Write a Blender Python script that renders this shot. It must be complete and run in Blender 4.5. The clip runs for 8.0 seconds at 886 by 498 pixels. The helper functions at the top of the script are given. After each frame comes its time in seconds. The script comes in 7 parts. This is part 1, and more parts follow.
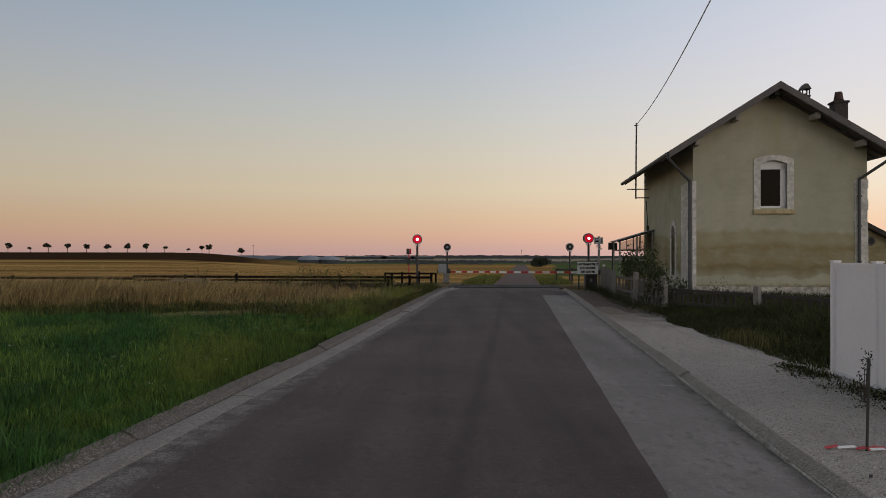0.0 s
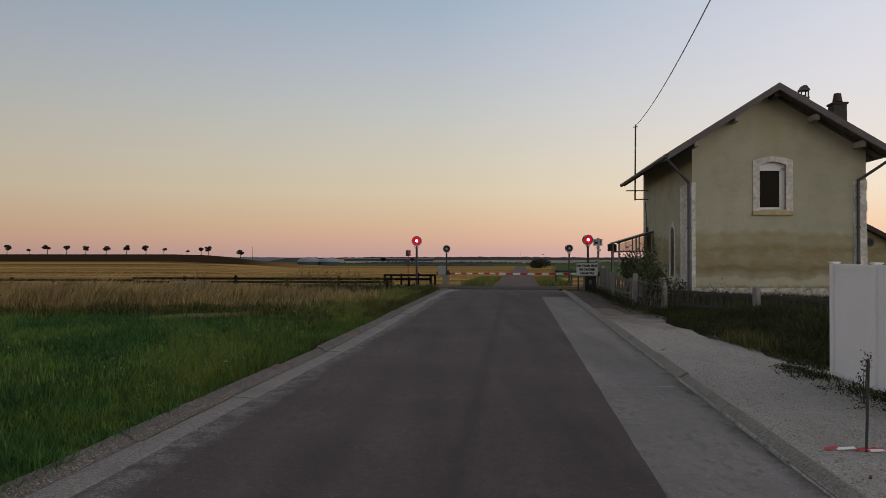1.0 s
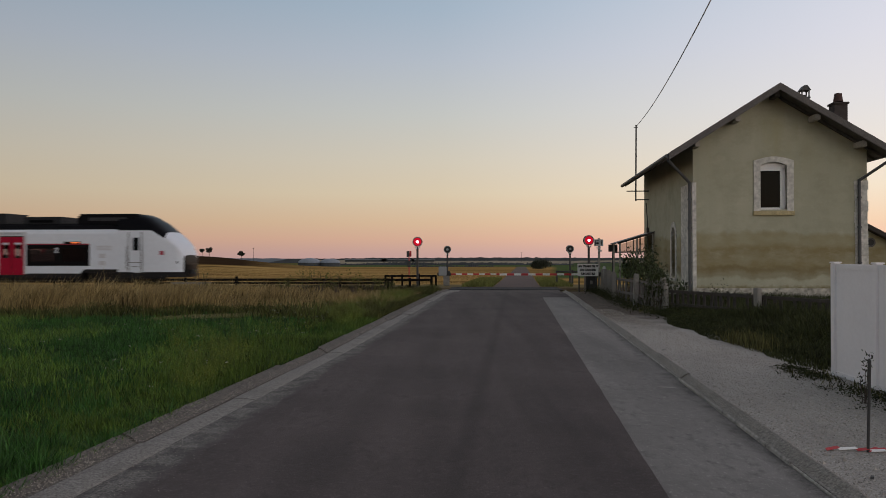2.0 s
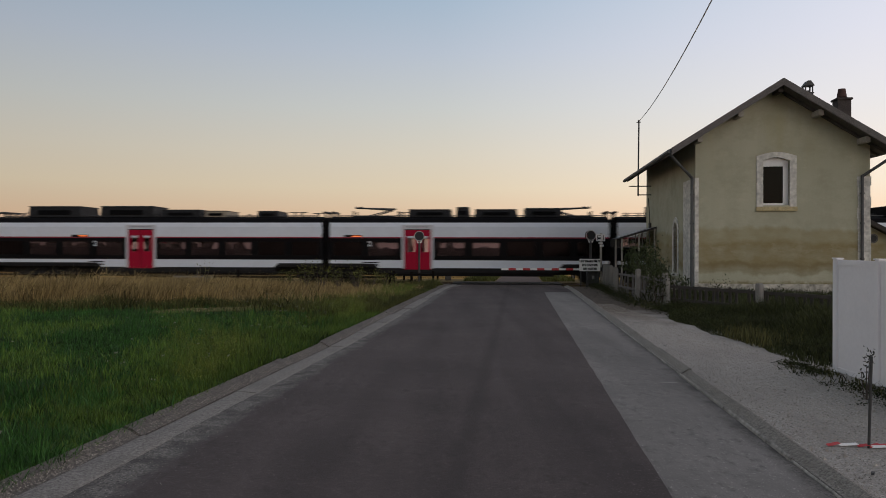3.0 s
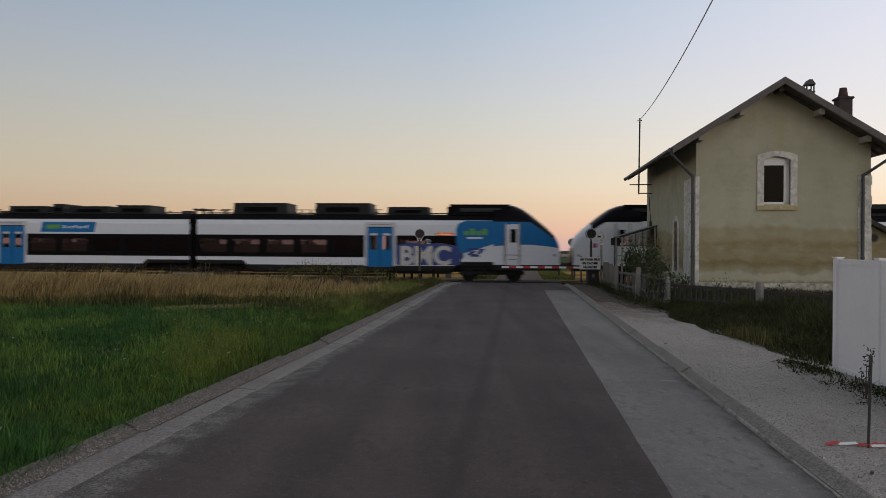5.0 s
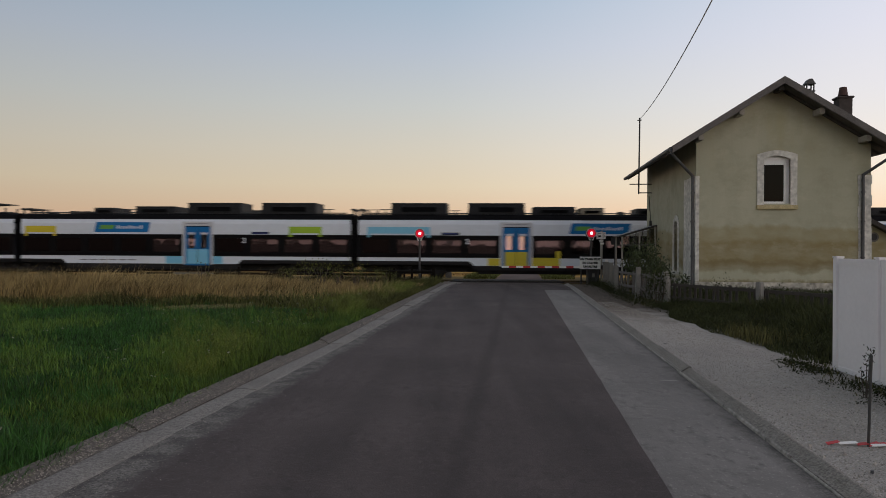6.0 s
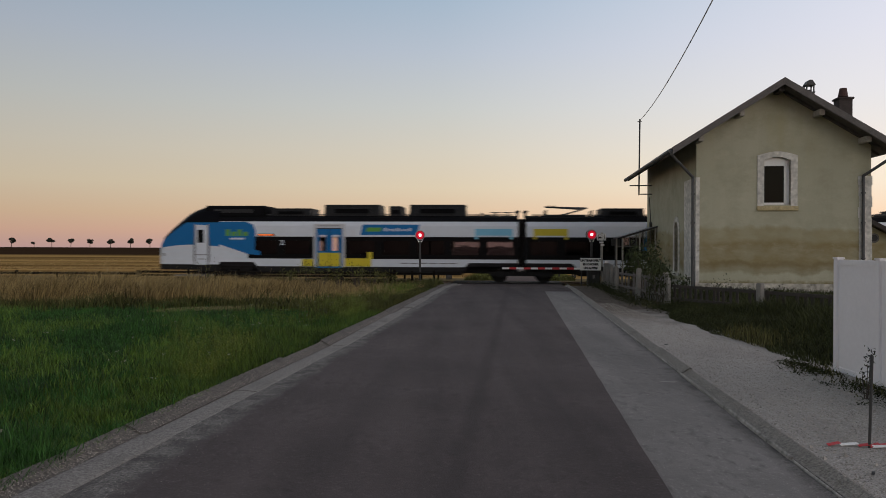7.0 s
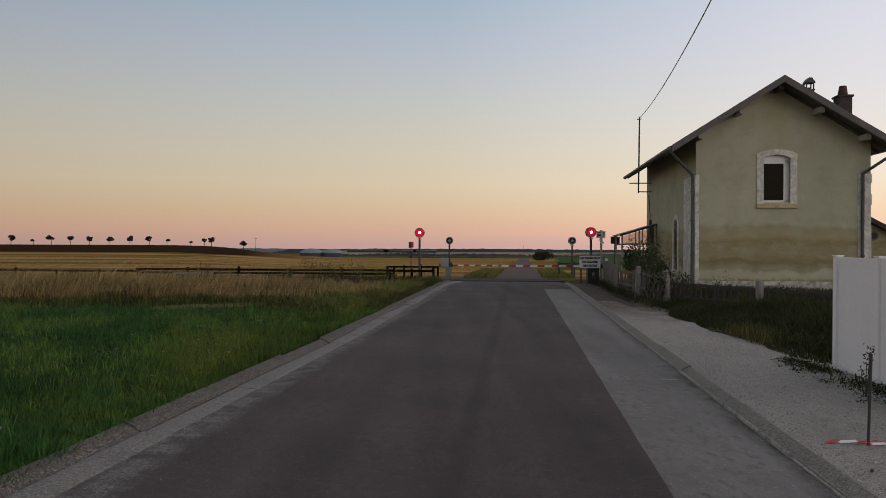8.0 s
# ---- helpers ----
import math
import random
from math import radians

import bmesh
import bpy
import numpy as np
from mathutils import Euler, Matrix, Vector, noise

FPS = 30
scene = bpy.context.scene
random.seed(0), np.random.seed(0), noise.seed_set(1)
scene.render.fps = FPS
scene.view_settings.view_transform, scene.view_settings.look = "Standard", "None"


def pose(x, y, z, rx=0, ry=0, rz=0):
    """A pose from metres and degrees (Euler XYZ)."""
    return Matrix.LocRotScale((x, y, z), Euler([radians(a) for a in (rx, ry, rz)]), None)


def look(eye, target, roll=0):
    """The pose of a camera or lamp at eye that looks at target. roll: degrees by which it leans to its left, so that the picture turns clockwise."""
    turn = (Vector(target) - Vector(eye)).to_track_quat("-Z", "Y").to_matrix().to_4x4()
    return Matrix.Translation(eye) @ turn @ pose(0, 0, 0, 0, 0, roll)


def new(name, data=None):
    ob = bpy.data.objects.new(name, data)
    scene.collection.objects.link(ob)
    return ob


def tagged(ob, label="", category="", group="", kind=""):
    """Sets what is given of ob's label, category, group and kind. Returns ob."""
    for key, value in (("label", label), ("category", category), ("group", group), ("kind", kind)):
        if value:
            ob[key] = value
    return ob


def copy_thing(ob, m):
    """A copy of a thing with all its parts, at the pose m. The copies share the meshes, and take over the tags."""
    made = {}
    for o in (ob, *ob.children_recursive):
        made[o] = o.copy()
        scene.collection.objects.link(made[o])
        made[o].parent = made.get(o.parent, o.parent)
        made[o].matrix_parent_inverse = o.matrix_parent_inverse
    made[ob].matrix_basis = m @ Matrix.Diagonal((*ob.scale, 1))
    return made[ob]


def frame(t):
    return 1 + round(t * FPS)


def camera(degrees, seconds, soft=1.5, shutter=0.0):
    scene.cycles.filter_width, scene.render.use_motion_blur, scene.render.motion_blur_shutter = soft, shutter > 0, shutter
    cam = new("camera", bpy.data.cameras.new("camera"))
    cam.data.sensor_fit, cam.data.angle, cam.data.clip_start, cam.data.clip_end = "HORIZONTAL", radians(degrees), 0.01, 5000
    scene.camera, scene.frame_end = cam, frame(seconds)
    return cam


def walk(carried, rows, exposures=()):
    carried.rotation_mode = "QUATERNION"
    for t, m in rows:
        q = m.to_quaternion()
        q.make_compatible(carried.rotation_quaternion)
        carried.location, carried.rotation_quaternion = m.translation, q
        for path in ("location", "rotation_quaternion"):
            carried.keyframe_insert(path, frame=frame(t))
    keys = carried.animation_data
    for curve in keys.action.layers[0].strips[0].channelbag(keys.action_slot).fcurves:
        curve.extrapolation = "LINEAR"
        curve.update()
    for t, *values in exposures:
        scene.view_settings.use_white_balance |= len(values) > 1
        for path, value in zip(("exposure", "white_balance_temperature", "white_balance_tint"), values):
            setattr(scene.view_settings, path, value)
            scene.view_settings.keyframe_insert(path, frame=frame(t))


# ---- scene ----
EYE = (0.0, 0.0, 1.7)
cam = camera(64, 8.0, soft=0.5, shutter=0.16)
PATH = [
    (0, look(EYE, (EYE[0] + 0.332, EYE[1] + 100, EYE[2] + 0.513), 0.082)),
    (0.5, look(EYE, (EYE[0] + 0.423, EYE[1] + 100, EYE[2] + 0.619), 0.000)),
    (1, look(EYE, (EYE[0] + 0.423, EYE[1] + 100, EYE[2] + 0.740), 0.032)),
    (1.5, look(EYE, (EYE[0] + 0.355, EYE[1] + 100, EYE[2] + 0.895), -0.121)),
    (2.8, look(EYE, (EYE[0] + 0.112, EYE[1] + 100, EYE[2] + 0.327), 0.100)),
    (3, look(EYE, (EYE[0] + 0.052, EYE[1] + 100, EYE[2] + 0.065), 0.153)),
    (3.5, look(EYE, (EYE[0] + -0.001, EYE[1] + 100, EYE[2] + -0.423), 0.420)),
    (4, look(EYE, (EYE[0] + -0.000, EYE[1] + 100, EYE[2] + -0.359), 0.340)),
    (4.5, look(EYE, (EYE[0] + -0.000, EYE[1] + 100, EYE[2] + -0.244), 0.367)),
    (6, look(EYE, (EYE[0] + 0.000, EYE[1] + 100, EYE[2] + -0.292), 0.311)),
    (6.5, look(EYE, (EYE[0] + -0.019, EYE[1] + 100, EYE[2] + -0.166), 0.264)),
    (7, look(EYE, (EYE[0] + -0.048, EYE[1] + 100, EYE[2] + -0.066), 0.226)),
    (7.5, look(EYE, (EYE[0] + -0.057, EYE[1] + 100, EYE[2] + -0.015), 0.117)),
    (8, look(EYE, (EYE[0] + 0.021, EYE[1] + 100, EYE[2] + -0.410), 0.253)),
]
walk(cam, PATH, [(0.0, -0.07, 6450, 10), (1.7, -0.07, 6450, 10), (2.8, 0.05, 6330, 10), (7.0, 0.04, 6330, 10), (7.7, -0.02, 6420, 10), (8.0, -0.04, 6450, 10)])

ROAD = 6.05            # bearing of the road, degrees to the right of +y
TRACK = 3.9            # turn of the track from the x axis
ROAD_T = math.tan(radians(ROAD))


def lin(h):
    """Linear colour from a hex sRGB string."""
    c = [int(h[i:i + 2], 16) / 255 for i in (0, 2, 4)]
    return tuple(((v + 0.055) / 1.055) ** 2.4 if v > 0.04045 else v / 12.92 for v in c) + (1.0,)


# ---- world: clear sky after sunset, glow low over the land ----
world = bpy.data.worlds.new("dusk")
scene.world = world
world.use_nodes = True
wt = world.node_tree
wt.nodes.clear()
w_out = wt.nodes.new("ShaderNodeOutputWorld")
w_bg = wt.nodes.new("ShaderNodeBackground")
w_tc = wt.nodes.new("ShaderNodeTexCoord")
w_sep = wt.nodes.new("ShaderNodeSeparateXYZ")
w_ramp = wt.nodes.new("ShaderNodeValToRGB")
# brighter and paler towards the afterglow on the right
w_mul = wt.nodes.new("ShaderNodeValToRGB")
for k, (p, v) in enumerate(((0.0, 1.05), (0.22, 0.82), (0.5, 1.06), (0.75, 1.45), (1.0, 1.7))):
    e = w_mul.color_ramp.elements[k] if k < 2 else w_mul.color_ramp.elements.new(p)
    e.position, e.color = p, (v, v, v, 1)
w_map = wt.nodes.new("ShaderNodeMath")
w_map.operation = "MULTIPLY_ADD"
w_map.inputs[1].default_value, w_map.inputs[2].default_value = 0.5, 0.5
w_pale = wt.nodes.new("ShaderNodeMath")
w_pale.operation, w_pale.use_clamp = "MULTIPLY", True
w_up = wt.nodes.new("ShaderNodeMapRange")
w_up.inputs["From Min"].default_value, w_up.inputs["From Max"].default_value = 0.02, 0.2
w_mix = wt.nodes.new("ShaderNodeMix")
w_mix.data_type = "RGBA"
w_mix.inputs[7].default_value = lin("C6BEC3")
wt.links.new(w_tc.outputs["Generated"], w_sep.inputs[0])
wt.links.new(w_sep.outputs["Z"], w_ramp.inputs[0])
wt.links.new(w_sep.outputs["X"], w_map.inputs[0])
wt.links.new(w_map.outputs[0], w_mul.inputs[0])
wt.links.new(w_sep.outputs["X"], w_pale.inputs[0])
wt.links.new(w_sep.outputs["Z"], w_up.inputs["Value"])
wt.links.new(w_up.outputs["Result"], w_pale.inputs[1])
wt.links.new(w_pale.outputs[0], w_mix.inputs[0])
wt.links.new(w_ramp.outputs[0], w_mix.inputs[6])
wt.links.new(w_mix.outputs[2], w_bg.inputs[0])
wt.links.new(w_mul.outputs[0], w_bg.inputs[1])
wt.links.new(w_bg.outputs[0], w_out.inputs[0])
SKY = [(0.0, "C49F97"), (0.022, "D4AB93"), (0.045, "D6B797"), (0.085, "D6C5A9"), (0.132, "CFC6B4"), (0.193, "C2C3BE"),
       (0.267, "B2BAC4"), (0.33, "A2B2C1"), (0.6, "868B94"), (1.0, "6C717B")]
els = w_ramp.color_ramp.elements
for k, (z, h) in enumerate(SKY):
    e = els[k] if k < 2 else els.new(z)
    e.position, e.color = z, lin(h)

sun = new("sun", bpy.data.lights.new("sun", "SUN"))
sun.data.energy, sun.data.angle, sun.data.color = 0.32, radians(30), (1.0, 0.9, 0.8)
sun.matrix_world = look((45, -60, 16), (0, 20, 0))


# ---- materials ----
def mat(name, color, rough=0.8, metal=0.0, var=0.25, scale=3.0, fine=40.0, bump=0.0, island=False, glow=0.0, spec=0.5, dark=None, world=False):
    """Principled surface: colour varied at two scales, fine relief."""
    m = bpy.data.materials.new(name)
    m.use_nodes = True
    nt = m.node_tree
    b = nt.nodes["Principled BSDF"]
    b.inputs["Roughness"].default_value, b.inputs["Metallic"].default_value = rough, metal
    b.inputs["Specular IOR Level"].default_value = spec
    col = tuple(color) + (1.0,) if len(color) == 3 else color
    if var <= 0:
        b.inputs["Base Color"].default_value = col
    else:
        tc = nt.nodes.new("ShaderNodeTexCoord")
        n1, n2 = nt.nodes.new("ShaderNodeTexNoise"), nt.nodes.new("ShaderNodeTexNoise")
        n1.inputs["Scale"].default_value, n2.inputs["Scale"].default_value = scale, fine
        n1.inputs["Detail"].default_value = 5
        add = nt.nodes.new("ShaderNodeMath")
        add.operation = "ADD"
        where = nt.nodes.new("ShaderNodeNewGeometry").outputs["Position"] if world else tc.outputs["Object"]
        nt.links.new(where, n1.inputs["Vector"])
        nt.links.new(where, n2.inputs["Vector"])
        nt.links.new(n1.outputs["Fac"], add.inputs[0])
        nt.links.new(n2.outputs["Fac"], add.inputs[1])
        src = add.outputs[0]
        lo, hi = 0.6, 1.4
        if island:
            g = nt.nodes.new("ShaderNodeNewGeometry")
            add2 = nt.nodes.new("ShaderNodeMath")
            add2.operation = "ADD"
            nt.links.new(src, add2.inputs[0])
            nt.links.new(g.outputs["Random Per Island"], add2.inputs[1])
            src, lo, hi = add2.outputs[0], 0.95, 2.05
        mr = nt.nodes.new("ShaderNodeMapRange")
        mr.inputs["From Min"].default_value, mr.inputs["From Max"].default_value = lo, hi
        nt.links.new(src, mr.inputs["Value"])
        mx = nt.nodes.new("ShaderNodeMix")
        mx.data_type = "RGBA"
        d = tuple(c * (1 - var) for c in col[:3]) + (1.0,) if dark is None else tuple(dark) + (1.0,)
        mx.inputs[6].default_value = d
        mx.inputs[7].default_value = tuple(min(1, c * (1 + var)) for c in col[:3]) + (1.0,)
        nt.links.new(mr.outputs["Result"], mx.inputs[0])
        nt.links.new(mx.outputs[2], b.inputs["Base Color"])
        if bump > 0:
            bp = nt.nodes.new("ShaderNodeBump")
            bp.inputs["Strength"].default_value, bp.inputs["Distance"].default_value = bump, 0.02
            nt.links.new(n2.outputs["Fac"], bp.inputs["Height"])
            nt.links.new(bp.outputs["Normal"], b.inputs["Normal"])
    if glow > 0:
        b.inputs["Emission Color"].default_value, b.inputs["Emission Strength"].default_value = col, glow
    return m


def pane_mat(name, tint, gloss=0.12):
    """Tinted clear glass."""
    m = bpy.data.materials.new(name)
    m.use_nodes = True
    nt = m.node_tree
    nt.nodes.clear()
    o = nt.nodes.new("ShaderNodeOutputMaterial")
    t, g, x = nt.nodes.new("ShaderNodeBsdfTransparent"), nt.nodes.new("ShaderNodeBsdfGlossy"), nt.nodes.new("ShaderNodeMixShader")
    t.inputs[0].default_value = tuple(tint) + (1.0,)
    g.inputs["Roughness"].default_value = 0.03
    x.inputs[0].default_value = gloss
    nt.links.new(t.outputs[0], x.inputs[1])
    nt.links.new(g.outputs[0], x.inputs[2])
    nt.links.new(x.outputs[0], o.inputs[0])
    return m


def nodes_of(m):
    """Short makers for the nodes of a material."""
    nt = m.node_tree

    def put(sock, v):
        if isinstance(v, (int, float)):
            sock.default_value = v
        elif isinstance(v, tuple):
            sock.default_value = v + (1.0,) if len(v) == 3 and sock.type == "RGBA" else v
        else:
            nt.links.new(v, sock)

    def noise(vec, scale, detail=5.0, rough=0.5):
        n = nt.nodes.new("ShaderNodeTexNoise")
        n.inputs["Scale"].default_value, n.inputs["Detail"].default_value, n.inputs["Roughness"].default_value = scale, detail, rough
        nt.links.new(vec, n.inputs["Vector"])
        return n.outputs["Fac"]

    def cells(vec, scale):
        n = nt.nodes.new("ShaderNodeTexVoronoi")
        n.inputs["Scale"].default_value = scale
        nt.links.new(vec, n.inputs["Vector"])
        return n.outputs["Distance"], n.outputs["Color"]

    def span(v, a, b, c=0.0, d=1.0):
        n = nt.nodes.new("ShaderNodeMapRange")
        for k, q in (("From Min", a), ("From Max", b), ("To Min", c), ("To Max", d)):
            n.inputs[k].default_value = q
        put(n.inputs["Value"], v)
        return n.outputs["Result"]

    def calc(op, a, b, c=0.0):
        n = nt.nodes.new("ShaderNodeMath")
        n.operation = op
        for k, v in enumerate((a, b, c)):
            put(n.inputs[k], v)
        return n.outputs[0]

    def blend(f, a, b):
        n = nt.nodes.new("ShaderNodeMix")
        n.data_type = "RGBA"
        put(n.inputs[0], f)
        put(n.inputs[6], a)
        put(n.inputs[7], b)
        return n.outputs[2]

    def relief(height, strength, distance, finer=None):
        n = nt.nodes.new("ShaderNodeBump")
        n.inputs["Strength"].default_value, n.inputs["Distance"].default_value = strength, distance
        put(n.inputs["Height"], height)
        if finer is not None:
            nt.links.new(finer, n.inputs["Normal"])
        return n.outputs["Normal"]

    return noise, cells, span, calc, blend, relief


def stretched(m, scale, turn=0.0):
    """Coordinates in metres, turned with the road and stretched."""
    nt = m.node_tree
    mp = nt.nodes.new("ShaderNodeMapping")
    mp.inputs["Rotation"].default_value, mp.inputs["Scale"].default_value = (0, 0, radians(turn)), scale
    nt.links.new(nt.nodes.new("ShaderNodeNewGeometry").outputs["Position"], mp.inputs[0])
    return mp.outputs[0]


def bare(name, rough, spec):
    m = bpy.data.materials.new(name)
    m.use_nodes = True
    b = m.node_tree.nodes["Principled BSDF"]
    b.inputs["Roughness"].default_value, b.inputs["Specular IOR Level"].default_value = rough, spec
    return m, b


def road_mat(name, color, chips=0.5, wear=0.25, edge=None, side=1, spots=0.4, seam=False):
    """Asphalt: dark binder with pale chips, blotchy wear and faint long streaks. edge: grit that runs out from a place beside the axis, on one side."""
    m, b = bare(name, 0.9, 0.35)
    noise, cells, span, calc, blend, relief = nodes_of(m)
    at = stretched(m, (1, 1, 1))
    dark = tuple(c * (1 - wear) for c in color)
    light = tuple(c * (1 + wear) for c in color)
    broad = calc("ADD", calc("MULTIPLY", noise(at, 0.55, 6.0, 0.6), 0.55), calc("MULTIPLY", noise(stretched(m, (1.6, 0.07, 1), ROAD), 1.0, 4.0), 0.45))
    col = blend(span(broad, 0.36, 0.64), dark, light)
    grain = noise(at, 95.0, 3.0, 0.7)
    col = blend(span(grain, 0.3, 0.7, 0.0, 0.55), col, tuple(c * 0.45 for c in color))
    dist, hue = cells(at, 62.0)
    chip = calc("MULTIPLY", span(dist, 0.2, 0.34, 1.0, 0.0), span(noise(at, 21.0, 2.0), 0.5, 0.62))
    col = blend(calc("MULTIPLY", chip, chips), col, tuple(min(1, c * 3.2 + 0.03) for c in color))
    stain = span(noise(stretched(m, (1.0, 0.5, 1), ROAD), 2.3, 7.0, 0.65), 0.6, 0.74, 0.0, 0.5)
    col = blend(stain, col, tuple(c * 0.55 for c in color))
    blot = calc("MULTIPLY", span(noise(stretched(m, (1, 0.55, 1), ROAD), 9.0, 6.0, 0.75), 0.5, 0.66), span(noise(at, 1.1, 3.0), 0.38, 0.58))
    col = blend(calc("MULTIPLY", blot, spots), col, tuple(c * 0.4 for c in color))
    if seam:
        nt = m.node_tree
        sep = nt.nodes.new("ShaderNodeSeparateXYZ")
        nt.links.new(nt.nodes.new("ShaderNodeNewGeometry").outputs["Position"], sep.inputs[0])
        w = calc("MULTIPLY_ADD", noise(at, 1.3, 5.0, 0.6), 0.22, calc("MULTIPLY_ADD", sep.outputs["Y"], -ROAD_T, sep.outputs["X"]))
        for place, half, deep in ((-0.34, 0.13, 0.5), (-1.5, 0.3, 0.22), (0.55, 0.3, 0.2)):
            band = span(calc("ABSOLUTE", calc("SUBTRACT", w, place), 0.0), half * 0.25, half, deep, 0.0)
            col = blend(band, col, tuple(c * 0.45 for c in color))
    if edge is not None:
        nt = m.node_tree
        sep = nt.nodes.new("ShaderNodeSeparateXYZ")
        nt.links.new(nt.nodes.new("ShaderNodeNewGeometry").outputs["Position"], sep.inputs[0])
        w = calc("MULTIPLY", calc("MULTIPLY_ADD", sep.outputs["Y"], -ROAD_T, sep.outputs["X"]), float(side))
        ragged = calc("ADD", calc("MULTIPLY_ADD", noise(stretched(m, (1, 0.3, 1), ROAD), 1.6, 8.0, 0.7), 0.62, w), calc("MULTIPLY", noise(stretched(m, (1, 0.22, 1), ROAD), 16.0, 4.0), 0.12))
        grit = blend(span(noise(at, 48.0, 4.0, 0.8), 0.35, 0.65), (0.045, 0.042, 0.039), (0.27, 0.25, 0.227))
        grit = blend(span(noise(at, 4.0, 5.0, 0.6), 0.42, 0.62, 0.0, 0.8), grit, (0.055, 0.05, 0.046))
        col = blend(span(ragged, edge + 0.28, edge + 0.46, 1.0, 0.0), col, grit)
    nt = m.node_tree
    nt.links.new(col, b.inputs["Base Color"])
    fine = relief(grain, 0.5, 0.006)
    nt.links.new(relief(dist, 0.35, 0.008, fine), b.inputs["Normal"])
    return m


def pebble_mat(name, binder, stone_a, stone_b, scale, worn=0.4):
    """Weathered concrete with its pebbles laid bare."""
    m, b = bare(name, 0.95, 0.3)
    noise, cells, span, calc, blend, relief = nodes_of(m)
    at = stretched(m, (1, 1, 1))
    dist, hue = cells(at, scale)
    nt = m.node_tree
    sep = nt.nodes.new("ShaderNodeSeparateColor")
    nt.links.new(hue, sep.inputs[0])
    stone = blend(sep.outputs[0], stone_a, stone_b)
    shows = calc("MULTIPLY", span(dist, 0.3, 0.48, 1.0, 0.0), span(noise(at, 3.0, 5.0, 0.65), 0.5 - worn * 0.4, 0.62))
    col = blend(shows, blend(span(noise(at, 40.0, 4.0, 0.7), 0.35, 0.65), tuple(c * 0.6 for c in binder), tuple(c * 1.3 for c in binder)), stone)
    col = blend(span(noise(at, 1.3, 6.0, 0.6), 0.52, 0.72, 0.0, 0.6), col, tuple(c * 0.5 for c in binder))
    nt.links.new(col, b.inputs["Base Color"])
    nt.links.new(relief(dist, 0.8, 0.012, relief(noise(at, 70.0, 3.0), 0.5, 0.006)), b.inputs["Normal"])
    return m


M_LANE = road_mat("lane_asphalt", (0.105, 0.069, 0.058), 0.3, 0.2)
M_ASPHALT = road_mat("asphalt", (0.085, 0.068, 0.064), 0.6, 0.42, spots=0.6, seam=True)
M_PATCH = road_mat("old_asphalt", (0.222, 0.208, 0.192), 0.45, 0.3, edge=-2.1, side=-1, spots=0.85)
M_SHOULDER = road_mat("dusty_shoulder", (0.085, 0.068, 0.064), 0.6, 0.42, edge=-2.78, spots=0.6, seam=True)
M_CONCRETE = pebble_mat("kerb_concrete", (0.12, 0.11, 0.097), (0.09, 0.082, 0.07), (0.24, 0.22, 0.19), 30.0, 0.45)
M_KERB = pebble_mat("forecourt_kerb", (0.27, 0.25, 0.22), (0.2, 0.183, 0.16), (0.34, 0.315, 0.275), 55.0, 0.1)
M_LIP = mat("mortar_lip", (0.3, 0.28, 0.25), 0.95, var=0.75, scale=2.0, fine=20, world=True)
M_SMEAR = mat("faint_smear", (0.26, 0.243, 0.222), 0.95, var=0.4, scale=6)
M_GUTTER = pebble_mat("gutter_concrete", (0.25, 0.235, 0.212), (0.14, 0.13, 0.115), (0.25, 0.23, 0.205), 60.0, -0.25)


def forecourt_mat():
    """Pale gravel that gives way to trodden brown dirt towards the track."""
    m, b = bare("forecourt", 0.95, 0.25)
    noise, cells, span, calc, blend, relief = nodes_of(m)
    at = stretched(m, (1, 1, 1))
    dist, hue = cells(at, 36.0)
    nt = m.node_tree
    sep = nt.nodes.new("ShaderNodeSeparateColor")
    nt.links.new(hue, sep.inputs[0])
    stone = blend(sep.outputs[0], (0.215, 0.2, 0.18), (0.58, 0.545, 0.495))
    fines = blend(span(noise(at, 60.0, 4.0, 0.8), 0.3, 0.7), (0.185, 0.172, 0.153), (0.53, 0.495, 0.445))
    col = blend(span(dist, 0.22, 0.42, 1.0, 0.0), fines, stone)
    # trodden bare patches and damp streaks along the way
    worn = span(noise(stretched(m, (1, 0.4, 1), ROAD), 1.1, 7.0, 0.65), 0.46, 0.66, 0.0, 0.55)
    col = blend(worn, col, (0.255, 0.238, 0.213))
    col = blend(span(noise(at, 3.7, 6.0, 0.7), 0.6, 0.74, 0.0, 0.6), col, (0.11, 0.098, 0.08))
    xyz = nt.nodes.new("ShaderNodeSeparateXYZ")
    nt.links.new(nt.nodes.new("ShaderNodeNewGeometry").outputs["Position"], xyz.inputs[0])
    towards = span(calc("MULTIPLY_ADD", noise(at, 0.9, 8.0), 9.0, xyz.outputs["Y"]), 20.5, 24.5)
    col = blend(towards, col, blend(span(noise(at, 9.0, 6.0, 0.7), 0.4, 0.62), (0.06, 0.048, 0.037), (0.17, 0.138, 0.108)))
    nt.links.new(col, b.inputs["Base Color"])
    nt.links.new(relief(dist, 0.9, 0.014, relief(noise(at, 90.0, 3.0), 0.6, 0.006)), b.inputs["Normal"])
    return m


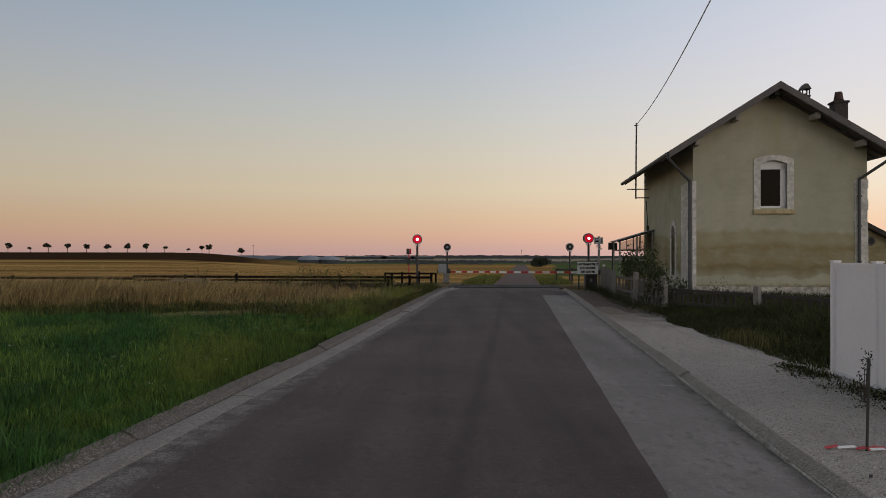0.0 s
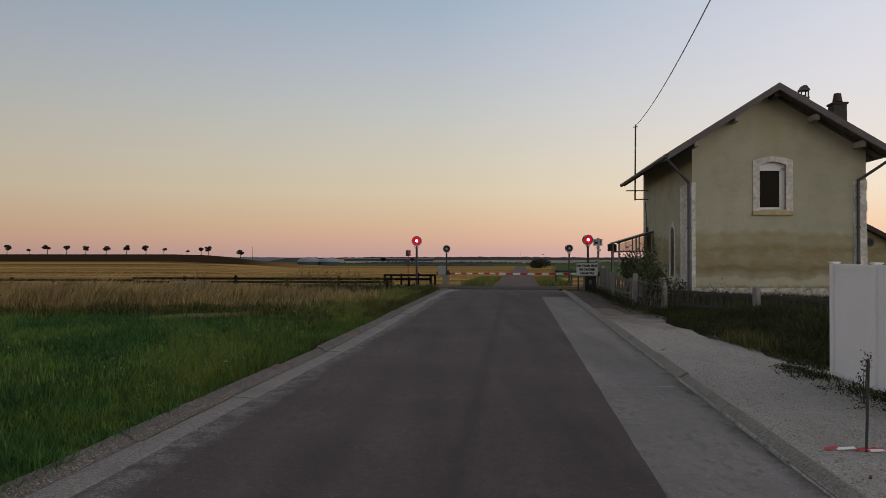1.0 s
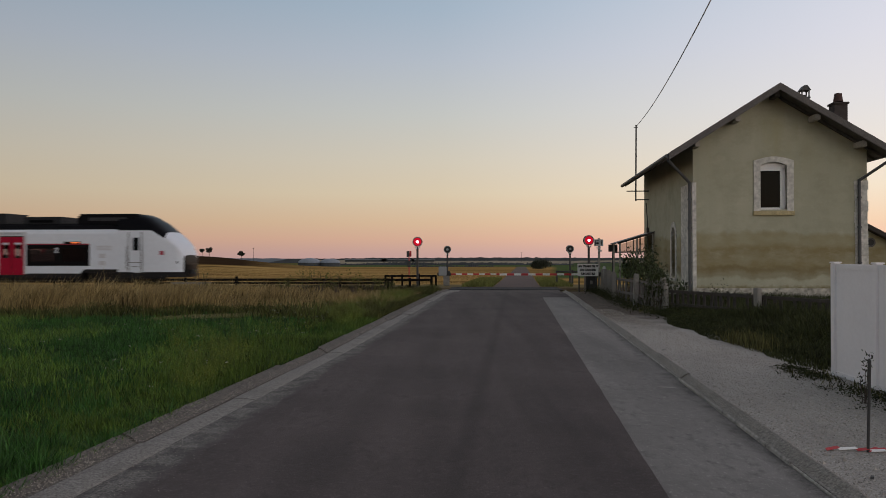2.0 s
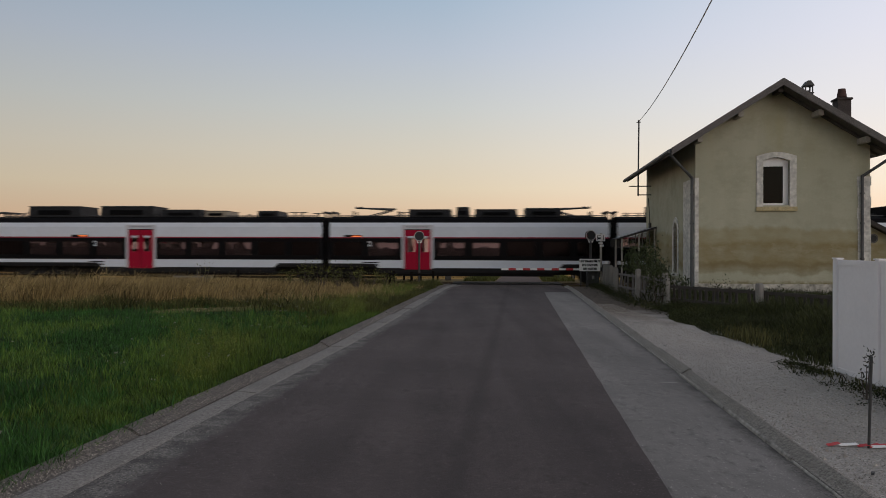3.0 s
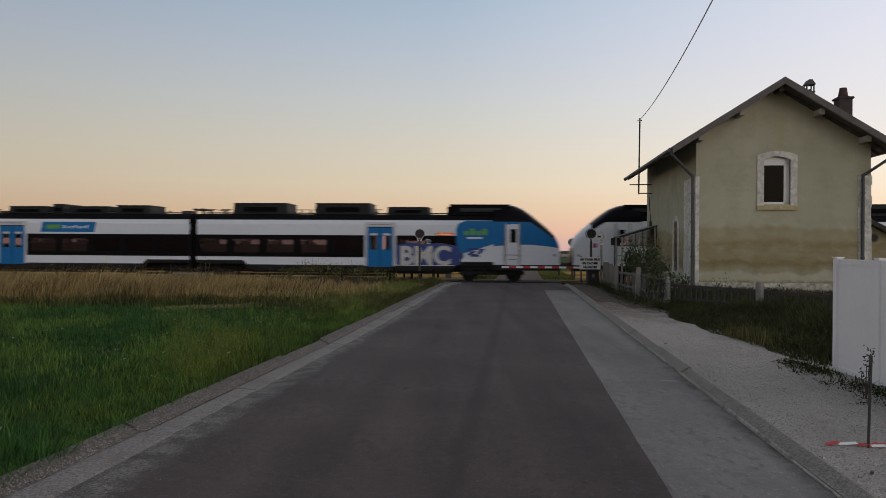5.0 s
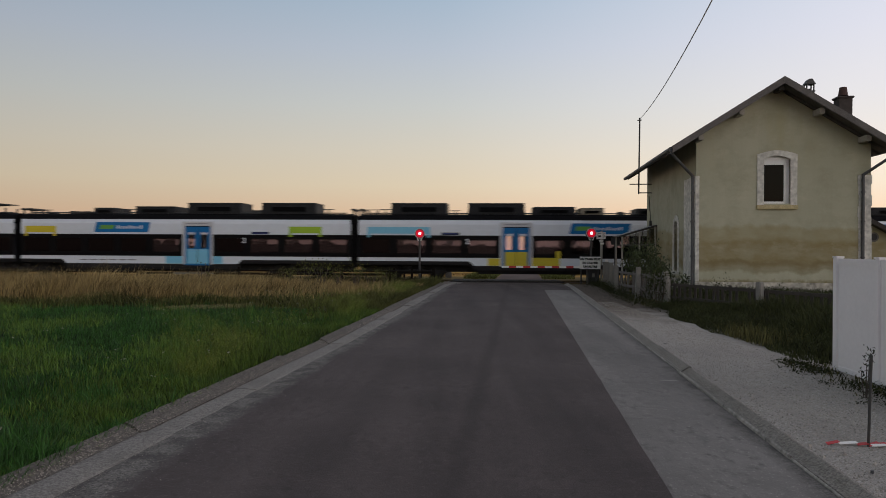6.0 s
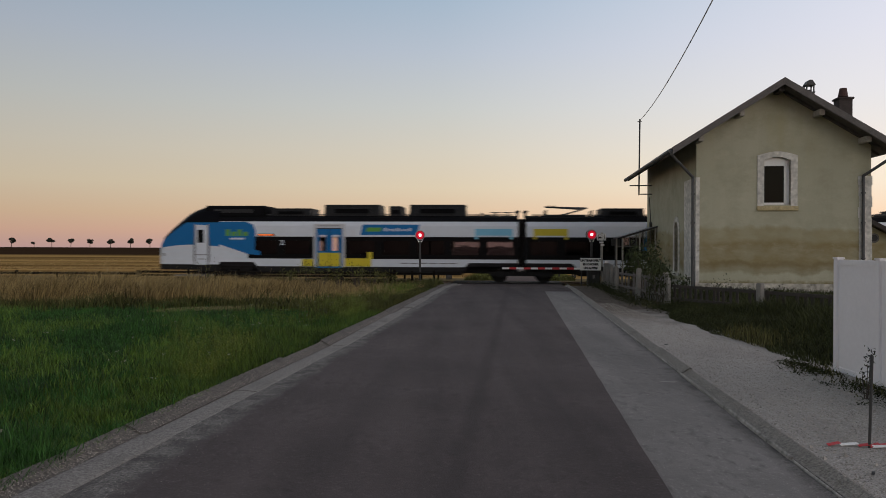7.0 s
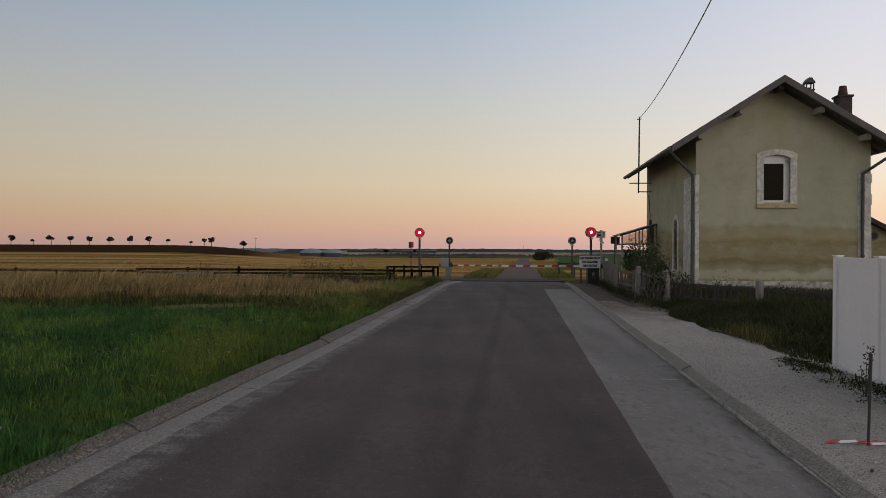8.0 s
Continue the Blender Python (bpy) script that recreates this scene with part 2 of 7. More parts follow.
M_FORECOURT = forecourt_mat()
M_STONE = mat("gravel_stone", (0.31, 0.28, 0.24), 0.9, var=0.45, scale=9, fine=60, island=True)
M_BALLAST = mat("ballast", (0.16, 0.14, 0.12), 0.95, var=0.5, scale=4, fine=22, bump=1.0)
M_RAIL = mat("rail_steel", (0.2, 0.15, 0.12), 0.5, 0.7, var=0.3)
M_SLEEPER = mat("sleeper", (0.2, 0.19, 0.17), 0.9, var=0.3)
M_QUOIN = mat("pale_stone", (0.6, 0.58, 0.52), 0.9, var=0.4, scale=2.2, fine=8, bump=0.2)
M_TILE = mat("roof_tile", (0.1, 0.085, 0.075), 0.9, var=0.35, scale=3, fine=20, bump=0.3)
M_WOOD = mat("weathered_wood", (0.125, 0.114, 0.105), 0.85, var=0.35, scale=3, fine=30, bump=0.3)
M_FENCEWOOD = mat("dark_fence_wood", (0.06, 0.052, 0.045), 0.9, var=0.35, scale=3, fine=30, bump=0.2)
M_POST = mat("concrete_post", (0.235, 0.222, 0.2), 0.92, var=0.3, scale=4, fine=40, bump=0.3)
M_PVC = mat("white_pvc", (0.84, 0.82, 0.83), 0.45, var=0.04, scale=2, fine=20)
M_FRAME = mat("white_frame", (0.75, 0.74, 0.72), 0.5, var=0.06)
M_DARKMETAL = mat("dark_metal", (0.045, 0.044, 0.043), 0.55, 0.2, var=0.3)
M_ZINC = mat("zinc_pipe", (0.1, 0.1, 0.1), 0.6, 0.4, var=0.3)
M_BRICK = mat("chimney_brick", (0.058, 0.047, 0.042), 0.9, var=0.35, scale=6, fine=30)
M_WHITE = mat("sign_white", (0.86, 0.85, 0.82), 0.5, var=0.08)
M_BLACK = mat("sign_black", (0.015, 0.015, 0.016), 0.6, var=0.2)
M_RED = mat("sign_red", (0.5, 0.03, 0.035), 0.5, var=0.1)
M_GREYBOX = mat("grey_cabinet", (0.3, 0.315, 0.32), 0.6, var=0.15)
M_REDGLOW = mat("red_lens", (0.3, 0.003, 0.012), 0.5, var=0, glow=1.5, spec=0.2)
M_RIM = mat("lamp_rim", (0.5, 0.49, 0.46), 0.6, var=0.1)
M_CORE = mat("lamp_core", (1.0, 0.7, 0.7), 0.4, var=0, glow=3.0)
M_GLASS = pane_mat("window_glass", (0.05, 0.055, 0.065), 0.014)
M_DUSTY = pane_mat("dusty_glass", (0.7, 0.68, 0.64), 0.05)
M_TRAINGLASS = pane_mat("tinted_train_glass", (0.07, 0.07, 0.07), 0.01)
M_CLEARGLASS = pane_mat("clear_train_glass", (0.6, 0.59, 0.6), 0.02)
M_DOORGLASS = pane_mat("door_glass", (0.88, 0.87, 0.86), 0.02)
M_LEAF = mat("leaf_green", (0.042, 0.056, 0.014), 0.7, var=0.6, scale=2, fine=9, island=True)
M_DARKLEAF = mat("far_leaf", (0.03, 0.035, 0.02), 0.8, var=0.4, scale=1, fine=5, island=True)
M_BARK = mat("bark", (0.07, 0.055, 0.045), 0.9, var=0.3)
M_GRASS = mat("grass_blades", (0.03, 0.09, 0.014), 0.6, var=0.9, scale=0.45, fine=2.2, island=True, spec=0.3)
M_WEED = mat("verge_weeds", (0.068, 0.112, 0.014), 0.7, var=0.8, scale=0.7, fine=4, island=True, spec=0.3)
M_DRY = mat("dry_grass", (0.275, 0.2, 0.083), 0.8, var=0.9, scale=0.5, fine=2.5, island=True, spec=0.2)
M_VERGE = mat("lane_verge_grass", (0.16, 0.17, 0.045), 0.8, var=0.5, scale=0.8, fine=4, island=True, spec=0.2)
M_DARKWEED = mat("dark_weeds", (0.046, 0.052, 0.018), 0.8, var=0.7, scale=0.8, fine=4, island=True, spec=0.2)
M_LIGHTGRASS = mat("light_grass", (0.095, 0.165, 0.022), 0.65, var=0.7, scale=0.6, fine=3, island=True, spec=0.3)
M_EDGE = mat("edge_weeds", (0.078, 0.082, 0.024), 0.8, var=0.8, scale=0.5, fine=3, island=True, spec=0.2)
M_TUFT = mat("fading_tufts", (0.088, 0.084, 0.03), 0.8, var=0.8, scale=0.6, fine=3, island=True, spec=0.2)
M_WIRE = mat("grey_cable", (0.75, 0.75, 0.77), 0.6, var=0.2)
M_FEATHER = mat("dark_feathers", (0.03, 0.028, 0.026), 0.8, var=0.3)
M_FLOWER = mat("pale_flower", (0.27, 0.28, 0.21), 0.7, var=0.2)
M_LEAFDARK = mat("dark_leaf_weeds", (0.034, 0.04, 0.015), 0.8, var=0.6, scale=0.9, fine=5, island=True, spec=0.1)
M_SCRUB = mat("scrub_leaves", (0.115, 0.12, 0.03), 0.8, var=0.6, scale=1.5, fine=6, island=True, spec=0.2)
M_TRACKSCRUB = mat("track_scrub", (0.05, 0.044, 0.02), 0.85, var=0.6, scale=0.8, fine=4, island=True, spec=0.1)
M_STALK = mat("straw_stalks", (0.42, 0.33, 0.165), 0.8, var=0.4, scale=0.6, fine=3, island=True, spec=0.2)
M_MOWN = mat("mown_grass", (0.19, 0.17, 0.075), 0.85, var=0.5, scale=1.2, fine=6, island=True, spec=0.2)
M_STRAW = mat("stubble", (0.44, 0.29, 0.105), 0.85, var=0.4, scale=0.2, fine=2, island=True)


# ---- mesh helpers ----
def box(bm, x0, x1, y0, y1, z0, z1, bevel=0.0, m=None):
    """A box between two corners, edges rounded by bevel, added to bm."""
    r = bmesh.ops.create_cube(bm, size=1.0)
    vs = r["verts"]
    for v in vs:
        v.co = Vector((x0 + (v.co.x + 0.5) * (x1 - x0), y0 + (v.co.y + 0.5) * (y1 - y0), z0 + (v.co.z + 0.5) * (z1 - z0)))
    if bevel > 0:
        es = list({e for v in vs for e in v.link_edges})
        out = bmesh.ops.bevel(bm, geom=es, offset=bevel, segments=2, affect="EDGES")
        vs = list({v for f in out["faces"] for v in f.verts} | {v for v in vs if v.is_valid})
    if m is not None:
        bmesh.ops.transform(bm, matrix=m, verts=vs)
    return vs


def rod(bm, a, b, r0, r1=None, n=10):
    """A round bar from a to b, tapering from r0 to r1."""
    a, b = Vector(a), Vector(b)
    r1 = r0 if r1 is None else r1
    q = (b - a).to_track_quat("Z", "Y").to_matrix().to_4x4()
    return bmesh.ops.create_cone(bm, cap_ends=True, segments=n, radius1=r0, radius2=r1, depth=(b - a).length,
                                 matrix=Matrix.Translation((a + b) / 2) @ q)["verts"]


def prism(bm, poly, y0, y1):
    """An outline in x and z, given thickness from y0 to y1."""
    f = [bm.verts.new((x, y0, z)) for x, z in poly]
    k = [bm.verts.new((x, y1, z)) for x, z in poly]
    n = len(poly)
    bm.faces.new(f)
    bm.faces.new(k[::-1])
    for i in range(n):
        bm.faces.new((f[i], k[i], k[(i + 1) % n], f[(i + 1) % n]))


def mesh_of(name, bm, materials, smooth=False):
    bmesh.ops.recalc_face_normals(bm, faces=bm.faces)
    me = bpy.data.meshes.new(name)
    bm.to_mesh(me)
    bm.free()
    for m in (materials if isinstance(materials, (list, tuple)) else [materials]):
        me.materials.append(m)
    if smooth:
        for p in me.polygons:
            p.use_smooth = True
    return me


def part(name, bm, material, parent=None, label="", m=None, smooth=False):
    """Links a bmesh as one mesh object under a thing or a part."""
    ob = new(name, mesh_of(name, bm, material, smooth))
    if parent is not None:
        ob.parent = parent
    if m is not None:
        ob.matrix_basis = m
    return tagged(ob, label)


def shared(name, me, parent, m, label=""):
    ob = new(name, me)
    ob.parent = parent
    ob.matrix_basis = m
    return tagged(ob, label)


def thing(name, m, label, category, group="", kind=""):
    ob = new(name)
    ob.empty_display_size = 0.2
    ob.matrix_basis = m
    return tagged(ob, label, category, group, kind)


def lettering(text, size, depth=0.004, bold=0.0):
    """Built-in font letters as a mesh, centred, facing -y."""
    cu = bpy.data.curves.new("letters", "FONT")
    cu.body, cu.size, cu.extrude, cu.align_x, cu.align_y = text, size, depth, "CENTER", "CENTER"
    cu.offset = bold
    ob = bpy.data.objects.new("letters", cu)
    scene.collection.objects.link(ob)
    me = bpy.data.meshes.new_from_object(ob.evaluated_get(bpy.context.evaluated_depsgraph_get()))
    bpy.data.objects.remove(ob)
    me.transform(pose(0, 0, 0, 90))
    return me


def road_xy(w, d):
    """The place w metres to the right of the road's axis and d metres along y."""
    return w + ROAD_T * d, d


# ---- ground ----
def smooth(a, b, v):
    t = np.clip((v - a) / (b - a), 0, 1)
    return t * t * (3 - 2 * t)


def dip(y):
    """The road and the fields sink a little towards the track."""
    return -0.16 * smooth(30, 37.5, y)


def land(x, y):
    """Height of the land."""
    x, y = np.asarray(x, float), np.asarray(y, float)
    yy = np.maximum(y, 1)
    left = 1 - smooth(-0.36, -0.16, x / yy)
    fall = np.interp(y, (41, 230, 800, 5000), (0, -2.0, -11.4, -47.0))
    rise = 1.75 * smooth(75, 430, y) - 0.012 * np.maximum(y - 430, 0)
    return left * rise + (1 - left) * fall + dip(y)


def build_ground():
    ys = np.concatenate([np.linspace(-60, 90, 61), 90 * np.power(4200 / 90, np.linspace(0.02, 1, 70))])
    us = np.concatenate([-np.power(np.linspace(1, 0.02, 45), 2.2) * 3600, [0], np.power(np.linspace(0.02, 1, 45), 2.2) * 3600])
    xx, yy = np.meshgrid(us, ys)
    zz = land(xx, yy) - 0.02
    n, k = xx.shape
    vs = np.stack([xx.ravel(), yy.ravel(), zz.ravel()], 1)
    fs = [(i * k + j, i * k + j + 1, (i + 1) * k + j + 1, (i + 1) * k + j) for i in range(n - 1) for j in range(k - 1)]
    me = bpy.data.meshes.new("ground")
    me.from_pydata(vs.tolist(), [], fs)
    me.polygons.foreach_set("use_smooth", [True] * len(me.polygons))
    m = bpy.data.materials.new("land")
    m.use_nodes = True
    nt = m.node_tree
    b = nt.nodes["Principled BSDF"]
    b.inputs["Roughness"].default_value = 0.95
    b.inputs["Specular IOR Level"].default_value = 0.0
    tc = nt.nodes.new("ShaderNodeTexCoord")
    sep = nt.nodes.new("ShaderNodeSeparateXYZ")
    nt.links.new(tc.outputs["Object"], sep.inputs[0])
    n1 = nt.nodes.new("ShaderNodeTexNoise")
    n1.inputs["Scale"].default_value, n1.inputs["Detail"].default_value = 0.35, 8
    nt.links.new(tc.outputs["Object"], n1.inputs["Vector"])
    # far fields: long streaks across the view
    mp = nt.nodes.new("ShaderNodeMapping")
    mp.inputs["Scale"].default_value = (0.01, 0.16, 1)
    n2 = nt.nodes.new("ShaderNodeTexNoise")
    n2.inputs["Scale"].default_value, n2.inputs["Detail"].default_value = 1.0, 6
    nt.links.new(tc.outputs["Object"], mp.inputs[0])
    nt.links.new(mp.outputs[0], n2.inputs["Vector"])

    def mth(op, a, c):
        q = nt.nodes.new("ShaderNodeMath")
        q.operation = op
        for i, v in enumerate((a, c)):
            if isinstance(v, (int, float)):
                q.inputs[i].default_value = v
            else:
                nt.links.new(v, q.inputs[i])
        return q.outputs[0]

    def step(v, a, c):
        q = nt.nodes.new("ShaderNodeMapRange")
        q.inputs["From Min"].default_value, q.inputs["From Max"].default_value = a, c
        nt.links.new(v, q.inputs["Value"])
        return q.outputs["Result"]

    def mix(f, a, c):
        q = nt.nodes.new("ShaderNodeMix")
        q.data_type = "RGBA"
        for i, v in ((6, a), (7, c)):
            if isinstance(v, tuple):
                q.inputs[i].default_value = v + (1.0,)
            else:
                nt.links.new(v, q.inputs[i])
        nt.links.new(f, q.inputs[0])
        return q.outputs[2]

    X, Y = sep.outputs[0], sep.outputs[1]
    wob = mth("MULTIPLY_ADD", n1.outputs["Fac"], 3.0)
    yw = mth("ADD", Y, wob)
    soil = mix(n1.outputs["Fac"], (0.011, 0.023, 0.006), (0.028, 0.046, 0.013))
    dry = mix(n1.outputs["Fac"], (0.05, 0.04, 0.02), (0.13, 0.1, 0.05))
    stub = mix(step(n2.outputs["Fac"], 0.38, 0.62), (0.16, 0.096, 0.033), (0.44, 0.28, 0.098))
    plough = mix(n2.outputs["Fac"], (0.03, 0.018, 0.01), (0.06, 0.037, 0.021))
    green = mix(n2.outputs["Fac"], (0.05, 0.08, 0.03), (0.12, 0.15, 0.06))
    c = mix(step(yw, 20.5, 22.0), soil, dry)
    c = mix(step(Y, 40, 42), c, mix(n1.outputs["Fac"], (0.13, 0.105, 0.058), (0.22, 0.18, 0.1)))
    c = mix(step(yw, 47, 50), c, stub)
    side = step(mth("DIVIDE", X, mth("MAXIMUM", Y, 1.0)), 0.155, 0.165)
    c = mix(mth("MULTIPLY", side, step(Y, 62, 68)), c, green)
    leftside = step(mth("DIVIDE", X, mth("MAXIMUM", Y, 1.0)), -0.17, -0.28)
    c = mix(mth("MULTIPLY", leftside, step(Y, 150, 158)), c, plough)
    rest = mth("SUBTRACT", 1.0, leftside)
    c = mix(mth("MULTIPLY", rest, step(Y, 420, 520)), c, green)
    nt.links.new(c, b.inputs["Base Color"])
    me.materials.append(m)
    return tagged(new("ground", me), "flat farmland of grass, golden stubble and ploughed soil", "ground", kind="structure")


build_ground()


def strip(name, w0, w1, d0, d1, z, material, label, ragged=0.0, step=0.35, flare=None):
    """A strip of paving along the road, a thin slab with ragged edges."""
    ds = np.arange(d0, d1 + step / 2, step)
    rng = np.random.default_rng(len(name) * 7 + int(w0 * 10) + 50)
    ja = np.convolve(rng.normal(0, ragged, len(ds) + 4), np.ones(5) / 2.2, "valid") if ragged else np.zeros(len(ds))
    jb = np.convolve(rng.normal(0, ragged, len(ds) + 4), np.ones(5) / 2.2, "valid") if ragged else np.zeros(len(ds))
    bm = bmesh.new()
    rows = []
    for i, d in enumerate(ds):
        a, c = w0 + ja[i], w1 + jb[i]
        if flare:
            c += flare(d)
        pts = []
        for w, zz in ((a, -0.05), (a, z), (c, z), (c, -0.05)):
            x, y = road_xy(w, float(d))
            pts.append(bm.verts.new((x, y, zz + float(dip(d)))))
        rows.append(pts)
    for p, q in zip(rows, rows[1:]):
        for k in range(3):
            bm.faces.new((p[k], p[k + 1], q[k + 1], q[k]))
    ob = part(name, bm, material)
    return tagged(ob, label, "road", kind="structure")


strip("road", -3.3, 2.245, -30, 40.5, 0.0, M_PATCH, "older pale grey asphalt beside the dark carriageway")
strip("road_surface", -2.5, 1.06, -30, 28.5, 0.006, M_ASPHALT, "dark worn asphalt carriageway with faint tyre marks", ragged=0.003, step=0.1)
strip("road_crossing", -2.9, 2.25, 28.3, 40.5, 0.008, M_ASPHALT, "dark asphalt over the level crossing", ragged=0.02)
strip("shoulder", -3.17, -2.47, -30, 34, 0.0066, M_SHOULDER, "rough dusty grit along the gutter thinning out over the asphalt")



def lane_x(d):
    """Middle of the farm lane at a distance."""
    return 4.33 + 0.1155 * (d - 40.5)


def build_lane():
    bm = bmesh.new()
    rows = []
    for d in np.arange(40.4, 250, 2.0):
        z = float(land(lane_x(d), d))
        rows.append([bm.verts.new((lane_x(d) + w, d, z + h)) for w, h in ((-1.36, -.1), (-1.36, 0), (0, .02), (1.36, 0), (1.36, -.1))])
    for p, q in zip(rows, rows[1:]):
        for k in range(4):
            bm.faces.new((p[k], p[k + 1], q[k + 1], q[k]))
    tagged(part("lane", bm, M_LANE), "narrow reddish-grey farm lane beyond the crossing", "road", kind="structure")


build_lane()
strip("pavement", 2.34, 6.6, -10, 34.0, 0.02, M_FORECOURT, "pale compacted gravel forecourt", ragged=0.03)


def bend(d):
    """How far the verge side of the road stands off its straight line."""
    return float(np.interp(d, (4, 9, 12, 18, 28, 34), (0.0, 0.08, 0.15, 0.13, 0.06, 0.04)))


def kerbs(name, w0, w1, z0, z1, d0, d1, length, label, mt, off=None, rough=0.0):
    """A line of kerb stones with open joints, their top edge worn uneven."""
    th = thing(name, pose(0, 0, 0), label, "kerb", kind="structure")
    rng = random.Random(3)
    kinds = []
    for k in range(4):
        bm = bmesh.new()
        n = max(1, round(length / .12)) if rough else 1
        rows = []
        for q in range(n + 1):
            y = .003 + (length - .006) * q / n
            j = rng.uniform(-rough, rough) if rough else 0
            e = rng.uniform(-rough, rough) * .8 if rough else 0
            prof = [(w0 - .02, -.05), (w0 + j, z0 + j * .4), (w0 + .02 + j, z0 + .006 + e * .4), ((w0 + w1) / 2, (z0 + z1) / 2 + .008 + e * .5), (w1 - .03, z1 + e * .2), (w1, z1 - .012), (w1, -.05)]
            rows.append([bm.verts.new((x, y, z)) for x, z in prof])
        for p, q in zip(rows, rows[1:]):
            for i in range(6):
                bm.faces.new((p[i], p[i + 1], q[i + 1], q[i]))
        bm.faces.new(rows[0])
        bm.faces.new(rows[-1])
        kinds.append(mesh_of("kerb_stone", bm, mt))
    d = d0
    step = length * math.cos(radians(ROAD))
    while d < d1:
        x, y = road_xy(0, d)
        o0, o1 = (off(d), off(d + step)) if off else (0.0, 0.0)
        turn = -ROAD - math.degrees(math.atan2(o1 - o0, length))
        shared("kerb_stone", rng.choice(kinds), th, pose(x + o0 + rng.uniform(-.004, .004), y, float(dip(d + step / 2)) + rng.uniform(-.003, .003), 0, rng.uniform(-.3, .3), turn + rng.uniform(-.1, .1)))
        d += step
    return th


kerbs("kerb_right", 2.225, 2.365, 0.012, 0.08, -4, 33, 2.0, "sloped concrete kerb stones along the gravel forecourt", M_KERB, rough=0.004)
kerbs("kerb_lip", 2.19, 2.221, 0.012, 0.02, -4, 33, 2.0, "thin pale mortar lip at the kerb foot", M_LIP)
kerbs("kerb_left", -3.56, -3.38, 0.088, 0.025, -4, 34, 2.0, "weathered sloped concrete kerb stones beside the grass", M_CONCRETE, bend, 0.016)
kerbs("gutter_left", -3.376, -3.09, 0.018, 0.016, -4, 34, 2.0, "pale flat gutter stones beside the kerb", M_GUTTER, bend)


# ---- railway ----
TX, TY = math.cos(radians(TRACK)), math.sin(radians(TRACK))


def track_pose(s, off, z=0.0):
    """A place s metres along the track and off metres beyond the train's near side."""
    return pose(s * TX + off * TY, 38.0 - s * TY + off * TX, z, 0, 0, -TRACK)


M_RUBBER = mat("crossing_rubber", (0.025, 0.024, 0.023), 0.8, var=0.4, scale=3, fine=30, bump=0.3, spec=0.2)


def build_track():
    th = thing("railway_track", track_pose(0, 1.42, -.16), "single railway track on ballast crossing the road", "track", kind="structure")
    bm = bmesh.new()
    prism(bm, [(-2.6, -0.3), (-1.7, -0.16), (1.7, -0.16), (2.6, -0.3)], -420, 420)
    bmesh.ops.rotate(bm, verts=bm.verts, matrix=Matrix.Rotation(radians(90), 3, "Z"))
    part("ballast", bm, M_BALLAST, th)
    bm = bmesh.new()
    prism(bm, [(-.07, -.16), (.07, -.16), (.02, -.13), (.02, -.05), (.036, -.04), (.036, -.004), (-.036, -.004), (-.036, -.04), (-.02, -.05), (-.02, -.13)], -420, 420)
    bmesh.ops.rotate(bm, verts=bm.verts, matrix=Matrix.Rotation(radians(90), 3, "Z"))
    me = mesh_of("rail", bm, M_RAIL)
    for y in (-0.7525, 0.7525):
        shared("rail", me, th, pose(0, y, 0.012))
    bm = bmesh.new()
    box(bm, -.13, .13, -1.25, 1.25, -.2, -.135, 0.01)
    me = mesh_of("sleeper", bm, M_SLEEPER)
    for k in range(-62, 62):
        if not 0 < k * 0.6 < 8.4:
            shared("sleeper", me, th, pose(k * 0.6, 0, 0))
    # rubber crossing slabs between and beside the rails
    for y0, y1, z in ((-1.75, -.82, .035), (-.68, .68, .012), (.82, 1.7, .012)):
        for k in range(5):
            bm = bmesh.new()
            box(bm, .45 + k * 1.2, 1.64 + k * 1.2, y0, y1, -.1, z, .008)
            part("crossing_slab", bm, M_RUBBER, th, "dark rubber crossing slab")


build_track()

# ---- train ----
M_TWHITE = mat("train_white", (0.68, 0.715, 0.765), 0.35, var=0.06, scale=0.6, fine=6)
M_TBLACK = mat("train_black", (0.004, 0.004, 0.005), 0.35, var=0.2, spec=0.08)
M_TROOF = mat("train_roof", (0.008, 0.008, 0.009), 0.8, var=0.4, spec=0.05)
M_TUNIT = mat("roof_unit_grey", (0.018, 0.018, 0.019), 0.6, var=0.6, scale=1.5, fine=8, spec=0.2)
M_TSKIRT = mat("train_skirt", (0.017, 0.016, 0.016), 0.75, var=0.3, spec=0.2)
M_TRED = mat("train_red", (0.36, 0.006, 0.03), 0.5, var=0.08, spec=0.12)
M_TLINE = mat("train_red_line", (0.3, 0.012, 0.04), 0.4, var=0.05)
M_TBLUE = mat("train_blue", (0.008, 0.15, 0.39), 0.45, var=0.06, spec=0.25)
M_TCYAN = mat("train_cyan", (0.2, 0.52, 0.7), 0.4, var=0.05)
M_TYELLOW = mat("train_yellow", (0.62, 0.5, 0.02), 0.4, var=0.05)
M_TLIME = mat("train_lime", (0.32, 0.5, 0.02), 0.4, var=0.05)
M_TBRANDGREEN = mat("brand_green", (0.12, 0.34, 0.05), 0.45, var=0.08)
M_TNAVY = mat("train_navy", (0.022, 0.05, 0.21), 0.5, var=0.2)
M_TGREY = mat("train_grey", (0.55, 0.55, 0.57), 0.45, var=0.08)
M_TGREYTEXT = mat("train_text_grey", (0.22, 0.22, 0.24), 0.5, var=0.1)
M_CABFRAME = mat("cab_frame_grey", (0.26, 0.26, 0.27), 0.5, var=0.1)
M_SEAT = mat("seat_cloth", (0.02, 0.02, 0.025), 0.9, var=0.3)
